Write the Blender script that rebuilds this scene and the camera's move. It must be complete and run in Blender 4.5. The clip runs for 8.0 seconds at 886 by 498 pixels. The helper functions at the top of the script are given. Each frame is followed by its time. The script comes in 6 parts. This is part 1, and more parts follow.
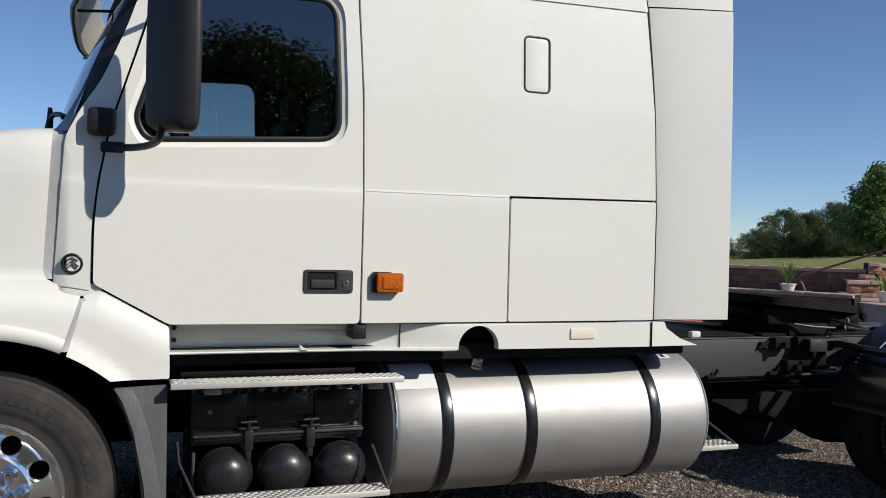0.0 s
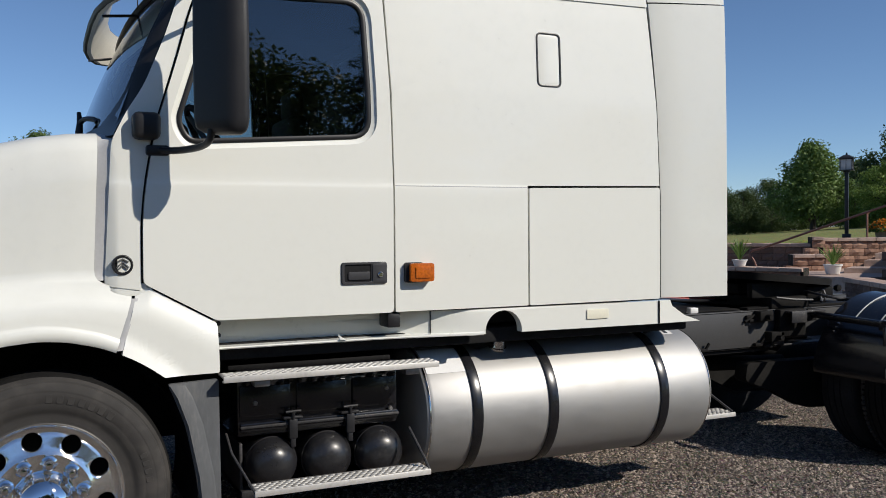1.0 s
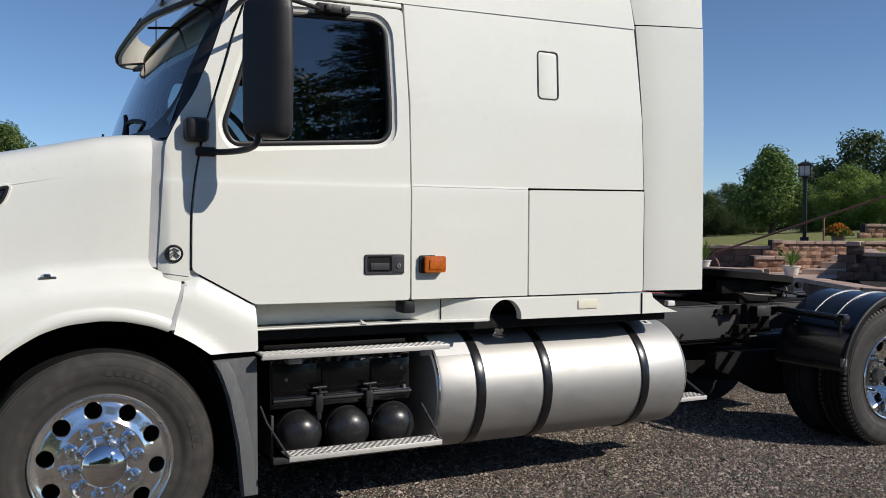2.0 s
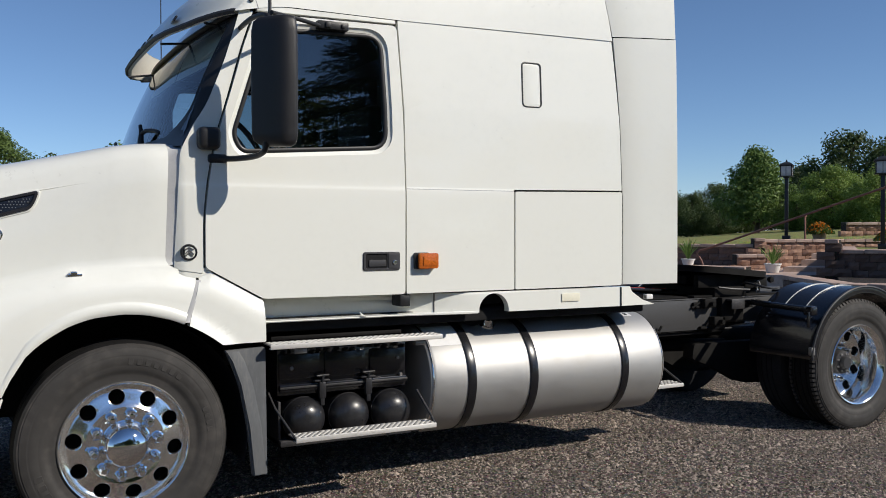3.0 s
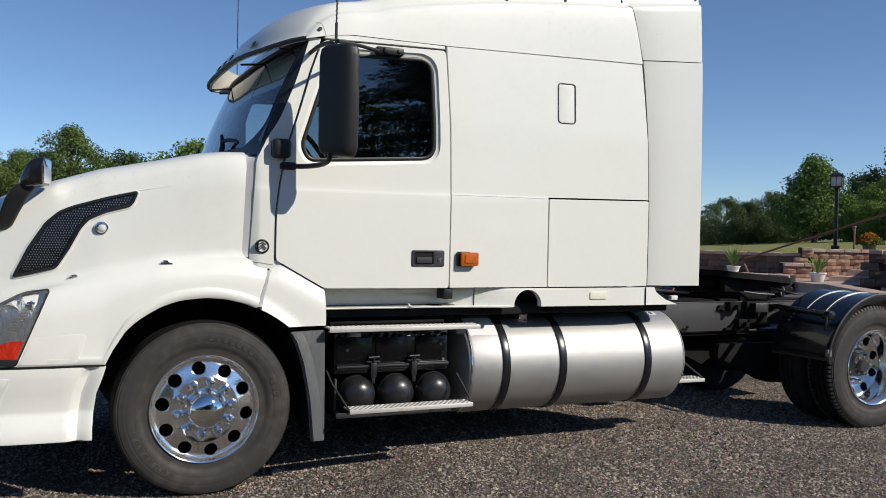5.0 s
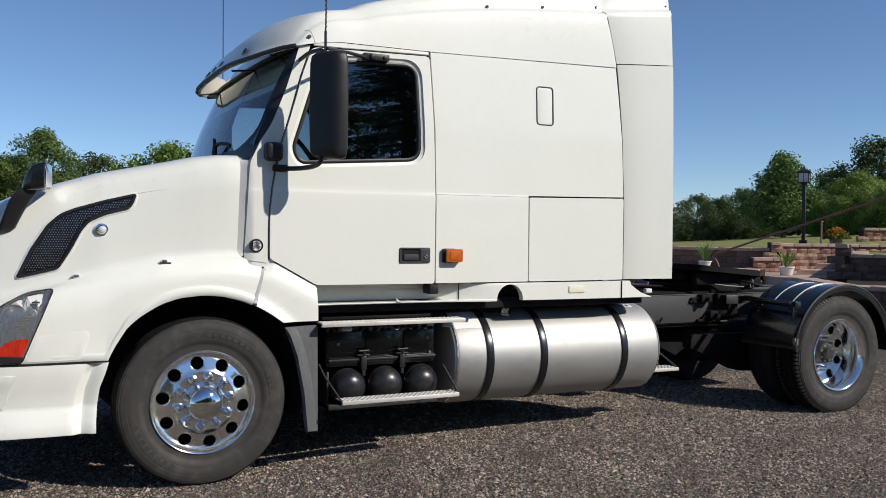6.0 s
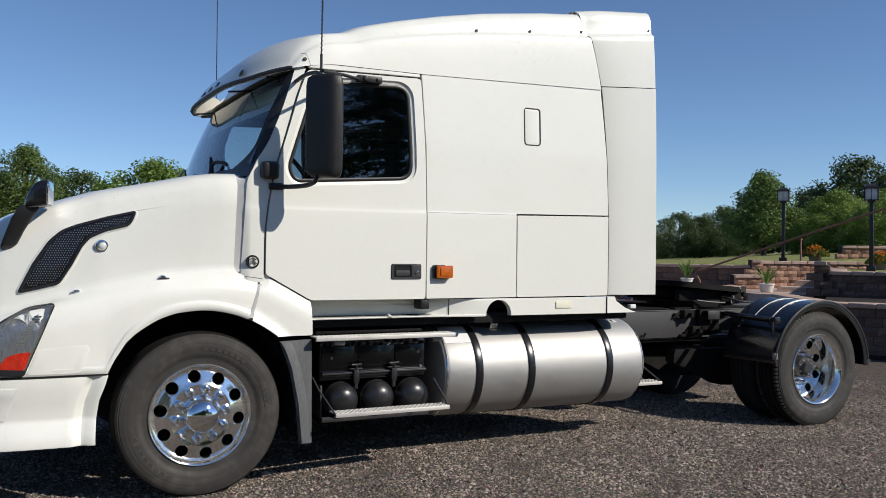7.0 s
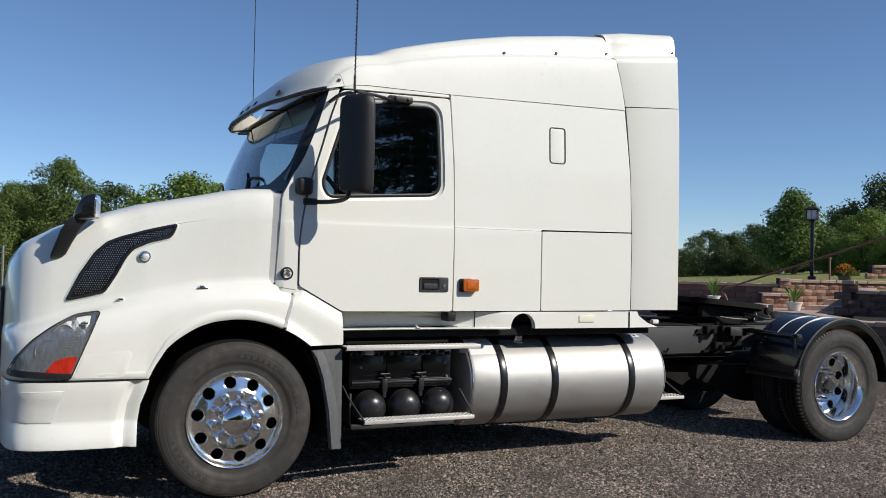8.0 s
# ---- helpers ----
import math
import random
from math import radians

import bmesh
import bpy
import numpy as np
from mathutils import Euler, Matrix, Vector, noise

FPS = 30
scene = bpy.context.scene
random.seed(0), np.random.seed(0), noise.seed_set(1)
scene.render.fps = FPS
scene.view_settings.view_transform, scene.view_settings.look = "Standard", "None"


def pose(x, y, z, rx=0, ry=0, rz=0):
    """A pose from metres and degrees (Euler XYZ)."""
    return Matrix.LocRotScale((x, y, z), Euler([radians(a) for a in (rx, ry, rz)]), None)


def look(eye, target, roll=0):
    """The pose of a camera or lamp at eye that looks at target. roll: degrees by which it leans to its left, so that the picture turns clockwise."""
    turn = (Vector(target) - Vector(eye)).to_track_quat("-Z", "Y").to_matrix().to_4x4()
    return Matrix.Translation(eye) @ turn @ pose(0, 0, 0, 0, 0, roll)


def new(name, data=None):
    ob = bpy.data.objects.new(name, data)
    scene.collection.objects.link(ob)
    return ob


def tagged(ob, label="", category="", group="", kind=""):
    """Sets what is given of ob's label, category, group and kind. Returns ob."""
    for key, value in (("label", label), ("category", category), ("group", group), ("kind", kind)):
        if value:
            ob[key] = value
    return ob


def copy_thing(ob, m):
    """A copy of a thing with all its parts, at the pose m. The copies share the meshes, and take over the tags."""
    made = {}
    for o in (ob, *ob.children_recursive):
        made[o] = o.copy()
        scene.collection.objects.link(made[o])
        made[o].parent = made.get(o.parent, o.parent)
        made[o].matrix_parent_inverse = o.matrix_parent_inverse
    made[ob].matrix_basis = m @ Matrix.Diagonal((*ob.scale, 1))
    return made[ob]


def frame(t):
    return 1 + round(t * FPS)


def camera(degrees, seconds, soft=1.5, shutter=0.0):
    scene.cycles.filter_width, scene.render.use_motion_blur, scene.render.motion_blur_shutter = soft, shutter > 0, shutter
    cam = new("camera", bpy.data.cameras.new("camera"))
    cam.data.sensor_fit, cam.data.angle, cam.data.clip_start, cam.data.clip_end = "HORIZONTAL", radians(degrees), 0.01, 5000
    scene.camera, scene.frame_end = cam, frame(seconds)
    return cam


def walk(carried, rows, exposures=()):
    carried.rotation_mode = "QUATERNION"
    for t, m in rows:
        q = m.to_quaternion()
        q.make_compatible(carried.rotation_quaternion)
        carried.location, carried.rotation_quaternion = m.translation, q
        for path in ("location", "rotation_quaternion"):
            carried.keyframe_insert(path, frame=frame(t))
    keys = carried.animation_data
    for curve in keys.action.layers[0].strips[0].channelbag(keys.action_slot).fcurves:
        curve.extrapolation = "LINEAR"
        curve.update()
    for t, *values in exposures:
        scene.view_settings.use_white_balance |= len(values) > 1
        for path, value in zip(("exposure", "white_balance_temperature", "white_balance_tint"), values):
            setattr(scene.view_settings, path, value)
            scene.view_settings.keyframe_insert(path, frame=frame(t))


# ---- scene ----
cam = camera(53.2, 8.0, soft=0.92)
PATH = [
    (0, (0.438, -3.815, 1.533), (1.148, -1.946, 1.522), 1.4),
    (0.5, (0.24, -3.8, 1.559), (1.004, -1.952, 1.53), 1.3),
    (1, (-0.018, -3.833, 1.544), (0.82, -2.017, 1.505), -0.5),
    (1.5, (-0.234, -4.0, 1.541), (0.619, -2.191, 1.493), 0.0),
    (2, (-0.448, -4.164, 1.532), (0.465, -2.385, 1.49), 0.3),
    (2.2, (-0.512, -4.225, 1.528), (0.419, -2.455, 1.477), -0.1),
    (3.3, (-0.67, -4.59, 1.511), (0.263, -2.821, 1.481), -0.2),
    (3.5, (-0.707, -4.655, 1.511), (0.204, -2.875, 1.483), -0.1),
    (4, (-0.81, -4.815, 1.523), (0.055, -3.011, 1.499), 0.1),
    (4.2, (-0.82, -4.865, 1.523), (0.023, -3.051, 1.5), 0.2),
    (5.3, (-0.872, -5.19, 1.509), (-0.049, -3.368, 1.473), 1.3),
    (5.5, (-0.901, -5.239, 1.508), (-0.07, -3.42, 1.475), 1.2),
    (6, (-1.018, -5.299, 1.499), (-0.144, -3.501, 1.465), 0.5),
    (6.5, (-1.134, -5.384, 1.494), (-0.224, -3.603, 1.469), 0.4),
    (7, (-1.136, -5.424, 1.496), (-0.228, -3.642, 1.501), 0.6),
    (7.5, (-1.154, -5.524, 1.484), (-0.275, -3.727, 1.514), 1.0),
    (8, (-1.221, -5.616, 1.486), (-0.371, -3.806, 1.525), 1.2),
]
walk(cam, [(t, look(eye, target, roll)) for t, eye, target, roll in PATH], exposures=[(0, -0.09), (1, -0.11), (2, -0.08), (4, -0.03), (8, 0.01)])

# ---- light ----
SUN = Vector((0.88, -1.0, 0.96)).normalized()
world = bpy.data.worlds.new("sky")
scene.world = world
world.use_nodes = True
wn, wl = world.node_tree.nodes, world.node_tree.links
sky = wn.new("ShaderNodeTexSky")
sky.sky_type = "NISHITA"
sky.sun_disc = False
sky.sun_elevation = math.asin(SUN.z)
sky.altitude = 1500
sky.sun_rotation = math.atan2(SUN.x, SUN.y)
sky.air_density, sky.dust_density, sky.ozone_density = 0.85, 0.0, 5.0
wl.new(sky.outputs[0], wn["Background"].inputs[0])
wn["Background"].inputs[1].default_value = 0.112
sun_data = bpy.data.lights.new("sun", "SUN")
sun_data.energy, sun_data.angle, sun_data.color = 4.6, radians(0.53), (1.0, 0.93, 0.83)
sun = new("sun", sun_data)
sun.matrix_world = look((0, 0, 30), Vector((0, 0, 30)) - SUN)


# ---- materials ----
def material(name, colour, rough=0.5, metal=0.0, coat=0.0, var=0.0, scale=8.0, fine=80.0, bump=0.0, bump_scale=200.0, rough_var=0.0, stretch=(1, 1, 1), spec=0.5, dirt=None, dirt_amount=0.0):
    """A surface with two scales of variation in colour and gloss, and a fine relief."""
    m = bpy.data.materials.new(name)
    m.use_nodes = True
    n, l = m.node_tree.nodes, m.node_tree.links
    b = n["Principled BSDF"]
    b.inputs["Base Color"].default_value = (*colour, 1)
    b.inputs["Roughness"].default_value, b.inputs["Metallic"].default_value = rough, metal
    b.inputs["Coat Weight"].default_value, b.inputs["Coat Roughness"].default_value = coat, 0.04
    b.inputs["Specular IOR Level"].default_value = spec
    co = n.new("ShaderNodeTexCoord")
    mp = n.new("ShaderNodeMapping")
    mp.inputs["Scale"].default_value = stretch
    l.new(co.outputs["Object"], mp.inputs[0])

    def noise_tex(s, detail=4.0):
        t = n.new("ShaderNodeTexNoise")
        t.inputs["Scale"].default_value, t.inputs["Detail"].default_value = s, detail
        l.new(mp.outputs[0], t.inputs["Vector"])
        return t

    def ramp(src, lo, hi, a, z):
        r = n.new("ShaderNodeMapRange")
        for i, v in zip((1, 2, 3, 4), (lo, hi, a, z)):
            r.inputs[i].default_value = v
        l.new(src, r.inputs[0])
        return r.outputs[0]

    big, small = noise_tex(scale), noise_tex(fine)
    add = n.new("ShaderNodeMath")
    add.operation = "ADD"
    l.new(big.outputs[0], add.inputs[0])
    l.new(small.outputs[0], add.inputs[1])
    last = None
    if var:
        mix = n.new("ShaderNodeMix")
        mix.data_type = "RGBA"
        l.new(ramp(add.outputs[0], 0.7, 1.3, 0, 1), mix.inputs["Factor"])
        mix.inputs["A"].default_value = (*[c * (1 - var) for c in colour], 1)
        mix.inputs["B"].default_value = (*[min(1, c * (1 + var)) for c in colour], 1)
        last = mix.outputs["Result"]
    if dirt:
        mix = n.new("ShaderNodeMix")
        mix.data_type = "RGBA"
        l.new(ramp(add.outputs[0], 1.0, 1.35, 0, dirt_amount), mix.inputs["Factor"])
        if last:
            l.new(last, mix.inputs["A"])
        else:
            mix.inputs["A"].default_value = (*colour, 1)
        mix.inputs["B"].default_value = (*dirt, 1)
        last = mix.outputs["Result"]
    if last:
        l.new(last, b.inputs["Base Color"])
    if rough_var:
        l.new(ramp(add.outputs[0], 0.7, 1.3, rough - rough_var, rough + rough_var), b.inputs["Roughness"])
    if bump:
        t = noise_tex(bump_scale, 3.0)
        bp = n.new("ShaderNodeBump")
        bp.inputs["Strength"].default_value, bp.inputs["Distance"].default_value = bump, 0.004
        l.new(t.outputs[0], bp.inputs["Height"])
        l.new(bp.outputs[0], b.inputs["Normal"])
    return m


WHITE = material("white_paint", (0.80, 0.805, 0.745), 0.32, coat=0.6, var=0.02, scale=1.5, fine=25, rough_var=0.05, dirt=(0.55, 0.52, 0.45), dirt_amount=0.05)
CREAM = material("cream_plastic", (0.86, 0.83, 0.74), 0.45, var=0.06)
LINER = material("black_liner", (0.020, 0.020, 0.021), 0.9, spec=0.1, var=0.2)
GRIME = material("greasy_black", (0.013, 0.0125, 0.012), 0.7, var=0.4, spec=0.1)
RAIL = material("rail_paint", (0.050, 0.050, 0.051), 0.5, var=0.12, scale=3)
# darker than the sidewall rubber: shade on the treads put into the colour
TREAD = material("tread_rubber", (0.010, 0.0097, 0.0096), 0.85, var=0.3, spec=0.15)
BLACK = material("black_plastic", (0.019, 0.019, 0.021), 0.42, spec=0.35, var=0.08, rough_var=0.04, bump=0.15, bump_scale=500)
HANDLE = material("handle_plastic", (0.038, 0.038, 0.042), 0.45, var=0.08)
GLOSSBLACK = material("black_paint", (0.010, 0.010, 0.012), 0.24, coat=0.3, var=0.2, dirt=(0.035, 0.033, 0.031), dirt_amount=0.3)
CHASSIS = material("chassis_paint", (0.03, 0.03, 0.032), 0.5, var=0.3, dirt=(0.09, 0.08, 0.07), dirt_amount=0.5, scale=5)
STRAP = material("strap_rubber_steel", (0.01, 0.01, 0.012), 0.26, coat=0.3, var=0.15)
GREYPLASTIC = material("grey_plastic", (0.10, 0.105, 0.11), 0.6, var=0.12, dirt=(0.2, 0.19, 0.17), dirt_amount=0.3, stretch=(1, 1, 0.3))
RUBBER = material("tyre_rubber", (0.033, 0.0305, 0.028), 0.72, var=0.16, scale=4, fine=16, dirt=(0.085, 0.075, 0.066), dirt_amount=0.32, bump=0.08)
GASKET = material("rubber_gasket", (0.012, 0.012, 0.013), 0.4, var=0.1)
CHROME = material("polished_aluminium", (0.88, 0.885, 0.89), 0.05, metal=1.0, rough_var=0.03, scale=10)
RIM = material("satin_rim", (0.95, 0.95, 0.93), 0.12, metal=0.97, rough_var=0.04, scale=10)
LAMPBOWL = material("lamp_bowl", (0.50, 0.52, 0.55), 0.22, metal=0.7, var=0.25)
CHROMEDULL = material("hub_aluminium", (0.72, 0.72, 0.72), 0.14, metal=1.0, rough_var=0.05)
STEEL = material("dull_steel", (0.30, 0.29, 0.28), 0.45, metal=0.8, var=0.2, rough_var=0.1)
TANK = material("tank_aluminium", (0.46, 0.456, 0.444), 0.57, metal=0.78, var=0.07, scale=3.0, fine=26, rough_var=0.05, stretch=(0.4, 0.8, 0.8), dirt=(0.40, 0.385, 0.35), dirt_amount=0.4)
TREADPLATE = material("step_aluminium", (0.66, 0.64, 0.60), 0.5, metal=0.35, var=0.15, fine=60, rough_var=0.1, dirt=(0.3, 0.28, 0.25), dirt_amount=0.4)
STICKER = material("white_sticker", (0.75, 0.75, 0.74), 0.5, var=0.04)
AMBER = material("amber_lens", (0.50, 0.115, 0.011), 0.16, coat=0.7, var=0.35, scale=14, fine=90)
REDLENS = material("red_lens", (0.50, 0.026, 0.012), 0.15, coat=0.6, var=0.35, scale=6, fine=60, stretch=(4, 4, 1))
REFLECTOR = material("lamp_reflector", (0.56, 0.58, 0.60), 0.3, metal=0.55, var=0.55, scale=5, fine=20, stretch=(3, 3, 0.8))
YELLOWTAG = material("cream_tag", (0.80, 0.77, 0.62), 0.5, var=0.04)
INTERIOR = material("cab_trim", (0.035, 0.034, 0.033), 0.8, var=0.2)
TAN = material("tan_trim", (0.72, 0.69, 0.58), 0.75, var=0.10)
AIRTANK = material("air_tank_paint", (0.016, 0.016, 0.018), 0.34, coat=0.2, var=0.15, dirt=(0.05, 0.048, 0.046), dirt_amount=0.3, rough_var=0.08)
STEPSHEET = material("step_sheet", (0.26, 0.25, 0.235), 0.6, metal=0.3, var=0.3, fine=70, dirt=(0.14, 0.13, 0.115), dirt_amount=0.5)
STEPPIP = material("step_grip", (0.46, 0.45, 0.42), 0.55, metal=0.35, var=0.2)
SEAL = material("seal_grey", (0.40, 0.40, 0.41), 0.6, var=0.1)
# white paint toned down to grey: shade of the forward-facing steps, as colour
SEAMSHADE = material("seam_grey", (0.58, 0.575, 0.56), 0.5, var=0.05)
RIBWORN = material("worn_rib", (0.42, 0.42, 0.41), 0.4, metal=0.6, var=0.25, fine=120)
HOSE = material("red_hose", (0.35, 0.05, 0.03), 0.5, var=0.1)


def glass(name, tint, rough=0.0, mix=0.12):
    """A thin pane: clear through, tinted, with a mirror gloss that grows at a slant."""
    m = bpy.data.materials.new(name)
    m.use_nodes = True
    n, l = m.node_tree.nodes, m.node_tree.links
    out = n["Material Output"]
    n.remove(n["Principled BSDF"])
    tr, gl, fr, mx = n.new("ShaderNodeBsdfTransparent"), n.new("ShaderNodeBsdfGlossy"), n.new("ShaderNodeFresnel"), n.new("ShaderNodeMixShader")
    tr.inputs[0].default_value, gl.inputs["Roughness"].default_value = (*tint, 1), rough
    fr.inputs[0].default_value = 1.52
    sc = n.new("ShaderNodeMath")
    sc.operation, sc.inputs[1].default_value = "MULTIPLY_ADD", 1.3
    sc.inputs[2].default_value = mix
    l.new(fr.outputs[0], sc.inputs[0])
    l.new(sc.outputs[0], mx.inputs[0])
    l.new(tr.outputs[0], mx.inputs[1])
    l.new(gl.outputs[0], mx.inputs[2])
    l.new(mx.outputs[0], out.inputs[0])
    return m


DOORGLASS = glass("tinted_door_glass", (0.60, 0.66, 0.66), mix=0.105)
SCREEN = glass("windscreen_glass", (0.78, 0.85, 0.86), mix=0.03)
LENS = glass("lamp_lens", (0.86, 0.88, 0.90), rough=0.12, mix=0.03)
haze = LENS.node_tree.nodes.new("ShaderNodeBsdfDiffuse")
haze.inputs[0].default_value = (0.55, 0.57, 0.58, 1)
haze_mix = LENS.node_tree.nodes.new("ShaderNodeMixShader")
haze_mix.inputs[0].default_value = 0.20
lens_out = LENS.node_tree.nodes["Material Output"]
LENS.node_tree.links.new(lens_out.inputs[0].links[0].from_socket, haze_mix.inputs[1])
LENS.node_tree.links.new(haze.outputs[0], haze_mix.inputs[2])
LENS.node_tree.links.new(haze_mix.outputs[0], lens_out.inputs[0])

# masonry, earth and leaves


def blocky(name, a, b, dirt, rough=0.85):
    """Masonry: each piece takes its own tone between a and b, with grain and stains."""
    m = bpy.data.materials.new(name)
    m.use_nodes = True
    n, l = m.node_tree.nodes, m.node_tree.links
    p = n["Principled BSDF"]
    p.inputs["Roughness"].default_value = rough
    info, co = n.new("ShaderNodeObjectInfo"), n.new("ShaderNodeTexCoord")
    geo = n.new("ShaderNodeNewGeometry")
    add = n.new("ShaderNodeMath")
    add.operation = "ADD"
    l.new(info.outputs["Random"], add.inputs[0])
    l.new(geo.outputs["Random Per Island"], add.inputs[1])
    fr = n.new("ShaderNodeMath")
    fr.operation = "FRACT"
    l.new(add.outputs[0], fr.inputs[0])
    mx = n.new("ShaderNodeMix")
    mx.data_type = "RGBA"
    mx.inputs["A"].default_value, mx.inputs["B"].default_value = (*a, 1), (*b, 1)
    l.new(fr.outputs[0], mx.inputs["Factor"])
    t = n.new("ShaderNodeTexNoise")
    t.inputs["Scale"].default_value, t.inputs["Detail"].default_value = 9, 6
    l.new(co.outputs["Object"], t.inputs["Vector"])
    r = n.new("ShaderNodeMapRange")
    for i, v in zip((1, 2, 3, 4), (0.45, 0.7, 0, 0.6)):
        r.inputs[i].default_value = v
    l.new(t.outputs[0], r.inputs[0])
    mx2 = n.new("ShaderNodeMix")
    mx2.data_type = "RGBA"
    l.new(r.outputs[0], mx2.inputs["Factor"])
    l.new(mx.outputs["Result"], mx2.inputs["A"])
    mx2.inputs["B"].default_value = (*dirt, 1)
    l.new(mx2.outputs["Result"], p.inputs["Base Color"])
    bt = n.new("ShaderNodeTexNoise")
    bt.inputs["Scale"].default_value, bt.inputs["Detail"].default_value = 45, 5
    l.new(co.outputs["Object"], bt.inputs["Vector"])
    bp = n.new("ShaderNodeBump")
    bp.inputs["Strength"].default_value, bp.inputs["Distance"].default_value = 0.6, 0.01
    l.new(bt.outputs[0], bp.inputs["Height"])
    l.new(bp.outputs[0], p.inputs["Normal"])
    return m


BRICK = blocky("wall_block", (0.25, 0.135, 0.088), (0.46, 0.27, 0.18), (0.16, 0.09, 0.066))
# the same red block, darkened: shade of the unlit walls put into the colour
SHADEBRICK = blocky("dark_wall_block", (0.100, 0.064, 0.050), (0.180, 0.118, 0.092), (0.080, 0.054, 0.044))
CAPSTONE = blocky("cap_stone", (0.40, 0.28, 0.22), (0.50, 0.37, 0.30), (0.30, 0.21, 0.17))
STONES = blocky("gravel_stones", (0.012, 0.010, 0.008), (0.47, 0.388, 0.318), (0.068, 0.054, 0.043))
for q in STONES.node_tree.nodes:
    if q.type == "TEX_NOISE" and abs(q.inputs["Scale"].default_value - 9) < 0.1:
        q.inputs["Scale"].default_value, q.inputs["Detail"].default_value = 1.4, 10


def leafy(name, a, b):
    m = bpy.data.materials.new(name)
    m.use_nodes = True
    n, l = m.node_tree.nodes, m.node_tree.links
    p = n["Principled BSDF"]
    p.inputs["Roughness"].default_value = 0.55
    p.inputs["Specular IOR Level"].default_value = 0.3
    geo, info = n.new("ShaderNodeNewGeometry"), n.new("ShaderNodeObjectInfo")
    mul = n.new("ShaderNodeMath")
    mul.operation, mul.inputs[1].default_value = "MULTIPLY_ADD", 0.35
    l.new(info.outputs["Random"], mul.inputs[0])
    sc = n.new("ShaderNodeMath")
    sc.operation, sc.inputs[1].default_value = "MULTIPLY", 0.65
    l.new(geo.outputs["Random Per Island"], sc.inputs[0])
    l.new(sc.outputs[0], mul.inputs[2])
    mx = n.new("ShaderNodeMix")
    mx.data_type = "RGBA"
    mx.inputs["A"].default_value, mx.inputs["B"].default_value = (*a, 1), (*b, 1)
    l.new(mul.outputs[0], mx.inputs["Factor"])
    l.new(mx.outputs["Result"], p.inputs["Base Color"])
    tr, ms = n.new("ShaderNodeBsdfTranslucent"), n.new("ShaderNodeMixShader")
    l.new(mx.outputs["Result"], tr.inputs[0])
    ms.inputs[0].default_value = 0.3
    l.new(p.outputs[0], ms.inputs[1])
    l.new(tr.outputs[0], ms.inputs[2])
    l.new(ms.outputs[0], n["Material Output"].inputs[0])
    return m


LEAF = leafy("leaf_green", (0.060, 0.115, 0.030), (0.190, 0.275, 0.070))
LEAFMID = leafy("leaf_mid_green", (0.066, 0.112, 0.030), (0.180, 0.245, 0.066))
LEAFLIGHT = leafy("leaf_light_green", (0.105, 0.180, 0.036), (0.290, 0.385, 0.088))
LEAFDARK = leafy("leaf_dark_green", (0.045, 0.075, 0.026), (0.110, 0.150, 0.046))
NEEDLE = leafy("spruce_needles", (0.018, 0.036, 0.020), (0.045, 0.070, 0.035))
PLANT = leafy("pot_plant_leaf", (0.08, 0.15, 0.03), (0.20, 0.30, 0.07))
FLOWER = leafy("orange_petal", (0.55, 0.15, 0.015), (0.75, 0.30, 0.03))
BARK = material("bark", (0.09, 0.07, 0.055), 0.9, var=0.35, bump=0.8, bump_scale=30, stretch=(1, 1, 0.2))
POTWHITE = material("white_pot", (0.72, 0.71, 0.68), 0.5, var=0.05)
POTCLAY = material("clay_pot", (0.33, 0.24, 0.18), 0.8, var=0.15)
POSTBLACK = material("lamp_post_paint", (0.015, 0.015, 0.016), 0.45, var=0.1)
RAILBROWN = material("rail_rust_brown", (0.25, 0.115, 0.08), 0.6, var=0.25)
FROSTED = material("frosted_glass", (0.55, 0.57, 0.58), 0.25, var=0.1)


# ---- building helpers ----
def part(name, geo, mat, parent=None, label="", angle=38, weighted=False):
    """Links a bmesh, or a pair of vertices and faces, as one mesh object under parent."""
    me = bpy.data.meshes.new(name)
    if isinstance(geo, bmesh.types.BMesh):
        geo.to_mesh(me)
        geo.free()
    elif isinstance(geo, bpy.types.Mesh):
        me = geo
    else:
        me.from_pydata([tuple(map(float, v)) for v in geo[0]], [], geo[1])
    if not me.materials:
        me.materials.append(mat)
    me.shade_smooth()
    me.set_sharp_from_angle(angle=radians(angle))
    ob = new(name, me)
    if weighted:
        ob.modifiers.new("normals", "WEIGHTED_NORMAL").keep_sharp = True
    if parent:
        ob.parent = parent
        ob.matrix_parent_inverse = parent.matrix_world.inverted()
    if label:
        ob["label"] = label
    return ob


WIDTH = 2.4


def other_side(ob, parent=None):
    """The same part on the far side of the truck, mirrored about its middle."""
    me = ob.data.copy()
    for v in me.vertices:
        v.co.y = WIDTH - v.co.y
    me.flip_normals()
    o = part(ob.name.split(".")[0], me, None, parent or ob.parent)
    if "label" in ob:
        o["label"] = ob["label"]
    for m in ob.modifiers:
        if m.type == "WEIGHTED_NORMAL":
            o.modifiers.new("normals", "WEIGHTED_NORMAL").keep_sharp = True
    return o


def interp(x, xs, ys):
    return float(np.interp(x, xs, ys))


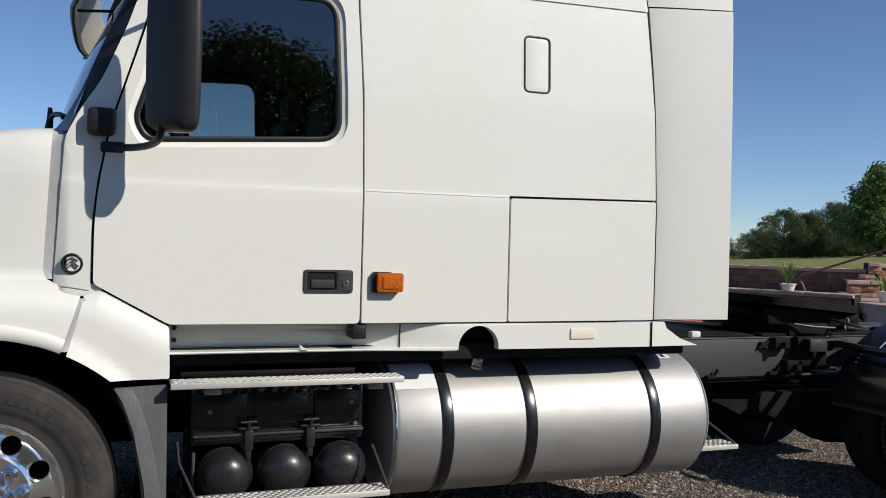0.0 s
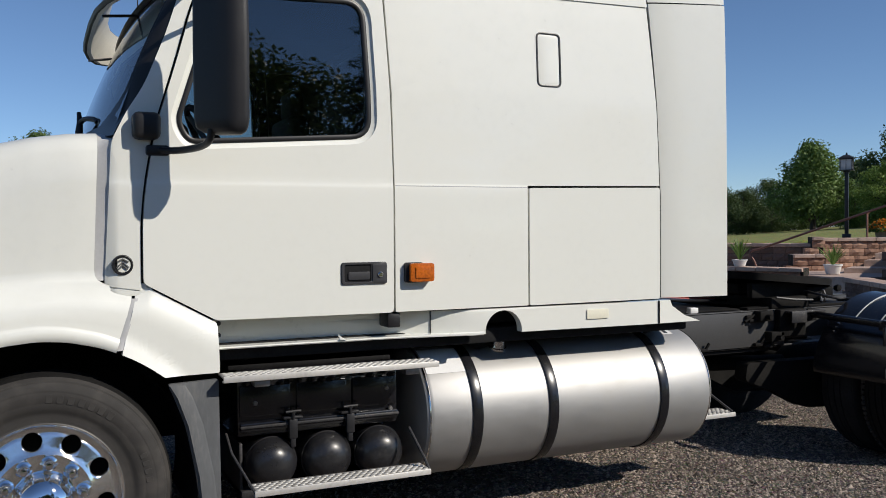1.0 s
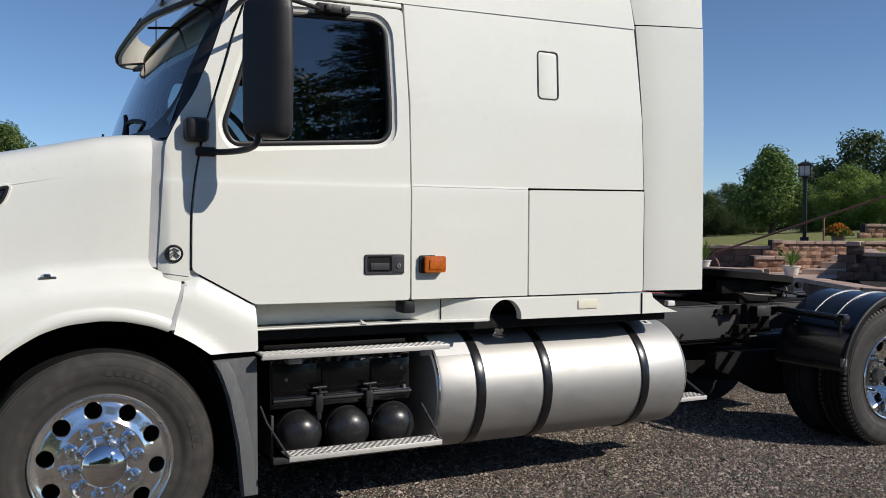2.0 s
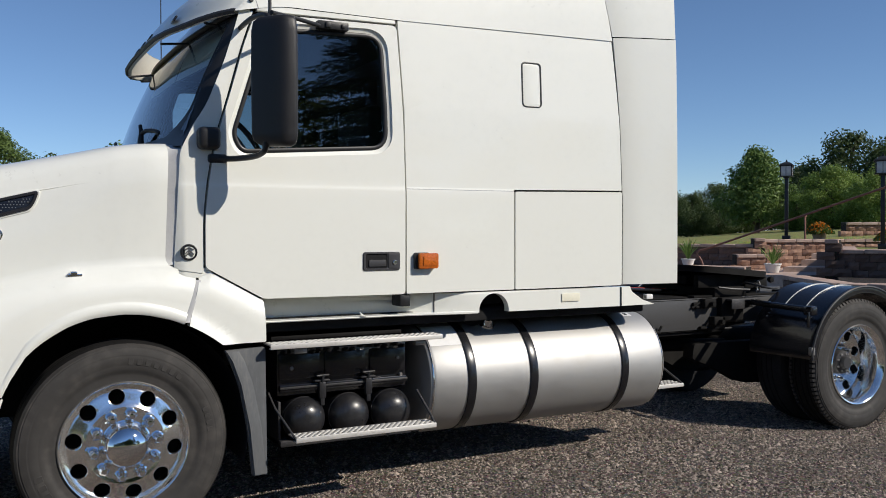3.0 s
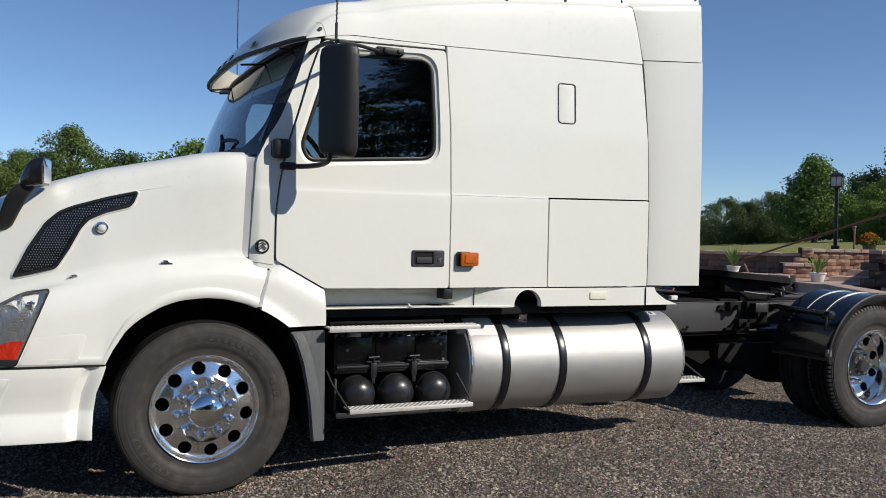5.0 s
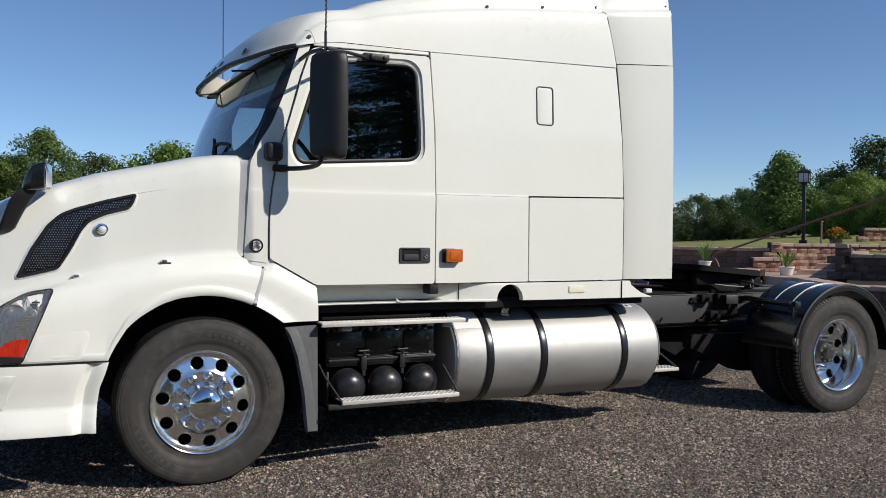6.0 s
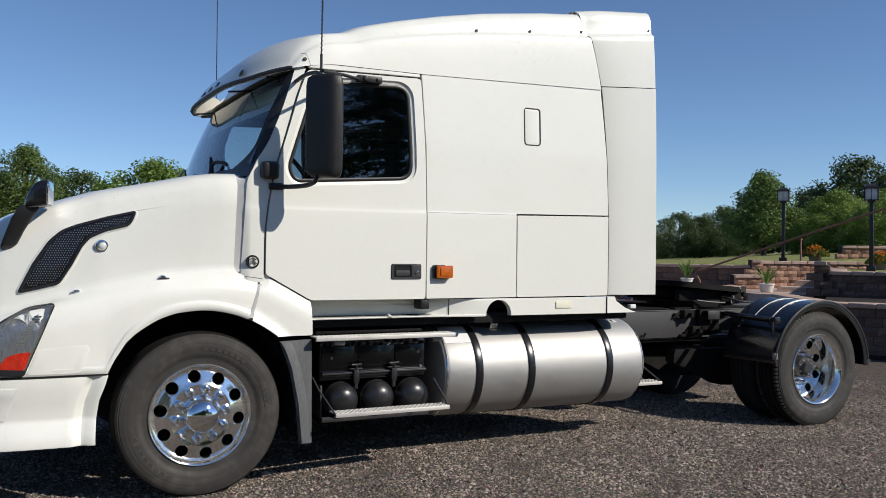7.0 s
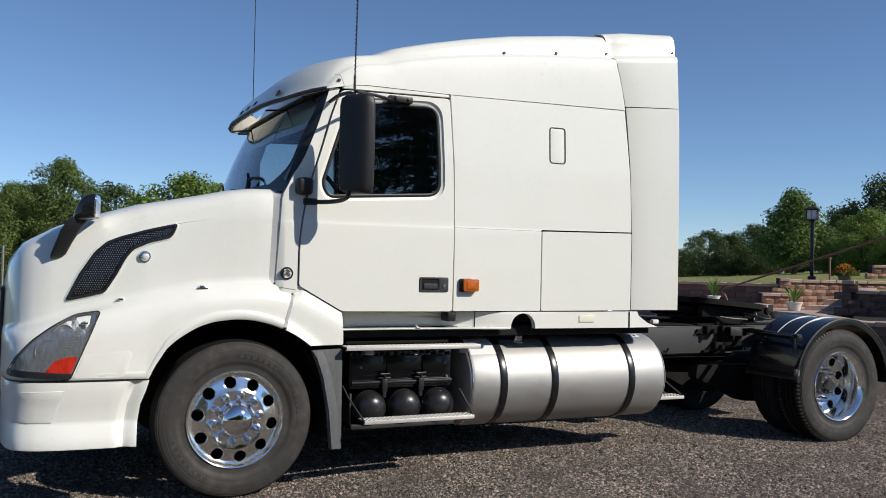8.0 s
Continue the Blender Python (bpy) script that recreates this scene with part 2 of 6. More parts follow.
def smooth_curve(points, n=8):
    """Catmull-Rom through the points."""
    p = [Vector(q) for q in points]
    p = [2 * p[0] - p[1], *p, 2 * p[-1] - p[-2]]
    out = []
    for a, b, c, d in zip(p, p[1:], p[2:], p[3:]):
        for i in range(n):
            t = i / n
            out.append(0.5 * ((2 * b) + (c - a) * t + (2 * a - 5 * b + 4 * c - d) * t * t + (3 * b - a - 3 * c + d) * t**3))
    return [*out, p[-2]]


def rounded(points, radius, n=5):
    """A closed outline with its corners rounded; radius: one for all, or one a corner."""
    out, k = [], len(points)
    for i, p in enumerate(points):
        r = radius[i] if isinstance(radius, (list, tuple)) else radius
        p, a, b = Vector(p), Vector(points[i - 1]), Vector(points[(i + 1) % k])
        if r <= 0:
            out.append(p)
            continue
        da, db = (a - p), (b - p)
        ra = min(r, da.length * 0.45, db.length * 0.45)
        s, e = p + da.normalized() * ra, p + db.normalized() * ra
        for j in range(n + 1):
            t = j / n
            out.append((1 - t) ** 2 * s + 2 * t * (1 - t) * p + t * t * e)
    return out


def rrect(x0, z0, x1, z1, r, n=5):
    return rounded([(x0, z0), (x1, z0), (x1, z1), (x0, z1)], r, n)


def panel(outline, surface, thick=0.03, holes=(), cuts_x=(), cuts_z=(), bevel=0.005):
    """A sheet with an outline in x and z, bent onto y = surface(x, z), with rounded edges and depth towards +y."""
    bm = bmesh.new()
    for loop in (outline, *holes):
        vs = [bm.verts.new((p[0], 0, p[1])) for p in loop]
        for a, b in zip(vs, vs[1:] + vs[:1]):
            bm.edges.new((a, b))
    bmesh.ops.remove_doubles(bm, verts=bm.verts, dist=1e-5)
    bmesh.ops.triangle_fill(bm, edges=bm.edges[:], use_beauty=True)
    for axis, cuts in ((Vector((1, 0, 0)), cuts_x), (Vector((0, 0, 1)), cuts_z)):
        for c in cuts:
            bmesh.ops.bisect_plane(bm, geom=bm.verts[:] + bm.edges[:] + bm.faces[:], plane_co=axis * c, plane_no=axis)
    bmesh.ops.recalc_face_normals(bm, faces=bm.faces)
    if bm.faces[:] and sum(f.normal.y * f.calc_area() for f in bm.faces) > 0:
        bmesh.ops.reverse_faces(bm, faces=bm.faces)
    rim = [e for e in bm.edges if len(e.link_faces) == 1]
    front = bm.verts[:]
    got = bmesh.ops.extrude_edge_only(bm, edges=rim)
    back = [v for v in got["geom"] if isinstance(v, bmesh.types.BMVert)]
    for v in front:
        v.co.y = surface(v.co.x, v.co.z)
    for v in back:
        v.co.y = surface(v.co.x, v.co.z) + thick
    if bevel:
        rim = [e for e in rim if e.is_valid]
        bmesh.ops.bevel(bm, geom=rim, offset=bevel, segments=3, affect="EDGES", profile=0.5, clamp_overlap=True)
    return bm


def grid(rows, close=False, cap=False):
    """Vertices and faces through rows of equally many points; close joins each row's ends."""
    n, m = len(rows), len(rows[0])
    verts = [p for row in rows for p in row]
    faces = []
    for i in range(n - 1):
        for j in range(m if close else m - 1):
            k = (j + 1) % m
            faces.append((i * m + j, i * m + k, (i + 1) * m + k, (i + 1) * m + j))
    if cap:
        faces.append(tuple(range(m - 1, -1, -1)))
        faces.append(tuple((n - 1) * m + j for j in range(m)))
    return verts, faces


def fix(geo):
    """A bmesh of the pair, with its normals made outward."""
    bm = bmesh.new()
    vs = [bm.verts.new(tuple(map(float, v))) for v in geo[0]]
    for f in geo[1]:
        try:
            bm.faces.new([vs[i] for i in f])
        except ValueError:
            pass
    bmesh.ops.remove_doubles(bm, verts=bm.verts, dist=1e-5)
    bmesh.ops.recalc_face_normals(bm, faces=bm.faces)
    return bm


def box(x0, y0, z0, x1, y1, z1, bevel=0.006, segments=2):
    bm = bmesh.new()
    bmesh.ops.create_cube(bm, size=1)
    for v in bm.verts:
        v.co = Vector(((x0 + x1) / 2 + v.co.x * (x1 - x0), (y0 + y1) / 2 + v.co.y * (y1 - y0), (z0 + z1) / 2 + v.co.z * (z1 - z0)))
    if bevel:
        bmesh.ops.bevel(bm, geom=bm.edges[:], offset=min(bevel, 0.4 * min(x1 - x0, y1 - y0, z1 - z0)), segments=segments, affect="EDGES", profile=0.5)
    return bm


def merge(*bms):
    """Several bmeshes as one."""
    me, out = bpy.data.meshes.new("tmp"), bmesh.new()
    for b in bms:
        b.to_mesh(me)
        out.from_mesh(me)
        b.free()
    bpy.data.meshes.remove(me)
    return out


def tube(points, radius, n=10, cap=True):
    """A round bar along the points; radius: one, or one a point."""
    pts = [Vector(p) for p in points]
    rows, side = [], None
    for i, p in enumerate(pts):
        d = (pts[min(i + 1, len(pts) - 1)] - pts[max(i - 1, 0)]).normalized()
        if side is None:
            side = d.orthogonal().normalized()
        side = (side - d * side.dot(d)).normalized()
        up = d.cross(side)
        r = radius[i] if isinstance(radius, (list, tuple)) else radius
        rows.append([p + (side * math.cos(a) + up * math.sin(a)) * r for a in (2 * math.pi * j / n for j in range(n))])
    return fix(grid(rows, close=True, cap=cap))


def lathe(profile, axis="y", centre=(0, 0, 0), n=48, cap=False):
    """Turns (radius, along) pairs round an axis through centre."""
    rows = []
    for r, h in profile:
        row = []
        for j in range(n):
            a = 2 * math.pi * j / n
            c, s = r * math.cos(a), r * math.sin(a)
            q = {"y": (c, h, s), "x": (h, c, s), "z": (c, s, h)}[axis]
            row.append(Vector(q) + Vector(centre))
        rows.append(row)
    return fix(grid(rows, close=True, cap=cap))


def ring(outline, inner, surface, depth=0.012, back=0.02):
    """A raised frame between two outlines of equally many points."""
    rows = [[(p[0], surface(p[0], p[1]) + d, p[1]) for p in loop] for loop, d in ((outline, back), (outline, -depth * 0.6), ([(Vector(a) * 0.8 + Vector(b) * 0.2) for a, b in zip(outline, inner)], -depth), ([(Vector(a) * 0.2 + Vector(b) * 0.8) for a, b in zip(outline, inner)], -depth), (inner, -depth * 0.6), (inner, back))]
    return fix(grid(rows, close=True))


def scaled(loop, d):
    """The outline moved inward by d (outward if negative)."""
    pts = [Vector(p) for p in loop]
    area = sum(a.x * b.y - b.x * a.y for a, b in zip(pts, pts[1:] + pts[:1]))
    s = 1 if area > 0 else -1
    out = []
    for i, p in enumerate(pts):
        t = (pts[(i + 1) % len(pts)] - pts[i - 1]).normalized()
        out.append(p + Vector((-t.y, t.x)) * d * s)
    return out


# ---- the truck: cab and sleeper ----
truck = tagged(new("semi_truck"), "white semi truck tractor with sleeper cab parked on gravel", "truck")
Z_SEAM = 2.705


def side(x, z):
    """The outer skin of cab and sleeper: upright below the belt line, leaning in above it."""
    y = interp(z, [1.0, 1.745, 1.775, 2.2, 2.7, 3.1, 3.4], [0.0, 0.0, 0.0048, 0.011, 0.034, 0.060, 0.100])
    return y + 0.11 * max(0.0, 0.44 - x) ** 1.3


def rear_edge(z):
    return interp(z, [1.17, 1.78, 2.19, 2.49, 2.74, 2.98, 3.135, 3.155, 3.30, 3.45], [3.036, 3.038, 3.026, 3.002, 2.978, 2.930, 2.893, 2.868, 2.826, 2.79])


CUTS_Z = [1.3, 1.5, 1.7, 1.745, 1.76, 1.775, 1.8, 1.9, 2.0, 2.1, 2.2, 2.3, 2.4, 2.5, 2.6, 2.66]
DOOR = rounded([(0.388, 1.340), (0.684, 1.173), (1.497, 1.170), (1.500, 1.77), (1.492, 2.2), (1.462, 2.672), (0.66, 2.655), (0.60, 2.5), (0.541, 2.293), (0.446, 1.988), (0.404, 1.75), (0.389, 1.60)], [0.02, 0.02, 0.02, 0, 0.2, 0.03, 0.03, 0.05, 0.1, 0.1, 0.1, 0.1])
PANE = rounded([(0.530, 2.02), (0.575, 1.930), (1.398, 1.982), (1.394, 2.20), (1.374, 2.612), (0.715, 2.586)], [0.08, 0.08, 0.10, 0, 0.10, 0.05], 7)
# the far window's lower edge is hidden by the bunk and the seats
door = part("door", panel(DOOR, side, 0.05, [scaled(PANE, -0.030)], [0.5, 0.6, 0.8, 1.0, 1.2, 1.4], CUTS_Z), WHITE, truck, "white cab door with tinted window", weighted=True)
well = [[(p[0], side(p[0], p[1]) + d, p[1]) for p in loop] for loop, d in ((scaled(PANE, -0.031), 0.004), (scaled(PANE, -0.018), 0.013), (scaled(PANE, -0.004), 0.016))]
part("window_surround", fix(grid(well, close=True)), WHITE, door)
part("window_gasket", ring(scaled(PANE, -0.006), scaled(PANE, 0.016), lambda x, z: side(x, z) + 0.016, 0.006, 0.03), GASKET, door, "black rubber gasket")
pane = part("window_pane", panel(scaled(PANE, 0.01), lambda x, z: side(x, z) + 0.022, 0.004, bevel=0), DOORGLASS, door, "dark tinted glass")
far_door = other_side(door)
for o in [o for o in door.children if o is not pane]:
    other_side(o, far_door)
part("window_pane", panel(scaled(PANE, 0.01), lambda x, z: WIDTH - side(x, z) - 0.022, 0.004, bevel=0), DOORGLASS, far_door)

# recessed pull handle with its lock
handle = part("door_handle", ring(rrect(1.241, 1.306, 1.462, 1.408, 0.014), rrect(1.256, 1.318, 1.385, 1.396, 0.010), side, 0.008, 0.02), HANDLE, door, "dark grey recessed pull handle")
part("handle_cup", panel(rrect(1.250, 1.312, 1.392, 1.402, 0.008), lambda x, z: side(x, z) - 0.001, 0.002, bevel=0.0005), LINER, handle)
part("handle_grip", panel(rrect(1.274, 1.328, 1.378, 1.364, 0.008), lambda x, z: side(x, z) - 0.006, 0.012, bevel=0.003), HANDLE, handle)
part("lock_plate", panel(rrect(1.390, 1.314, 1.455, 1.400, 0.010), lambda x, z: side(x, z) - 0.009, 0.01, bevel=0.002), HANDLE, handle)
part("lock", lathe([(0, -0.017), (0.009, -0.017), (0.013, -0.013), (0.013, 0.0)], centre=(1.428, 0.0, 1.350), n=20), CHROMEDULL, handle, "steel key lock")

# sleeper side, in one sheet with the forward lower part; the rear lower part is a luggage door
arc = [(rear_edge(z), z) for z in np.linspace(1.780, 2.737, 14)]
HATCH = rrect(2.288, 2.272, 2.428, 2.545, 0.03, 6)
SLEEPER = [(1.507, 1.172), (2.219, 1.172), (2.219, 1.762), (2.222, 1.770), (3.02, 1.780), *arc, (1.470, Z_SEAM), (1.500, 2.2), (1.508, 1.77)]
sleeper = part("sleeper_side", panel(SLEEPER, side, 0.04, [HATCH], [1.7, 1.9, 2.1, 2.25, 2.4, 2.55, 2.7, 2.85], CUTS_Z, 0.004), WHITE, truck, "white sleeper side panel", weighted=True)
hatch = part("side_hatch", panel(scaled(HATCH, 0.007), lambda x, z: side(x, z) + 0.001, 0.03, bevel=0.004), WHITE, truck, "small white hatch with a dark rubber seal")
part("seal", ring(scaled(HATCH, -0.0015), scaled(HATCH, 0.0075), lambda x, z: side(x, z) - 0.001, 0.002, 0.02), GASKET, hatch)
LOCKER = rounded([(2.227, 1.172), (3.034, 1.174), (3.036, 1.770), (2.228, 1.758)], 0.012)
locker = part("luggage_door", panel(LOCKER, lambda x, z: side(x, min(z, 1.74)) - 0.002, 0.04, cuts_x=[2.5, 2.8], cuts_z=[1.3, 1.5, 1.7], bevel=0.005), WHITE, truck, "white luggage compartment door", weighted=True)
for o in (sleeper, hatch, locker):
    other_side(o)
part("seam_strip", fix(grid([[(x, side(x, z) - 0.001, z) for x in np.linspace(1.51, 2.215, 12)] for z in (1.7590, 1.7625)])), SEAL, truck)

# dark shell behind the panel gaps, open at the window
SHELL = [(0.30, 1.19), (3.02, 1.19), *[(rear_edge(z) - 0.03, z) for z in np.linspace(1.78, 2.74, 8)], (0.67, 2.72), (0.56, 2.40), (0.45, 2.05), (0.40, 1.9), (0.30, 1.7)]
inner = part("inner_shell", panel(SHELL, lambda x, z: side(x, z) + 0.036, 0.01, [scaled(PANE, -0.012)], cuts_z=CUTS_Z, bevel=0), LINER, truck)
other_side(inner)

# side fairing behind the sleeper, in two heights


def bulge(x, z):
    """The fairing starts a little inside the sleeper's skin and swings outwards to its rear edge."""
    a = rear_edge(min(z, 3.3)) + 0.012
    s = min(1.0, max(0.0, (x - a) / (3.46 - a)))
    return 0.015 * math.exp(-s / 0.20) - 0.051 * s


def fair(x, z):
    return interp(z, [1.1, 1.78, 2.2, 2.75, 3.15, 3.20, 3.28, 3.34, 3.38, 3.42], [0.002, 0.003, 0.006, 0.018, 0.040, 0.052, 0.084, 0.108, 0.145, 0.20]) + bulge(x, z)


low = [(rear_edge(z) + 0.014, z) for z in np.linspace(1.177, 2.757, 16)]
CX = [2.98, 3.0, 3.015, 3.03, 3.06, 3.09, 3.12, 3.16, 3.2, 3.28, 3.36, 3.44]
fairing = part("side_fairing", panel([(3.460, 1.177), (3.460, 2.777), *low[::-1]], fair, 0.03, cuts_x=CX, cuts_z=CUTS_Z[::2], bevel=0.006), WHITE, truck, "white side fairing behind the sleeper", weighted=True)
other_side(fairing)


def fairing_section(x):
    """Half a cross-section of the roof fairing at x: side, shoulder with its inset band, and top."""
    c = interp(x, [2.86, 3.49], [3.140, 3.205])
    t = interp(x, [2.82, 3.0, 3.49], [3.350, 3.375, 3.408])
    b = bulge(x, 3.2)
    foot = interp(x, [2.98, 3.47], [2.764, 2.783])
    pts = [(fair(x, z), z) for z in (foot, foot + 0.006, 2.9, 3.02)] + [(0.043 + b, c - 0.05), (0.046 + b, c - 0.014), (0.054 + b, c), (0.070 + b, c + 0.008), (0.078 + b, c + 0.022)]
    pts += [(0.083 + b, c + 0.5 * (t - c)), (0.092 + b, t - 0.06), (0.106 + b, t - 0.030), (0.135 + b, t - 0.010), (0.20, t), (0.6, t + 0.012), (1.2, t + 0.016)]
    return pts


rows = []
for i in range(15):
    u = (i / 14) ** 1.2
    half = []
    for k, (y, z) in enumerate(fairing_section(3.0)):
        x0, x1 = rear_edge(min(z, 3.36)) + 0.012, 3.456 - 0.012 * max(0.0, (z - 3.3) / 0.1)
        x = x0 + (x1 - x0) * u
        y, z = fairing_section(x)[k]
        half.append((x, y, z))
    if i in (0, 14):
        rows.append([(x + (0.004 if i == 0 else -0.004), y + 0.022 * min(1, max(0, (1.2 - y) / 0.5)), z - (0.02 if y > 0.2 else 0)) for x, y, z in half])
        rows[-1] += [(x, WIDTH - y, z) for x, y, z in rows[-1][-2::-1]]
    row = half + [(x, WIDTH - y, z) for x, y, z in half[-2::-1]]
    if i == 14:
        rows.insert(len(rows) - 1, row)
    else:
        rows.append(row)
fairing_up = part("roof_fairing", fix(grid(rows)), WHITE, truck, "white roof fairing over the sleeper's rear", angle=48)
part("fairing_screw", lathe([(0, -0.004), (0.008, -0.004), (0.009, 0.004)], centre=(3.432, fairing_section(3.432)[8][0], 3.240), n=12), CHASSIS, fairing_up)
# dark rubber behind the seams of the fairing
seam = part("fairing_seal", fix(grid([[(rear_edge(z) + dx, interp(z, [1.2, 2.7, 3.1, 3.16, 3.3], [0.035, 0.065, 0.09, 0.115, 0.14]), z) for z in np.linspace(1.19, 3.30, 30)] for dx in (-0.05, 0.06)])), LINER, truck)
other_side(seam)
cord = part("seam_cord", tube([(rear_edge(z) + 0.006, side(2.9, z) + 0.010, z) for z in np.linspace(1.18, 3.13, 40)], 0.0065, 6), GASKET, truck, "black rubber cord in the seam")
other_side(cord)
seam = part("fairing_seal", fix(grid([[(x, fair(x, 2.775) + 0.032, z) for x in np.linspace(2.95, 3.47, 8)] for z in (2.73, 2.82)])), LINER, truck)
other_side(seam)

# roof: one skin from the lip over the windscreen to the rear
PROFILE_X = [0.25, 0.29, 0.35, 0.43, 0.52, 0.65, 0.80, 0.88, 0.95, 1.02, 1.10, 1.35, 1.66, 2.0, 2.5, 2.92, 3.2, 3.5]
PROFILE_Z = [2.612, 2.678, 2.762, 2.838, 2.896, 2.932, 2.952, 2.968, 2.997, 3.022, 3.042, 3.098, 3.171, 3.237, 3.308, 3.352, 3.385, 3.41]
ACROSS = [(0.030, 0.0), (0.035, 0.22), (0.042, 0.42), (0.048, 0.56), (0.052, 0.615), (0.058, 0.64), (0.070, 0.655), (0.078, 0.69), (0.086, 0.80), (0.100, 0.885), (0.122, 0.935), (0.16, 0.965), (0.23, 0.982), (0.34, 0.99), (0.5, 0.998), (0.7, 1.004), (0.95, 1.01), (1.2, 1.012)]


def lip_x(y):
    k = abs(y - 1.2) / 1.17
    return 0.255 + 0.305 * k**4.0


def lip_z(y):
    k = abs(y - 1.2) / 1.17
    return 2.570 + 0.085 * k**3.0


rows = []
for i in range(49):
    s = (i / 48) ** 1.35
    row = []
    for j in range(2 * len(ACROSS) - 1):
        y, f = ACROSS[j] if j < len(ACROSS) else (WIDTH - ACROSS[2 * len(ACROSS) - 2 - j][0], ACROSS[2 * len(ACROSS) - 2 - j][1])
        x0 = lip_x(y)
        back = rear_edge(interp(2.92, PROFILE_X, PROFILE_Z) * f + Z_SEAM * (1 - f))
        x = x0 + (back - x0) * s
        shift = (x0 - 0.25) * max(0.0, 1 - (x - x0) / 0.9)
        top = interp(x - shift, PROFILE_X, PROFILE_Z)
        base = Z_SEAM + (lip_z(y) - Z_SEAM) * max(0.0, 1 - (x - x0) / 0.30) ** 1.5 + 0.03 * max(0, (x - 1.5) / 1.45)
        row.append((x, y, base + f * max(0.012, top - base)))
    rows.append(row)
SLOT = (5, 13)
rows_front = rows
both = fix(grid(rows))
slot_lo, slot_hi = rows[SLOT[0]], rows[SLOT[1]]
gone = []
for q in both.faces:
    c = q.calc_center_median()
    if 1.02 < c.y < WIDTH - 0.085 and interp(c.y, [p[1] for p in slot_lo], [p[0] for p in slot_lo]) < c.x < interp(c.y, [p[1] for p in slot_hi], [p[0] for p in slot_hi]):
        gone.append(q)
bmesh.ops.delete(both, geom=gone, context="FACES")
roof = part("roof", both, WHITE, truck, "white domed roof with a forward sun visor lip", angle=60)
part("door_header", panel([(0.668, 2.668), (1.458, 2.683), (1.456, 2.703), (0.668, 2.700)], side, 0.03, cuts_x=[0.8, 1.0, 1.2], bevel=0.003), WHITE, truck)
lip = [[(x - 0.004, y, z + 0.010), (x - 0.012, y, z - 0.004), (x - 0.004, y, z - 0.018), (x + 0.02, y, z - 0.010)] for x, y, z in rows[0]]
part("roof_lip", fix(grid(lip)), CHASSIS, truck, "dark edge of the roof lip")
# screws along the roof's shoulder
for x, z in ((1.916, 3.066), (2.365, 3.117), (2.826, 3.168)):
    part("roof_screw", lathe([(0, -0.006), (0.010, -0.006), (0.012, 0.006)], centre=(x, 0.074, z), n=12), CHASSIS, roof)
# clearance lamps in the lip
for y in (0.45, 0.97, 1.2, 1.43, 1.95):
    j = min(range(len(rows_front[0])), key=lambda k: abs(rows_front[2][k][1] - y))
    low, high = Vector(rows_front[1][j]), Vector(rows_front[3][j])
    up = (high - low).normalized()
    pod = box(-0.006, -0.044, -0.017, 0.006, 0.044, 0.017, 0.005, 3)
    mid = low.lerp(high, 0.5)
    pod.transform(Matrix.Translation((mid.x - 0.002, y, mid.z)) @ Matrix.Rotation(math.atan2(up.x, up.z), 4, "Y"))
    part("clearance_lamp", pod, GLOSSBLACK, roof, "small dark oval clearance lamp")
front_seam = next(r for r in rows_front if r[0][0] > 0.668)
part("roof_joint", tube([Vector(p) + Vector((0, 0.0005, 0)) for p in front_seam[:8]], 0.0022, 6), SEAL, roof, "thin joint across the roof")
part("roof_screw", lathe([(0, -0.006), (0.010, -0.006), (0.012, 0.006)], centre=(0.640, 0.036, 2.720), n=12), CHASSIS, roof)
# sleeper back wall and floor, closing the cab
part("back_wall", box(2.88, 0.12, 1.15, 2.91, 2.28, 3.10, 0.003), LINER, truck, "dark back wall of the sleeper")
part("cab_floor", box(0.30, 0.14, 1.08, 3.0, 2.26, 1.16, 0.003), LINER, truck)

# cowl and windscreen pillar
COWL = rounded([(0.239, 1.334), (0.380, 1.312), (0.380, 1.60), (0.395, 1.75), (0.437, 1.988), (0.532, 2.293), (0.592, 2.5), (0.650, 2.665), (0.585, 2.675), (0.545, 2.54), (0.498, 2.395), (0.405, 2.165), (0.335, 2.055), (0.300, 1.985), (0.272, 1.925)], [0.01, 0.01, 0.05, 0.05, 0.05, 0.05, 0.05, 0.0, 0.0, 0.05, 0.05, 0.06, 0.06, 0.03, 0.03])


def cowl_y(x, z):
    return side(x, z) + 0.012 + 2.2 * max(0.0, 0.285 - x) ** 1.5 + 0.035 * max(0.0, (z - 2.0) / 0.65) * max(0.0, 1 - (x - 0.29) / 0.4)


cowl = part("cowl_panel", panel(COWL, cowl_y, 0.05, cuts_x=[0.28, 0.3, 0.33, 0.36, 0.4, 0.45, 0.5], cuts_z=CUTS_Z, bevel=0.008), WHITE, truck, "white cowl panel and windscreen pillar", weighted=True)
other_side(cowl)
badge = part("badge", lathe([(0, 0.002), (0.030, 0.002), (0.032, -0.004), (0.036, -0.007), (0.041, -0.004), (0.042, 0.01)], centre=(0.309, cowl_y(0.309, 1.419), 1.419), n=32), GLOSSBLACK, truck, "round black badge")
part("badge_rim", lathe([(0.034, -0.003), (0.037, -0.008), (0.041, -0.006), (0.043, 0.006)], centre=(0.309, cowl_y(0.309, 1.419), 1.419), n=32), BLACK, badge)
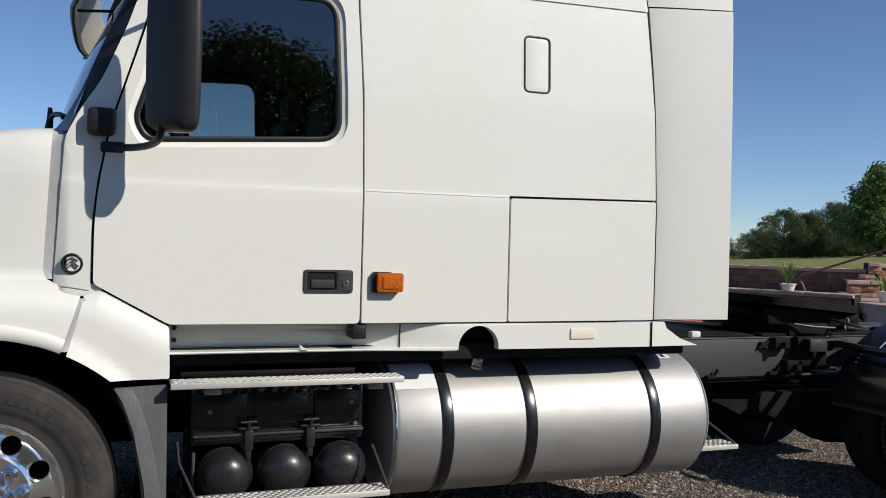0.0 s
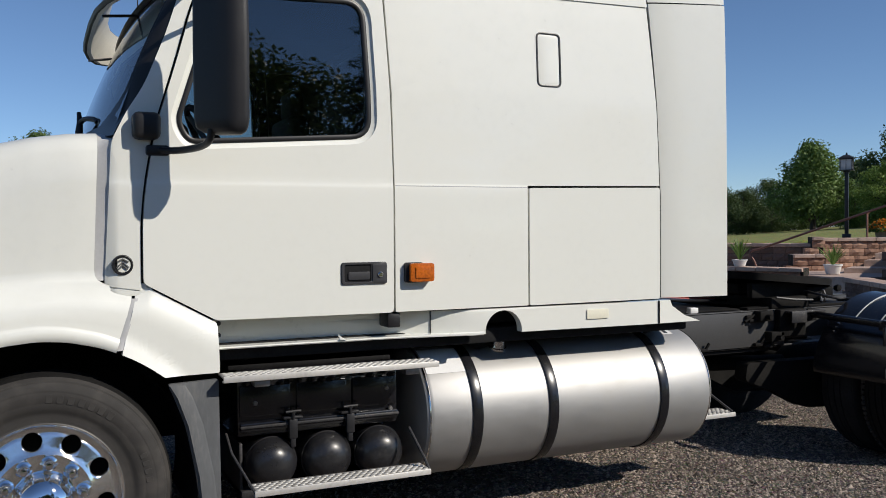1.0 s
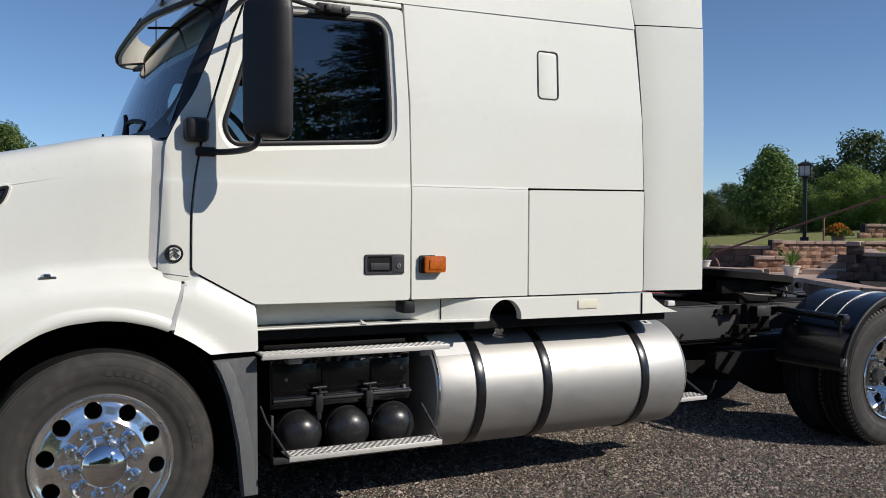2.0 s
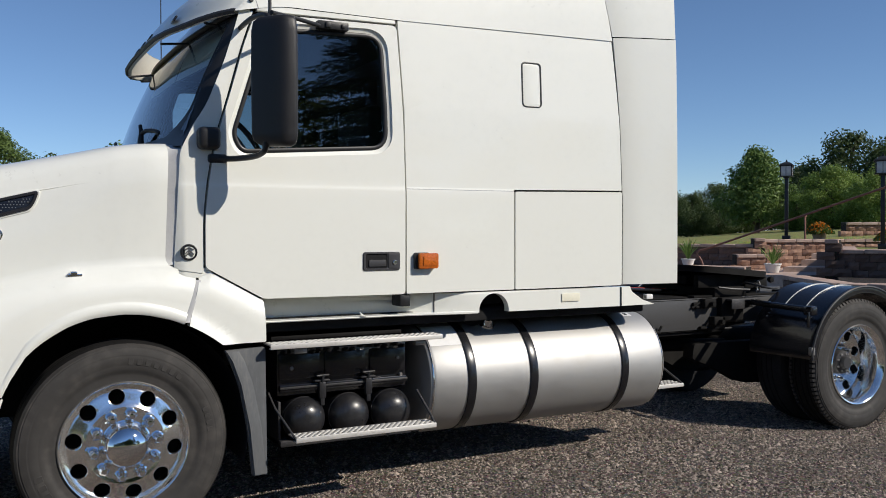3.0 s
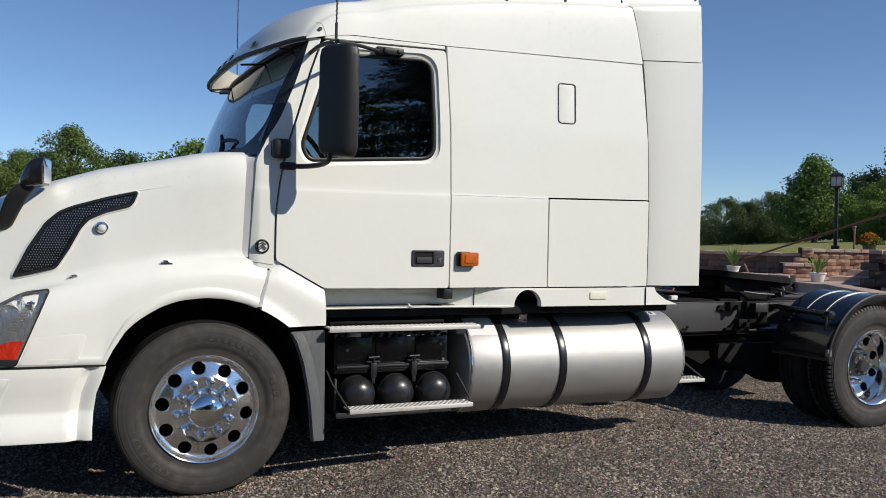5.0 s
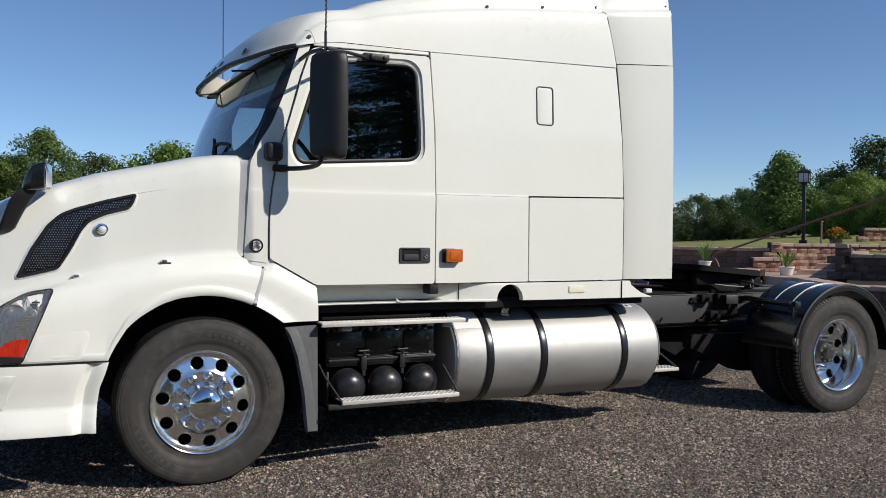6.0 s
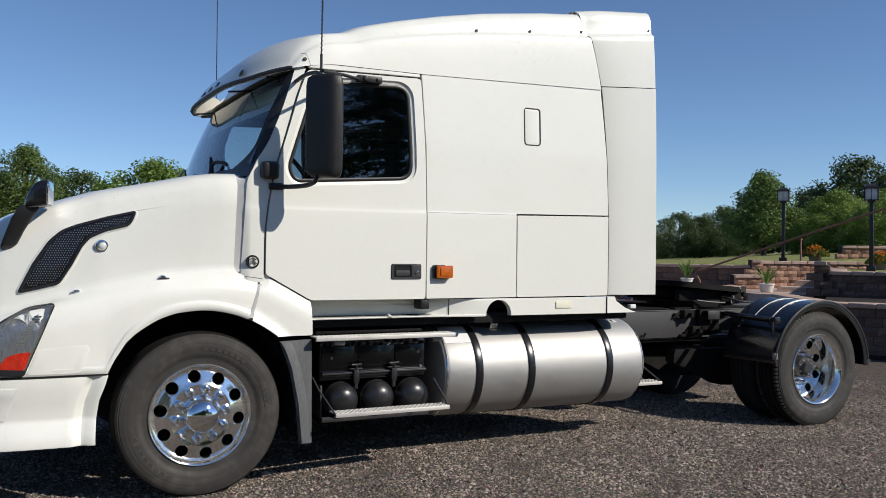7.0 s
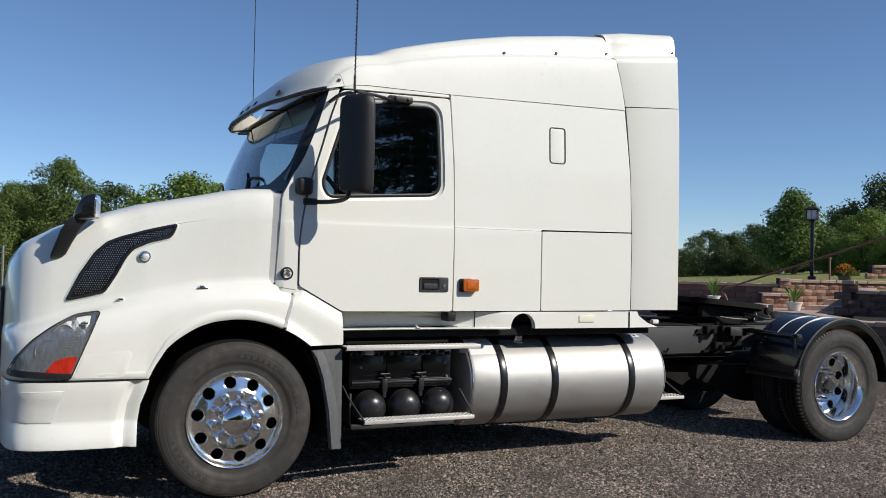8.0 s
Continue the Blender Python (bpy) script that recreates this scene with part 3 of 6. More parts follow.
part("badge_mark", merge(*[tube([(0.309 + a, 0.0 + cowl_y(0.309, 1.419) - 0.005, 1.419 + b) for a, b in seg], 0.0035, 6) for seg in ([(-0.024, -0.012), (0.0, 0.012), (0.024, -0.012)], [(-0.018, -0.02), (0.0, 0.0), (0.018, -0.02)], [(-0.022, 0.012), (0.0, 0.024), (0.022, 0.012)])]), GREYPLASTIC, badge)

# windscreen: bowed in plan, leaning back


def screen_point(k, v):
    """k from -1 to 1 across, v from the foot to the head."""
    a = abs(k)
    foot = Vector((0.180 + 0.115 * a**2.4, 1.2 + 1.115 * k, 1.995))
    head = Vector((0.432 + 0.140 * a**2.4, 1.2 + 1.125 * k, 2.60 + 0.055 * a**2))
    p = foot.lerp(head, v)
    p.x -= 0.018 * math.sin(math.pi * v)
    return p


rows = [[screen_point(-1 + 2 * i / 32, v / 10) for i in range(33)] for v in range(11)]
screen = part("windscreen", fix(grid(rows)), SCREEN, truck, "bowed windscreen glass")
band = [[screen_point(-1 + 2 * i / 32, v) + Vector((0.004, 0, 0)) for i in range(33)] for v in (0.90, 0.95, 1.0)]
part("screen_band", fix(grid(band)), GASKET, screen)
FRONT_Z = [1.95, 2.0, 2.055, 2.165, 2.395, 2.54, 2.675]
FRONT_X = [0.268, 0.290, 0.335, 0.405, 0.498, 0.545, 0.585]
band = []
for i in range(19):
    v = -0.06 + 1.06 * i / 18
    p = screen_point(-1, v)
    x = interp(p.z, FRONT_Z, FRONT_X)
    inner = screen_point(-0.986 + 0.25 * max(0.0, 1 - v / 0.30) ** 2.2, v) + Vector((-0.006, 0, 0))
    outer = Vector((x + 0.012, cowl_y(x, p.z) + 0.006, p.z))
    band.append([inner, inner.lerp(outer, 0.33) + Vector((-0.006, -0.006, 0)), inner.lerp(outer, 0.66) + Vector((-0.004, -0.008, 0)), outer, outer + Vector((0.02, 0.03, 0))])
gasket = part("screen_gasket", fix(grid(band)), GASKET, screen, "black rubber band along the windscreen pillar")
other_side(gasket)
foot = [[screen_point(-1 + 2 * i / 32, v) + Vector((-0.004, 0, 0.0)) for i in range(33)] for v in (-0.03, 0.0, 0.035)]
part("screen_gasket", fix(grid(foot)), GASKET, screen)
head = [screen_point(-0.97 + 1.94 * i / 40, 1.0) + Vector((-0.008, 0, 0.004)) for i in range(41)]
part("screen_gasket", tube(head, 0.014, 8), GASKET, screen, "black rubber band along the windscreen head")
# brackets under the roof lip and the white underside
under = []
for j in range(5, len(rows_front[0]) - 5):
    lo, hi = Vector(rows_front[0][j]), Vector(rows_front[SLOT[0]][j])
    a, b = lo + Vector((0.030, 0, -0.012)), hi + Vector((0.006, 0, -0.008))
    under.append([lo + Vector((0.004, 0, -0.014)), a, a.lerp(b, 0.33), a.lerp(b, 0.66), b])
forehead = []
for p in rows_front[SLOT[1]][6:-6]:
    a, b = Vector(p) + Vector((0.002, 0, -0.006)), screen_point((p[1] - 1.2) / 1.17, 1.0) + Vector((0.012, 0, -0.01))
    forehead.append([a, a.lerp(b, 0.5) + Vector((-0.03, 0, 0.0)), b])
part("forehead", fix(grid(forehead)), WHITE, truck, "white panel above the windscreen")
part("lip_underside", fix(grid(under)), CREAM, truck, "cream underside of the roof lip")
for k in (-0.86, -0.5, 0.5, 0.86):
    y = 1.2 + 1.17 * k
    a, b = Vector((lip_x(y) + 0.012, y, lip_z(y) - 0.012)), screen_point(k, 0.96)
    part("lip_bracket", tube([a, b], 0.007, 8), CHASSIS, truck, "thin dark strut under the roof lip")
# things seen through the glass
for k, half in ((-0.66, 0.27), (-0.10, 0.27), (0.46, 0.27)):
    v = [[screen_point(k + w * half, 0.62 + 0.36 * q) + Vector((0.035 + 0.02 * (1 - q) + 0.012 * math.cos(w * 1.4), 0, 0.0)) for q in (0, 0.06, 0.5, 1)] for w in (-1, -0.5, 0.0, 0.5, 1)]
    shade = part("sun_visor", fix(grid(v)), TAN, truck, "pale beige sun visor behind the windscreen")
    part("visor_edge", tube([Vector(r[0]) + Vector((-0.004, 0, 0)) for r in v], 0.007, 8), INTERIOR, shade, "dark lower edge")
part("dashboard", fix(grid([[(0.14 + dx, y, z) for y in np.linspace(0.12, 2.28, 8)] for dx, z in ((0.12, 1.92), (0.30, 1.965), (0.52, 1.93), (0.60, 1.80), (0.62, 1.45))])), INTERIOR, truck, "dark dashboard")
part("binnacle", box(0.42, 0.34, 1.88, 0.64, 0.92, 2.06, 0.05, 3), INTERIOR, truck, "dark instrument binnacle")
wheel_c = Vector((0.785, 0.62, 1.965))
turn = Matrix.Rotation(radians(60), 4, "Y")
ringp = [wheel_c + (turn @ Vector((0.225 * math.cos(a), 0.225 * math.sin(a), 0))) for a in np.linspace(0, 2 * math.pi, 37)]
steer = part("steering_wheel", tube(ringp, 0.016, 8, cap=False), INTERIOR, truck, "dark steering wheel")
part("spokes", merge(*[tube([wheel_c, wheel_c + turn @ Vector((0.22 * math.cos(a), 0.22 * math.sin(a), 0))], 0.014, 6) for a in (0.4, 2.7, 4.7)], tube([wheel_c, wheel_c + turn @ Vector((0, 0, -0.4))], 0.03, 8)), STEEL, steer)
for y in (0.62, 1.78):
    seat = part("seat", merge(box(0.98, y - 0.26, 1.50, 1.50, y + 0.26, 1.66, 0.05, 3), box(1.42, y - 0.25, 1.6, 1.56, y + 0.25, 2.28, 0.05, 3), box(1.46, y - 0.14, 2.28, 1.55, y + 0.14, 2.45, 0.03, 3), box(1.05, y - 0.2, 1.16, 1.45, y + 0.2, 1.5, 0.02)), INTERIOR, truck, "dark grey driver's seat")
part("sleeper_curtain", box(1.72, 0.06, 1.16, 1.74, 2.34, 2.9, 0.004), INTERIOR, truck, "dark curtain before the bunk")
part("headliner", box(0.62, 0.08, 2.66, 1.72, 2.32, 2.69, 0.004), INTERIOR, truck)


# ---- the truck: hood, fenders, bumper, lamps ----
def arch_z(x):
    """The lower edge of hood and fender: bumper seam, wheel arch, rear fender."""
    spread = (-0.03, -0.015, 0.0, 0.015, 0.03) if x > -0.42 else (0.0,)
    return sum(interp(x + d, [-2, -0.545, -0.535, -0.502, -0.433, -0.364, -0.258, -0.156, -0.016, 0.091, 0.211, 0.278, 0.33], [0.760, 0.752, 0.778, 0.845, 0.956, 1.014, 1.077, 1.110, 1.124, 1.116, 1.087, 1.060, 1.036]) for d in spread) / len(spread)


def crease_z(x):
    return interp(x, [-1.35, -1.1, -0.811, -0.61, -0.25, 0.03, 0.20, 0.36], [1.02, 1.09, 1.177, 1.229, 1.309, 1.333, 1.333, 1.315])


def top_z(x):
    return interp(x, [-1.36, -1.33, -1.25, -1.05, -0.83, -0.565, -0.216, -0.03, 0.115, 0.28], [1.30, 1.46, 1.57, 1.685, 1.764, 1.848, 1.920, 1.962, 1.982, 1.990])


def hood_y(x):
    """How far in the hood's side lies from the outer line, seen from above."""
    return interp(x, [-1.36, -1.345, -1.32, -1.27, -1.2, -1.1, -0.95, -0.8, -0.557, -0.22, 0.0, 0.12, 0.235], [0.97, 0.70, 0.50, 0.375, 0.315, 0.275, 0.238, 0.203, 0.150, 0.102, 0.074, 0.063, 0.057])


def fender_y(x):
    return interp(x, [-1.36, -1.345, -1.32, -1.29, -1.25, -1.20, -1.13, -1.05, -0.95, -0.8, -0.6, -0.4, 0.36], [0.80, 0.44, 0.235, 0.135, 0.082, 0.048, 0.022, 0.006, -0.004, -0.012, -0.016, -0.02, -0.02])


def section(x):
    """Half a cross-section of hood and fender at x, from the lower edge to the middle."""
    a, c, t, f, h = arch_z(x), crease_z(x), top_z(x), fender_y(x), hood_y(x)
    c = max(c, a + 0.12)
    w = 0.055 * (1 if x > -0.6 else max(0, 1 - (-0.6 - x) / 0.25))
    near = min(1.0, 2.2 * max(0.0, 1 - abs(x + 0.05) / 0.62))
    flare = 0.024 * near
    pts = [(f + 0.035, a - 0.001), (f - flare, a + 0.004), (f - 0.25 * flare, a + 0.050), (f - 0.2 * flare, a + 0.053), (f + 0.002, a + 0.060), (f + 0.003, a + 0.066), (f + 0.004, a + 0.40 * (c - a)), (f + 0.008, a + 0.62 * (c - a)), (f + 0.020, c - 0.055), (f + 0.045 + 0.2 * w, c - 0.012), (min(h - 0.004, f + 0.5 * (h - f) + w * 0.3), c + 0.012), (h - 0.014, c + 0.026), (h - 0.002, c + 0.045)]
    hi = t - 0.10
    lean = 0.055 * min(1.0, max(0.15, (0.30 - x) / 0.9))
    for k in (0.05, 0.25, 0.5, 0.75, 1.0):
        pts.append((h + lean * (k * k + 0.18 * k), c + 0.045 + k * (hi - c - 0.045)))
    pts += [(h + lean * 1.3 + 0.034, t - 0.048), (h + lean * 1.3 + 0.09, t - 0.018), (h + 0.25, t - 0.002), (max(h + 0.4, 0.75), t + 0.012), (1.2, t + 0.02)]
    return [(min(1.2, y), z) for y, z in pts]


def hood_side(x, z):
    s = section(x)
    s = [q for q in s if q[1] <= top_z(x) - 0.04]
    zs, ys = [q[1] for q in s], [q[0] for q in s]
    for i in range(1, len(zs)):
        zs[i] = max(zs[i], zs[i - 1] + 1e-4)
    return interp(z, zs, ys)


xs = [*(-1.36 + 0.26 * (i / 12) ** 2 for i in range(12)), *np.linspace(-1.10, -0.56, 19), *np.linspace(-0.54, 0.242, 40)]
rows = []
for x in xs:
    k = max(0.0, (x + 0.40) / 0.642) ** 1.5
    half = []
    for i in range(len(section(x))):
        y, z = section(x)[i]
        goal = interp(z, [1.06, 1.27, 1.322, 1.345, 1.38, 1.95], [0.268, 0.335, 0.348, 0.218, 0.200, 0.224])
        q = x + (goal - 0.242) * k
        y, z = section(q)[i]
        half.append((q, y, z))
    rows.append(half + [(q, WIDTH - y, z) for q, y, z in half[-2::-1]])
hood = part("hood", fix(grid(rows)), WHITE, truck, "white sloping hood with flared front fenders", angle=120)
part("grille", box(-1.372, 0.80, 0.77, -1.352, 1.60, 1.29, 0.004), CHASSIS, truck, "dark front grille")
# grey strip under the gap between hood and cowl, following the hood's section
strip = []
for y, z in section(0.20)[11:]:
    xh = interp(z, [1.34, 1.92, 1.985], [0.197, 0.222, 0.226])
    xc = interp(z, [1.348, 1.925, 1.985], [0.239, 0.272, 0.300])
    yc = cowl_y(xc, z) if z < 1.94 else y
    strip.append([(xh - 0.04, y + 0.012, z - 0.004), (xh - 0.004, y + 0.004, z - 0.002), (xc + 0.003, yc + 0.006, z - 0.004), (xc + 0.03, yc + 0.020, z - 0.004)])
strip += [[(x, WIDTH - y, z) for x, y, z in q] for q in strip[-2::-1]]
# the grey colour holds the shade on this step
part("hood_seam", fix(grid(strip)), SEAMSHADE, truck, "step behind the hood, its shade put into pale grey", angle=30)
# vents in the hood's side
VENT = [(-1.005, 1.228), (-0.925, 1.40), (-0.84, 1.535), (-0.775, 1.595), (-0.70, 1.628), (-0.53, 1.680), (-0.366, 1.720), (-0.385, 1.665), (-0.405, 1.632), (-0.53, 1.598), (-0.62, 1.555), (-0.665, 1.50), (-0.72, 1.39), (-0.785, 1.282), (-0.90, 1.252)]
vent_frame = rounded([tuple(p) for p in VENT], 0.02, 3)


crease = [(x, z) for x, z in zip(np.linspace(-0.366, -0.10, 9), np.linspace(1.722, 1.772, 9))]


def on_hood(lift):
    return lambda x, z: hood_side(x, z) - lift


vent = part("hood_vent", panel(vent_frame, on_hood(0.006), 0.012, cuts_x=[-0.9, -0.8, -0.7, -0.6, -0.5, -0.45], cuts_z=[1.3, 1.4, 1.5, 1.6, 1.65], bevel=0.004), GLOSSBLACK, truck, "black perforated vent in the hood's side")
part("vent_frame", ring(scaled(vent_frame, -0.002), scaled(vent_frame, 0.013), on_hood(0.006), 0.008, 0.014), BLACK, vent)


part("hood_crease", tube([(x, hood_side(x, z) + 0.0012, z) for x, z in crease], [0.0042 - 0.0004 * i for i in range(9)], 8), WHITE, hood, "fine crease running back from the vent")


def inside(p, loop):
    hit = False
    for a, b in zip(loop, loop[1:] + loop[:1]):
        if (a.y > p[1]) != (b.y > p[1]) and p[0] < (b.x - a.x) * (p[1] - a.y) / (b.y - a.y) + a.x:
            hit = not hit
    return hit


verts, faces = [], []
room = scaled(vent_frame, 0.022)
for i in range(60):
    for j in range(40):
        cx, cz = -1.0 + i * 0.0135 + (j % 2) * 0.0067, 1.22 + j * 0.0135
        if inside((cx, cz), room):
            k = len(verts)
            y = hood_side(cx, cz) - 0.0075
            verts += [(cx + 0.0032 * math.cos(a), y, cz + 0.0032 * math.sin(a)) for a in (0.5, 1.55, 2.6, 3.65, 4.7, 5.75)]
            faces.append(tuple(range(k, k + 6)))
tagged(part("perforation", (verts, faces), GREYPLASTIC, vent), kind="stuff")
part("vent_rim", ring(scaled(vent_frame, -0.012), scaled(vent_frame, -0.001), on_hood(0.001), 0.004, 0.014), WHITE, vent, "white raised rim")
# round side lamp, fasteners
def stud(x, z):
    y = hood_side(x, z)
    return lathe([(0, -0.020), (0.018, -0.019), (0.024, -0.013), (0.027, -0.008), (0.036, -0.006), (0.039, 0.004)], centre=(x, y, z), n=28)


lampy = part("side_lamp", stud(-0.557, 1.506), CHROMEDULL, truck, "small round chrome-rimmed side lamp")
part("lamp_glass", lathe([(0, -0.026), (0.012, -0.025), (0.019, -0.021), (0.022, -0.014)], centre=(-0.557, hood_side(-0.557, 1.506), 1.506), n=24), FROSTED, lampy, "grey glass")
for x, z in ((-0.690, 1.233), (-0.220, 1.319)):
    y = hood_side(x, z)
    part("hood_fastener", merge(box(x - 0.034, y - 0.012, z - 0.010, x + 0.034, y + 0.03, z + 0.004, 0.004), box(x - 0.02, y - 0.018, z - 0.002, x + 0.012, y + 0.02, z + 0.016, 0.005)), CHROMEDULL, truck, "small steel hood latch")
# headlamp
LAMP = rounded([(-1.318, 0.800), (-1.272, 0.90), (-1.19, 1.00), (-1.08, 1.085), (-0.95, 1.152), (-0.816, 1.176), (-0.896, 0.978), (-0.976, 0.778)], [0.02, 0.02, 0.05, 0.05, 0.05, 0.02, 0.05, 0.02])
CXL = [-1.3, -1.27, -1.24, -1.2, -1.15, -1.1, -1.05, -1.0, -0.95, -0.9, -0.85]
lamp = part("headlamp", panel(LAMP, on_hood(0.004), 0.01, cuts_x=CXL, cuts_z=[0.85, 0.95, 1.05], bevel=0), REFLECTOR, truck, "clouded headlamp with an orange-red turn lens")
part("lamp_lens", panel(scaled(LAMP, 0.004), on_hood(0.022), 0.016, cuts_x=CXL, cuts_z=[0.85, 0.95, 1.05], bevel=0.006), LENS, lamp)
part("lamp_surround", ring(scaled(LAMP, -0.004), scaled(LAMP, 0.012), on_hood(0.006), 0.008, 0.02), BLACK, lamp)
part("turn_lens", panel(rounded([(-1.116, 0.817), (-0.972, 0.813), (-0.938, 0.913), (-1.00, 0.908), (-1.06, 0.890)], 0.015), on_hood(0.026), 0.012, cuts_x=[-1.0, -0.95], bevel=0.005), REDLENS, lamp, "orange-red turn lens")
part("lamp_base", panel(rounded([(-1.300, 0.796), (-0.980, 0.780), (-0.964, 0.812), (-1.285, 0.834)], 0.008), on_hood(0.027), 0.012, cuts_x=CXL, bevel=0.003), BLACK, lamp, "dark lower rim of the headlamp")
for i in range(11):
    k = i / 10
    cx, cz = -0.905 - 0.085 * k, 1.105 - 0.150 * k
    yb = hood_side(cx, cz) - 0.010
    part("reflector_rib", box(cx - 0.022 - 0.010 * k, yb - 0.004, cz - 0.0055, cx + 0.020, yb + 0.004, cz + 0.0055, 0.003, 1), CHROMEDULL, lamp)
for cx, cz, r in ((-1.10, 0.945, 0.066), (-1.015, 1.035, 0.062)):
    part("bulb_bowl", lathe([(r, 0.0), (r * 0.8, 0.012), (r * 0.45, 0.022), (r * 0.2, 0.010), (0, 0.008)], centre=(cx, hood_side(cx, cz) - 0.008, cz), n=24), LAMPBOWL, lamp)
other_side(lamp)
# trim below the headlamp and along the bumper seam
trim = [[(x, fender_y(x) - 0.012 + dy, z) for x in (*np.linspace(-1.34, -1.0, 14), *np.linspace(-0.95, -0.54, 6))] for dy, z in ((0.02, 0.774), (0.0, 0.772), (0.0, 0.764), (0.02, 0.762))]
part("bumper_seam", fix(grid(trim)), GASKET, truck)
# access cover line in the fender
cover = rounded([(-0.960, 0.782), (-0.681, 0.782), (-0.632, 0.915), (-0.648, 0.941), (-0.905, 0.918)], 0.02)
part("fender_cover", panel(cover, on_hood(0.0012), 0.006, cuts_x=[-0.85, -0.75], bevel=0.002), WHITE, truck, "flush white cover in the fender")
# bumper: lower apron with a kick-out at the bottom
rows = []
for z, out, sx in ((0.763, 0.0, 0.0), (0.758, -0.012, 0.0), (0.70, -0.015, -0.018), (0.62, 0.004, -0.046), (0.535, 0.010, -0.058), (0.520, 0.010, -0.060), (0.508, 0.004, -0.061), (0.44, -0.022, -0.066), (0.382, -0.042, -0.068), (0.374, -0.040, -0.068), (0.368, 0.0, -0.066)):
    inset = {-0.535: 0.0, -0.562: 0.0, -0.590: 0.020, -0.610: 0.026, -0.652: 0.004, -0.664: 0.0}
    near = [(x + sx, fender_y(x) + out + q * (1 if z < 0.760 else 0), z) for x, q in inset.items()]
    near += [(x, fender_y(x) + out, z) for x in (*np.linspace(-0.76, -1.0, 6), -1.05, -1.1, -1.14, -1.18, -1.22, -1.25, -1.28, -1.31, -1.33, -1.345)]
    near = [(max(x, -1.36), y, q) for x, y, q in near]
    rows.append([(x, y, q) for x, y, q in near] + [(-1.362, 1.2, z)] + [(x, WIDTH - y, q) for x, y, q in near[::-1]])
bumper = part("bumper", fix(grid(rows)), WHITE, truck, "white moulded front bumper")
edge = [[(p[0] - 0.002 * k, p[1] + 0.05 * k, p[2]) for p in (r[0] for r in rows)] for k in (0, 1, 3)]
part("bumper_return", fix(grid(edge)), WHITE, bumper)
corner = rounded([(-1.285, 0.526), (-1.066, 0.526), (-1.004, 0.712), (-1.275, 0.706)], 0.008)
part("bumper_corner", panel(corner, lambda x, z: fender_y(x) + interp(z, [0.5, 0.535, 0.62, 0.70], [0.006, 0.0075, 0.001, -0.018]), 0.02, cuts_x=[-1.26, -1.24, -1.2, -1.15, -1.1, -1.05], cuts_z=[0.55, 0.62, 0.66], bevel=0.002), WHITE, bumper)
# rear piece of the fender with its slit, and the grey flap below
def rear_arch(x):
    return 1.074 - 0.36 * max(0.0, x - 0.25) - 1.05 * max(0.0, x - 0.25) ** 2


REAR = rounded([(0.357, 1.288), (0.338, 1.318), (0.345, 1.330), (0.395, 1.328), (0.686, 1.163), (0.690, 0.952), *[(q, rear_arch(q)) for q in np.linspace(0.462, 0.297, 10)]], [0.01, 0.005, 0.005, 0.02, 0.012, 0.01, *[0.0] * 10])


def rear_fender_y(x, z):
    k = (1 - max(0.0, min(1.0, (x - 0.345) / 0.09))) * max(0.0, min(1.0, (z - 1.20) / 0.09))
    k = k * k * (3 - 2 * k)
    return k * hood_side(0.33, z) + (1 - k) * rear_plain_y(x, z)


def rear_plain_y(x, z):
    d = (z - (1.318 - (x - 0.39) * 0.55))
    return -0.022 + 0.030 * max(0.0, min(1.0, 1 + d / 0.13)) ** 2 - 0.022 * max(0.0, min(1.0, 1 - 0.78 * (z - rear_arch(x)) / 0.062))


rear = part("fender_rear", panel(REAR, rear_fender_y, 0.06, cuts_x=[0.30 + 0.02 * i for i in range(1, 19)], cuts_z=[0.96 + 0.02 * i for i in range(18)], bevel=0.006), WHITE, truck, "white rear piece of the front fender", weighted=True)
part("fender_cap", panel(rrect(0.235, 1.29, 0.42, 1.340, 0.01), lambda x, z: cowl_y(x, 1.34) + 0.004, 0.01, cuts_x=[0.25, 0.27, 0.29, 0.32, 0.36], bevel=0.002), WHITE, truck)
# strip for the forward-facing step, its shade given by the grey colour
slit = [[(0.352 + dx - 0.07 * (1.28 - z) / 0.22, hood_side(0.33, z) + 0.012 + dy, z) for z in np.linspace(1.072, 1.280, 8)] for dx, dy in ((-0.040, 0.020), (-0.028, 0.002), (-0.004, -0.017), (0.014, -0.020), (0.022, 0.010))]
part("fender_gap", fix(grid(slit)), SEAMSHADE, truck, "forward-facing step in the fender, its shade put into grey")
flap = part("wheel_flap", panel(rounded([(0.475, 0.918), (0.682, 0.926), (0.688, 0.266), (0.612, 0.264), (0.588, 0.52), (0.545, 0.74), (0.50, 0.86)], [0.01, 0.01, 0.01, 0.01, 0.1, 0.1, 0.05]), lambda x, z: -0.03, 0.03, bevel=0.006), GREYPLASTIC, truck, "grey plastic flap behind the front wheel")
part("flap_edge", fix(grid([[(x + dx, y, z) for x, z in ((0.478, 0.912), (0.508, 0.86), (0.55, 0.74), (0.593, 0.52), (0.617, 0.27))] for dx, y in ((0.0, -0.030), (0.004, -0.040), (0.058, -0.034), (0.066, -0.030))])), GREYPLASTIC, flap)
for o in (vent, lampy, rear, flap):
    other_side(o)
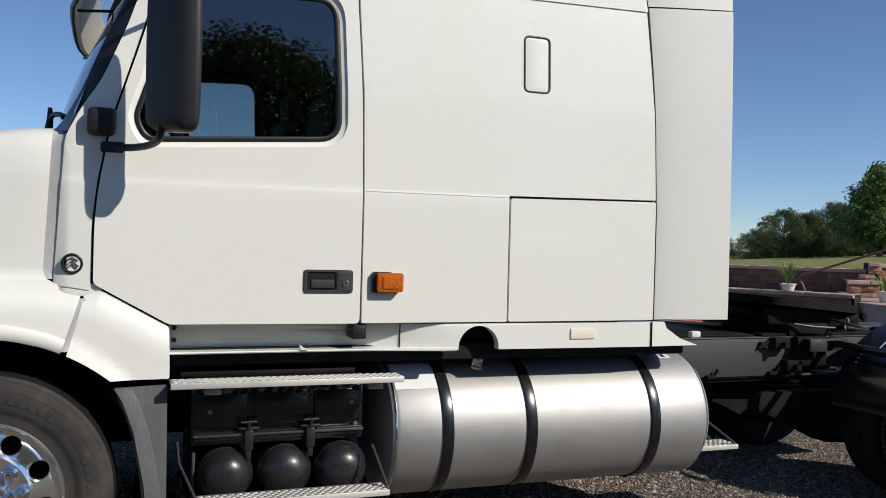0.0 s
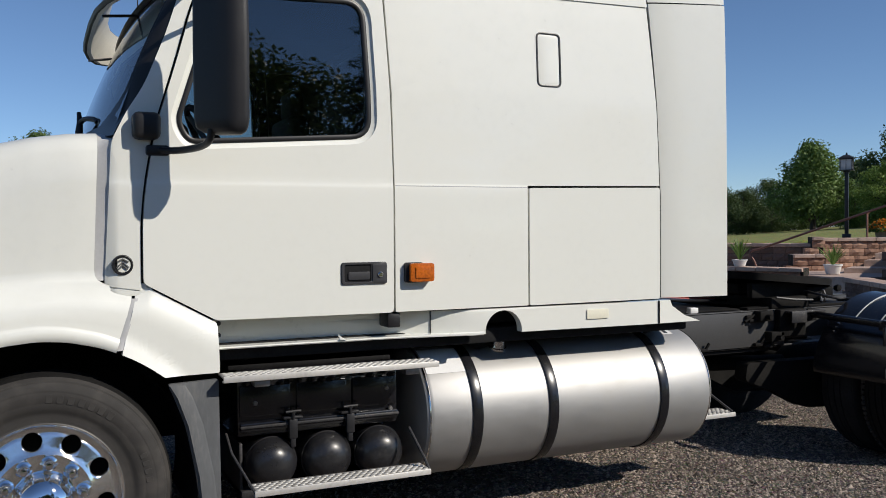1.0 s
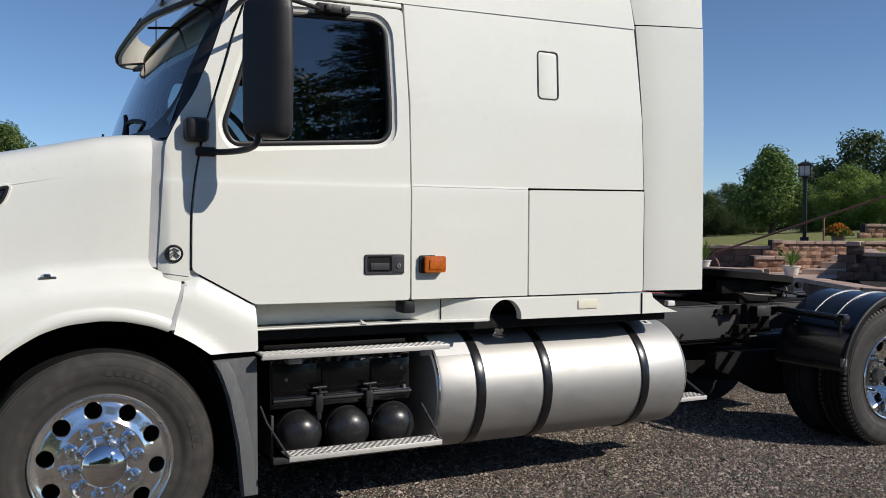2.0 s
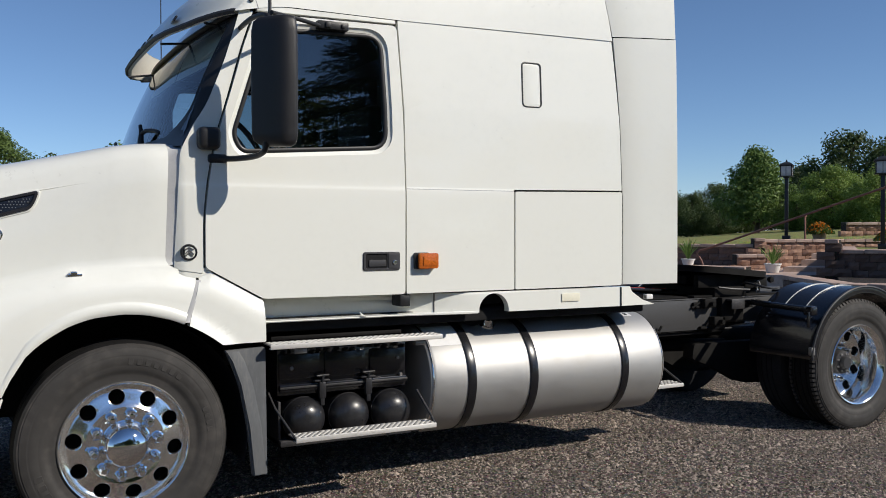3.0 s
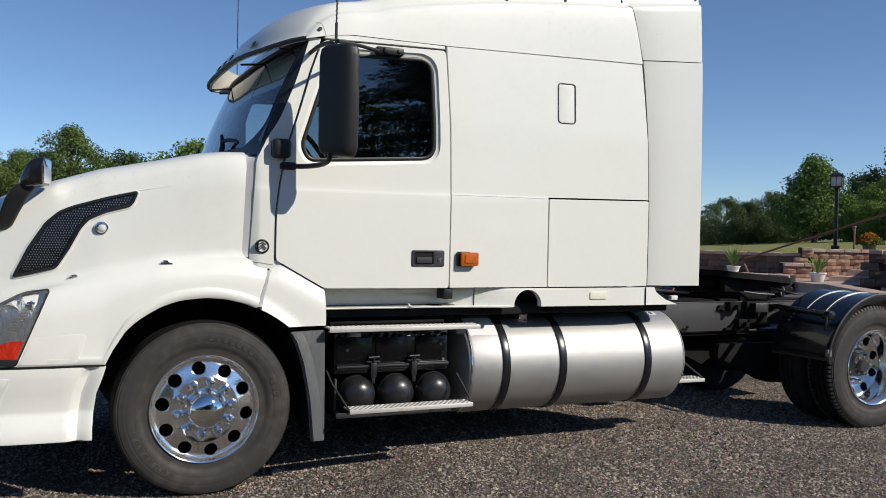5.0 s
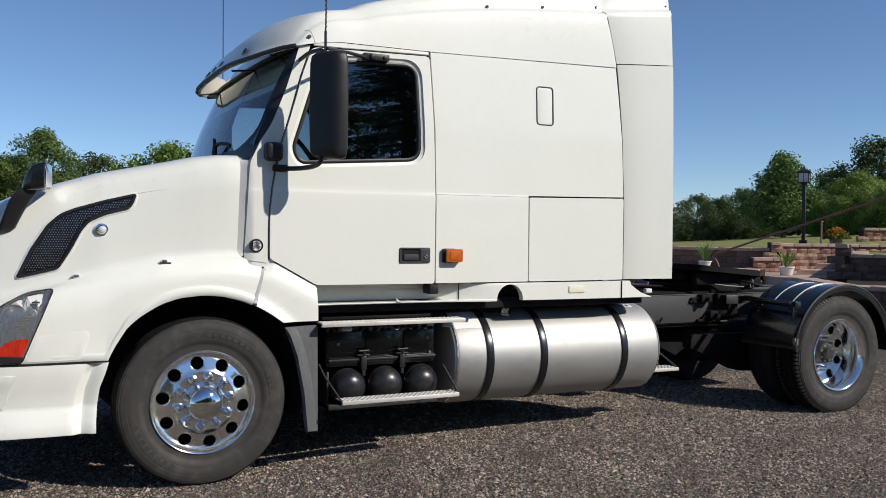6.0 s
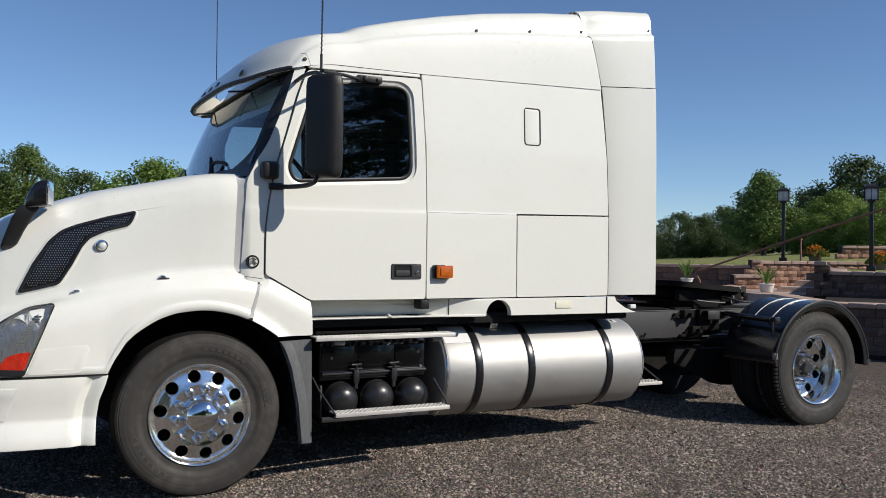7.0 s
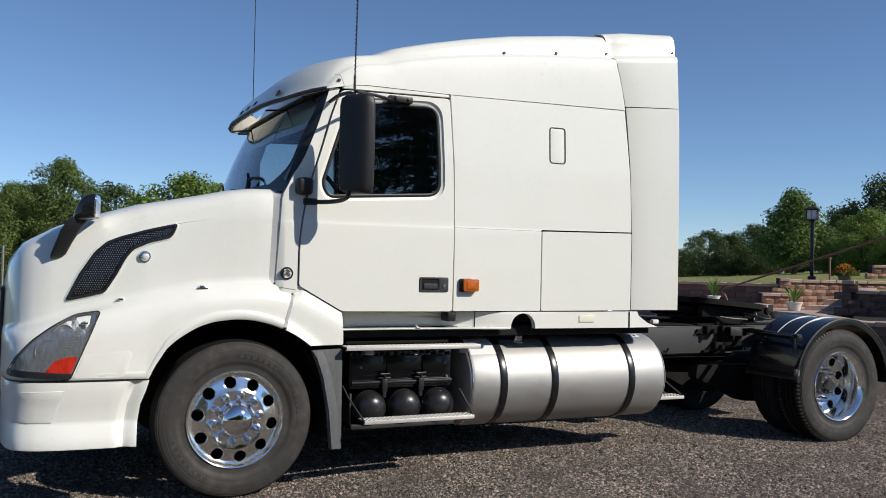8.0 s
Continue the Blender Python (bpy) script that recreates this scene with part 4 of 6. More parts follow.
# dark wheel housing
house_rows = [[(0.62 * math.cos(a) - 0.02, y, 0.49 + 0.63 * math.sin(a)) for a in np.linspace(-0.25, 2.5, 28)] for y in (0.02, 0.70)]
liner = part("wheel_housing", fix(grid(house_rows)), LINER, truck)
other_side(liner)
part("housing_wall", box(-0.64, 0.68, 0.55, 0.64, 0.72, 1.15, 0.004), LINER, truck)
part("engine_block", box(-1.1, 0.80, 0.55, 0.9, 1.6, 1.35, 0.03), LINER, truck)
part("front_axle", merge(tube([(0, 0.25, 0.46), (0, 2.15, 0.46)], 0.06, 12), box(-0.06, 0.3, 0.34, 0.06, 2.1, 0.42, 0.02)), CHASSIS, truck)
# hood-mounted convex mirror
rows = []
for x, y, z, wx, wy in ((-1.062, 0.325, 1.485, 0.030, 0.03), (-1.050, 0.305, 1.508, 0.044, 0.034), (-1.020, 0.275, 1.585, 0.050, 0.034), (-0.985, 0.235, 1.665, 0.058, 0.034), (-0.955, 0.215, 1.712, 0.060, 0.03), (-0.94, 0.21, 1.74, 0.05, 0.025)):
    rows.append([(x + p.x, y + p.y, z + 0.10 * p.x) for p in rrect(-wx, -wy, wx, wy, 0.02, 4)])
hm = part("hood_mirror", fix(grid(rows, close=True, cap=True)), BLACK, truck, "black hood-mounted mirror on a broad arm", angle=50)
head_turn = Matrix.Translation((-0.838, 0.225, 0)) @ Matrix.Rotation(radians(-13), 4, "Z") @ Matrix.Translation((0.838, -0.225, 0))
rows = []
for x, z0, z1, w in ((-0.968, 1.722, 1.742, 0.04), (-0.963, 1.716, 1.765, 0.06), (-0.949, 1.716, 1.800, 0.076), (-0.926, 1.718, 1.842, 0.088), (-0.904, 1.722, 1.868, 0.094), (-0.878, 1.728, 1.880, 0.096), (-0.842, 1.736, 1.886, 0.096), (-0.838, 1.742, 1.880, 0.090)):
    rows.append([head_turn @ Vector((x, 0.225 + p.x, p.y)) for p in rrect(-w, z0, w, z1, min(0.04, 0.45 * (z1 - z0)), 5)])
part("mirror_shell", fix(grid(rows, close=True, cap=True)), GLOSSBLACK, hm, angle=40)
rows = [[head_turn @ Vector((x, 0.225 + p.x, p.y)) for p in rrect(-0.088 + d, 1.745 + d, 0.088 - d, 1.877 - d, 0.035, 5)] for x, d in ((-0.838, 0), (-0.833, 0.002), (-0.830, 0.02))]
part("mirror_face", fix(grid(rows, close=True, cap=True)), CHROME, hm, "convex mirror glass")
# wipers lying on the cowl
wiper = part("wiper", merge(tube([(0.176, 0.63, 1.95), (0.178, 0.625, 2.02), (0.182, 0.63, 2.065), (0.180, 0.65, 2.115)], [0.026, 0.018, 0.014, 0.010], 10), tube(smooth_curve([Vector((0.180, 0.635, 2.06)), Vector((0.20, 0.58, 2.078)), Vector((0.235, 0.49, 2.068)), Vector((0.248, 0.45, 2.050))], 4), 0.012, 8)), BLACK, truck, "black wiper arm")
part("wiper_link", tube([(0.245, 0.46, 2.055), (0.256, 0.43, 2.02)], 0.008, 6), BLACK, wiper)
wp = [screen_point(0.15, 0.02) + Vector((-0.03, 0, 0.0)), screen_point(0.22, 0.12) + Vector((-0.05, 0, 0.02)), screen_point(0.7, 0.09) + Vector((-0.035, 0, 0.01))]
part("wiper", tube(smooth_curve(wp, 5), 0.007, 8), BLACK, truck, "black wiper arm")
# side marker lamp on the sleeper
mk = part("marker_lamp", panel(rrect(1.548, 1.308, 1.640, 1.402, 0.014), lambda x, z: -0.022, 0.03, bevel=0.008), BLACK, truck, "amber side marker lamp in a black holder")
part("marker_lens", panel(rrect(1.565, 1.312, 1.686, 1.398, 0.014), lambda x, z: -0.042, 0.045, bevel=0.016), AMBER, mk, "amber lens")
part("marker_rib", panel(rrect(1.590, 1.328, 1.668, 1.382, 0.008), lambda x, z: -0.046, 0.01, bevel=0.003), AMBER, mk)


# ---- the truck: door mirror, aerials ----
def mirror_row(z, w, d, off=0.0):
    """One level of the mirror's shell: rounded box, its glass face towards the rear."""
    cx, cy = 0.655 + off, -0.310
    loop = rounded([(cx - w * 0.05, cy - d * 0.30), (cx + w * 0.35, cy - d * 0.95), (cx + w * 1.10, cy - d), (cx + w * 0.90, cy + d * 0.80), (cx - w * 0.20, cy + d * 1.85), (cx - w * 1.00, cy + d * 1.72)], [r * w / 0.1 for r in (0.035, 0.04, 0.030, 0.018, 0.03, 0.020)], 4)
    return [(p.x, p.y, z) for p in loop]


levels = [(1.935, 0.045, 0.026, 0.03), (1.945, 0.075, 0.042, 0.012), (1.965, 0.092, 0.050, 0.002), (2.00, 0.098, 0.054, 0.0), (2.28, 0.100, 0.055, 0.0), (2.50, 0.098, 0.054, 0.0), (2.545, 0.092, 0.050, 0.002), (2.565, 0.075, 0.042, 0.01), (2.572, 0.045, 0.026, 0.02)]
mirror = part("door_mirror", fix(grid([mirror_row(*q) for q in levels], close=True, cap=True)), BLACK, truck, "tall black door mirror", angle=50)
glass_plate = box(-0.004, -0.034, 1.99, 0.004, 0.034, 2.53, 0.003)
glass_plate.transform(Matrix.Translation((0.749, -0.312, 0)) @ Matrix.Rotation(radians(11), 4, "Z"))
part("mirror_glass", glass_plate, CHROME, mirror, "mirror glass")
part("lower_arm", merge(tube(smooth_curve([(0.622, -0.268, 1.96), (0.618, -0.252, 1.916), (0.592, -0.17, 1.895), (0.52, -0.04, 1.89), (0.42, 0.03, 1.895)], 5), 0.015, 10), box(0.405, -0.005, 1.87, 0.50, 0.07, 1.915, 0.012)), BLACK, mirror, "black lower bracket")
knob = box(0.352, -0.035, 1.935, 0.462, 0.085, 2.048, 0.025, 3)
for v in knob.verts:
    v.co.x += 0.03 * (v.co.z - 1.935) * (1 if v.co.x > 0.41 else 0)
part("bracket_cover", knob, BLACK, mirror, "black bracket cover")
part("upper_arm", merge(tube(smooth_curve([(0.64, -0.28, 2.55), (0.63, -0.23, 2.585), (0.60, -0.10, 2.590), (0.58, 0.04, 2.570)], 5), 0.013, 10), tube([(0.66, -0.25, 2.595), (0.86, -0.07, 2.622), (1.02, 0.02, 2.620)], 0.011, 10), box(0.99, 0.0, 2.606, 1.165, 0.05, 2.650, 0.006), box(1.03, -0.010, 2.612, 1.06, 0.01, 2.644, 0.004), box(1.12, -0.008, 2.616, 1.14, 0.01, 2.638, 0.004)), BLACK, mirror, "black upper brackets")
far_mirror = other_side(mirror)
for c in list(mirror.children):
    other_side(c, far_mirror)
ant = part("aerial", merge(tube([(0.655, -0.235, 2.57), (0.655, -0.235, 2.70)], 0.009, 8), tube([(0.655, -0.235, 2.70), (0.662, -0.235, 3.1), (0.672, -0.235, 3.95)], [0.0042, 0.004, 0.003], 6)), CHASSIS, truck, "thin whip aerial on the mirror")
coil = [(0.656 + 0.006 * math.cos(i * 0.9) + 0.0125 * (i / 300), -0.235 + 0.006 * math.sin(i * 0.9), 2.70 + i * 0.004) for i in range(300)]
part("coil", tube(coil, 0.0022, 4), CHASSIS, ant)
part("aerial", merge(tube([(0.655, WIDTH + 0.235, 2.57), (0.655, WIDTH + 0.235, 2.70)], 0.009, 8), tube([(0.655, WIDTH + 0.235, 2.70), (0.655, WIDTH + 0.235, 4.2)], [0.0045, 0.0035], 6)), CHASSIS, truck, "thin whip aerial on the mirror")

# ---- the truck: wheels ----
R_TYRE, R_RIM = 0.501, 0.308


def tyre_mesh():
    """Outer sidewall at y = 0, facing -y; tread with shoulder lugs and three grooves."""
    prof = [(0.292, 0.030), (0.300, 0.012), (0.318, 0.006), (0.335, 0.010), (0.350, 0.004), (0.358, -0.001), (0.366, -0.004), (0.384, -0.0080), (0.387, -0.0078), (0.390, -0.009), (0.415, -0.0105), (0.428, -0.0105), (0.431, -0.0098), (0.434, -0.0100), (0.440, -0.010), (0.468, -0.002), (0.470, 0.002), (0.477, 0.003), (0.481, 0.009), (0.489, 0.018)]
    tread = [(0.496, 0.030)]
    for k, y in enumerate((0.075, 0.125, 0.175)):
        tread += [(R_TYRE, y - 0.007), (R_TYRE - 0.012, y - 0.005), (R_TYRE - 0.012, y + 0.005), (R_TYRE, y + 0.007)]
    prof = prof + tread + [(r, 0.25 - y) for r, y in prof[::-1]]
    return lathe(prof, n=96)


def lugs():
    """Small shoulder blocks round both edges of the tread."""
    verts, faces, n = [], [], 88
    for y0, y1, s in ((0.008, 0.040, 1), (0.242, 0.210, -1)):
        for i in range(n):
            a0, a1 = 2 * math.pi * i / n, 2 * math.pi * (i + 0.6) / n
            k = len(verts)
            for a in (a0, a1):
                for r, y in ((0.482, y0), (0.503, y0 + s * 0.010), (0.507, y1), (0.49, y1)):
                    verts.append((r * math.cos(a), y, r * math.sin(a)))
            faces += [(k, k + 1, k + 5, k + 4), (k + 1, k + 2, k + 6, k + 5), (k, k + 3, k + 2, k + 1), (k + 4, k + 5, k + 6, k + 7), (k + 2, k + 3, k + 7, k + 6)]
    return fix((verts, faces))


def holed_disc(profile, r0, r1, holes, hole_r, centre_r, n=8):
    """A pressed disc between two radii with round openings; profile(r) gives its depth."""
    verts, faces = [], []
    step = 2 * math.pi / holes
    for h in range(holes):
        mid = h * step
        ringpts = []
        m = 8 * n // 2
        for j in range(m):
            a = 2 * math.pi * j / m
            c, s = math.cos(a), math.sin(a)
            k = 1 / max(abs(c), abs(s))
            br = (r0 + r1) / 2 + c * k * (r1 - r0) / 2
            ba = mid + s * k * step / 2
            hr = math.hypot(centre_r + hole_r * c, hole_r * s)
            ha = mid + math.atan2(hole_r * s, centre_r + hole_r * c)
            ringpts.append([(br + (hr - br) * q, ba + (ha - ba) * q) for q in (0, 0.35, 0.7, 0.92, 1.0)])
        k = len(verts)
        for col in ringpts:
            for q, (r, a) in enumerate(col):
                verts.append((r * math.cos(a), profile(r) + (0.004 if q == 4 else 0), r * math.sin(a)))
            r, a = col[-1]
            verts.append((r * math.cos(a), profile(r) + 0.022, r * math.sin(a)))
        w = 6
        for j in range(m):
            for q in range(w - 1):
                faces.append((k + j * w + q, k + ((j + 1) % m) * w + q, k + ((j + 1) % m) * w + q + 1, k + j * w + q + 1))
    return verts, faces


def nut():
    bm = lathe([(0, -0.052), (0.009, -0.050), (0.013, -0.044), (0.0135, -0.034), (0.017, -0.030), (0.0175, -0.008), (0.0225, -0.005), (0.0235, 0.004)], n=10)
    return bm


nut_mesh = None


def wheel(kind):
    """A wheel whose outer face lies at y = 0 and looks to -y, on its hub's axis."""
    global nut_mesh
    if kind == "front":
        face = lambda r: interp(r, [0.11, 0.165, 0.185, 0.20, 0.265, 0.285], [0.0, 0.0, -0.004, 0.004, 0.022, 0.040])
        rim = [(0.292, 0.05), (0.304, 0.014), (R_RIM, 0.004), (R_RIM - 0.004, -0.002), (R_RIM - 0.010, 0.0), (R_RIM - 0.016, 0.012), (0.285, 0.040)]
        hub_y = 0.0
    else:
        face = lambda r: interp(r, [0.11, 0.17, 0.20, 0.265, 0.275], [0.228, 0.228, 0.222, 0.210, 0.200])
        rim = [(0.292, 0.05), (0.304, 0.014), (R_RIM, 0.004), (R_RIM - 0.004, -0.002), (R_RIM - 0.012, 0.0), (R_RIM - 0.020, 0.016), (0.272, 0.030), (0.266, 0.05), (0.268, 0.10), (0.274, 0.15), (0.276, 0.175), (0.275, 0.200)]
        hub_y = 0.228
    edge = rim[-1][0]
    w = part("wheel", merge(fix(holed_disc(face, 0.185, edge, 10, 0.036, 0.236)), lathe(rim, n=80), lathe([(0.185, face(0.185)), (0.175, face(0.175)), (0.165, face(0.165)), (0.10, face(0.12))], n=80)), RIM, None, "polished aluminium wheel", angle=50)
    t = part("tyre", tyre_mesh(), RUBBER, w, "dusty black tyre")
    t.data.materials.append(TREAD)
    for q in t.data.polygons:
        if math.hypot(q.center.x, q.center.z) > 0.488 and q.center.y > 0.02:
            q.material_index = 1
    if kind == "drive":
        tagged(part("shoulder_lug", lugs(), RUBBER, w), kind="stuff")
    part("wheel_back", lathe([(0.30, 0.20), (0.10, 0.20)] if kind == "front" else [(0.29, 0.246), (0.10, 0.246)], n=40), LINER, w)
    if kind == "front":
        part("hub_cover", lathe([(0.0, -0.104), (0.03, -0.102), (0.058, -0.095), (0.080, -0.083), (0.098, -0.063), (0.110, -0.034), (0.116, -0.008), (0.121, -0.006), (0.122, 0.0)], n=48), CHROME, w, "domed chrome hub cover")
    else:
        part("hub", lathe([(0.0, 0.100), (0.044, 0.100), (0.050, 0.108), (0.052, 0.135), (0.086, 0.140), (0.092, 0.15), (0.098, 0.230)], n=40), CHASSIS, w, "dark hub end with studs")
        for i in range(8):
            a = 2 * math.pi * i / 8
            part("hub_bolt", lathe([(0, -0.012), (0.008, -0.010), (0.009, 0.0)], centre=(0.070 * math.cos(a), 0.138, 0.070 * math.sin(a)), n=8), STEEL, w)
    for i in range(10):
        a = 2 * math.pi * (i + 0.5) / 10
        if nut_mesh is None:
            o = part("lug_nut", nut(), CHROME, w)
            nut_mesh = o.data
        else:
            o = part("lug_nut", nut_mesh, None, w)
        o.scale = (1.42, 1.25, 1.42)
        o.location = (0.149 * math.cos(a), hub_y, 0.149 * math.sin(a))
    return w


def lettering(w):
    """Raised maker's lettering on the sidewall, as plain bars, and the size ring."""
    bms = []
    for start, count, r, size in ((1.05, 7, 0.405, 0.036), (3.6, 8, 0.405, 0.040), (0.25, 4, 0.405, 0.030), (5.3, 6, 0.42, 0.022)):
        for i in range(count):
            a = start + i * size * 1.15 / r
            b = box(-size * 0.36, 0.0005, -size * 0.5, size * 0.36, 0.004, size * 0.5, 0.002, 1)
            b.transform(Matrix.Translation((r * math.cos(a), -0.0115, r * math.sin(a))) @ Matrix.Rotation(math.pi / 2 - a, 4, "Y"))
            bms.append(b)
    tagged(part("sidewall_lettering", merge(*bms), RUBBER, w, "dark moulded lettering bars"), kind="stuff")


Z_AXLE = 0.492
front = wheel("front")
lettering(front)
front.parent = truck
front.name = "front_wheel"
front.matrix_basis = pose(-0.004, -0.004, Z_AXLE, 0, 9, 0)
m = copy_thing(front, pose(-0.004, WIDTH + 0.004, Z_AXLE, 0, 0, 180))
drive = wheel("drive")
drive.parent = truck
drive.name = "drive_wheel"
X_REAR = 5.352
drive.matrix_basis = pose(X_REAR, 0.012, Z_AXLE, 0, 20, 0)
copy_thing(drive, pose(X_REAR, WIDTH - 0.012, Z_AXLE, 0, 0, 180))
for y, rz in ((0.335, 0), (WIDTH - 0.335, 180)):
    inn = part("inner_tyre", drive.children[0].data if drive.children[0].name.startswith("tyre") else tyre_mesh(), RUBBER, truck, "inner tyre, blackened for the shade under the mudguard")
    inn.data = inn.data.copy()
    inn.data.materials.clear()
    # liner black instead of tyre rubber: shade under the mudguard as colour
    inn.data.materials.append(LINER)
    inn.matrix_basis = pose(X_REAR, y, Z_AXLE, 0, 0, rz)
part("drive_axle", merge(tube([(X_REAR, 0.3, Z_AXLE), (X_REAR, 2.1, Z_AXLE)], 0.075, 14), lathe([(0.02, -0.26), (0.12, -0.20), (0.20, -0.06), (0.21, 0.06), (0.13, 0.2), (0.02, 0.24)], axis="x", centre=(X_REAR, 1.2, Z_AXLE), n=20)), GRIME, truck, "black drive axle")
arm = part("trailing_arm", panel(rounded([(4.42, 0.62), (4.40, 0.50), (4.66, 0.41), (4.96, 0.268), (5.20, 0.255), (5.50, 0.262), (5.62, 0.42), (5.60, 0.60)], [0.03, 0.03, 0.06, 0.05, 0.03, 0.04, 0.06, 0.03]), lambda x, z: 0.80, 0.11, bevel=0.01), GRIME, truck, "black trailing arm with its spring seat")
other_side(arm)

# ---- the truck: fuel tank, steps, boxes on the near side ----
TC = Vector((0, 0.380, 0.631))
TR = 0.334
prof = [(0.0, 1.672), (0.20, 1.674), (0.290, 1.680), (0.317, 1.690), (0.328, 1.704), (TR, 1.725), (TR, 2.0), (TR, 2.5), (TR, 3.0), (TR, 3.405), (0.328, 3.428), (0.314, 3.446), (0.27, 3.460), (0.15, 3.474), (0.0, 3.478)]
tank = part("fuel_tank", lathe(prof, axis="x", centre=TC, n=96), TANK, truck, "cylindrical brushed aluminium fuel tank", angle=30)
for x in (1.956, 2.394, 3.102):
    b = lathe([(TR + 0.001, x - 0.027), (TR + 0.007, x - 0.027), (TR + 0.009, x - 0.020), (TR + 0.009, x + 0.020), (TR + 0.007, x + 0.027), (TR + 0.001, x + 0.027)], axis="x", centre=TC, n=96)
    part("tank_strap", b, STRAP, tank, "glossy black strap")
for x in (1.706, 3.424):
    part("weld_seam", lathe([(TR - 0.006, x - 0.005), (TR - 0.001, x), (TR - 0.006, x + 0.005)], axis="x", centre=TC, n=96), CHROMEDULL, tank)
neck = Matrix.Translation((2.172, 0.246, 0.946)) @ Matrix.Rotation(radians(24), 4, "X")
cb = merge(lathe([(0.0, 0.044), (0.030, 0.044), (0.036, 0.039), (0.038, 0.008), (0.041, 0.004), (0.041, -0.006)], axis="z", n=28), box(-0.0035, -0.034, 0.006, 0.0035, 0.034, 0.047, 0.002, 1))
cb.transform(neck)
part("filler_cap", cb, CHROMEDULL, tank, "dull aluminium filler cap")
collar = lathe([(0.036, 0.004), (0.047, 0.0), (0.050, -0.010), (0.054, -0.030)], axis="z", n=28)
collar.transform(neck)
part("filler_neck", collar, CHROMEDULL, tank, "welded aluminium filler neck")
part("cap_chain", tube(smooth_curve([(2.176, 0.215, 0.962), (2.182, 0.190, 0.925), (2.184, 0.184, 0.906)], 5), 0.003, 6), STEEL, tank)


def tank_patch(x0, x1, a0, a1, lift=0.0015):
    """A thin sheet on the tank, between two angles from the top towards the camera's side."""
    return fix(grid([[(x, TC.y - (TR + lift) * math.sin(a), TC.z + (TR + lift) * math.cos(a)) for x in np.linspace(x0, x1, 5)] for a in np.linspace(a0, a1, 8)]))


part("tank_sticker", tank_patch(1.715, 1.926, radians(20), radians(50)), STICKER, tank, "white sticker on the tank")
part("tank_label", tank_patch(3.26, 3.33, radians(12), radians(22)), STICKER, tank, "small data plate")
part("label_print", tank_patch(3.278, 3.302, radians(14), radians(20), 0.003), CHASSIS, tank)
for x in (1.9, 2.6, 3.1):
    part("tank_bracket", box(x - 0.03, 0.62, 0.34, x + 0.03, 0.78, 0.95, 0.01), CHASSIS, truck)


def step(x0, x1, y0, y1, z, name, label):
    """A folded tread: flat sheet with raised pips, a rolled front edge and end plates."""
    s = part(name, box(x0, y0 + 0.004, z - 0.012, x1, y1, z - 0.004, 0.002), STEPSHEET, truck, label)
    part("step_lip", merge(box(x0, y0 - 0.004, z - 0.028, x1, y0 + 0.003, z - 0.002, 0.003), box(x0, y0, z - 0.028, x1, y0 + 0.03, z - 0.022, 0.003)), TREADPLATE, s, "bright front lip")
    verts, faces, q = [], [], 8
    for j in range(max(2, int((y1 - y0 - 0.012) / 0.021))):
        for i in range(int((x1 - x0) / 0.032)):
            cx, cy = x0 + 0.018 + i * 0.032 + (j % 2) * 0.016, y0 + 0.016 + j * 0.021
            if cx > x1 - 0.014:
                continue
            k = len(verts)
            for a, b, up in ((0.0125, 0.0055, -0.005), (0.0105, 0.0038, 0.0005)):
                verts += [(cx + a * math.cos(2 * math.pi * p / q), cy + b * math.sin(2 * math.pi * p / q), z + up) for p in range(q)]
            faces += [(k + p, k + (p + 1) % q, k + q + (p + 1) % q, k + q + p) for p in range(q)] + [tuple(range(k + q, k + 2 * q))]
    tagged(part("tread_pip", (verts, faces), STEPPIP, s, "raised grip dashes"), kind="stuff")
    return s


step(0.690, 1.682, -0.095, 0.035, 0.945, "upper_step", "aluminium grip step above the battery box")
step(0.800, 1.605, -0.165, -0.035, 0.468, "lower_step", "aluminium grip step below the air tanks")
step(3.50, 3.79, 0.245, 0.40, 0.448, "deck_step", "small aluminium grip step behind the tank")
part("step_side", tube([(0.735, 0.10, 0.66), (0.735, -0.02, 0.60), (0.805, -0.155, 0.455)], 0.006, 8), CHASSIS, truck, "black step bracket")
part("step_side", tube([(1.605, -0.155, 0.45), (1.595, -0.12, 0.50), (1.575, 0.02, 0.62)], 0.007, 8), CHASSIS, truck, "black step bracket")
for a, b, r in (((3.77, 0.25, 0.45), (3.47, 0.25, 0.66), 0.007), ((3.70, 0.38, 0.45), (3.46, 0.38, 0.66), 0.007), ((3.54, 0.25, 0.44), (3.40, 0.38, 0.53), 0.012)):
    part("step_side", tube([a, b], r, 6), CHASSIS, truck, "black step bracket")
for x in (0.86, 1.56):
    part("step_clip", box(x - 0.035, -0.07, 0.885, x + 0.035, 0.0, 0.912, 0.006), STEEL, truck)
part("step_backplate", box(0.74, 0.06, 0.945, 1.50, 0.075, 0.965, 0.004), GRIME, truck)
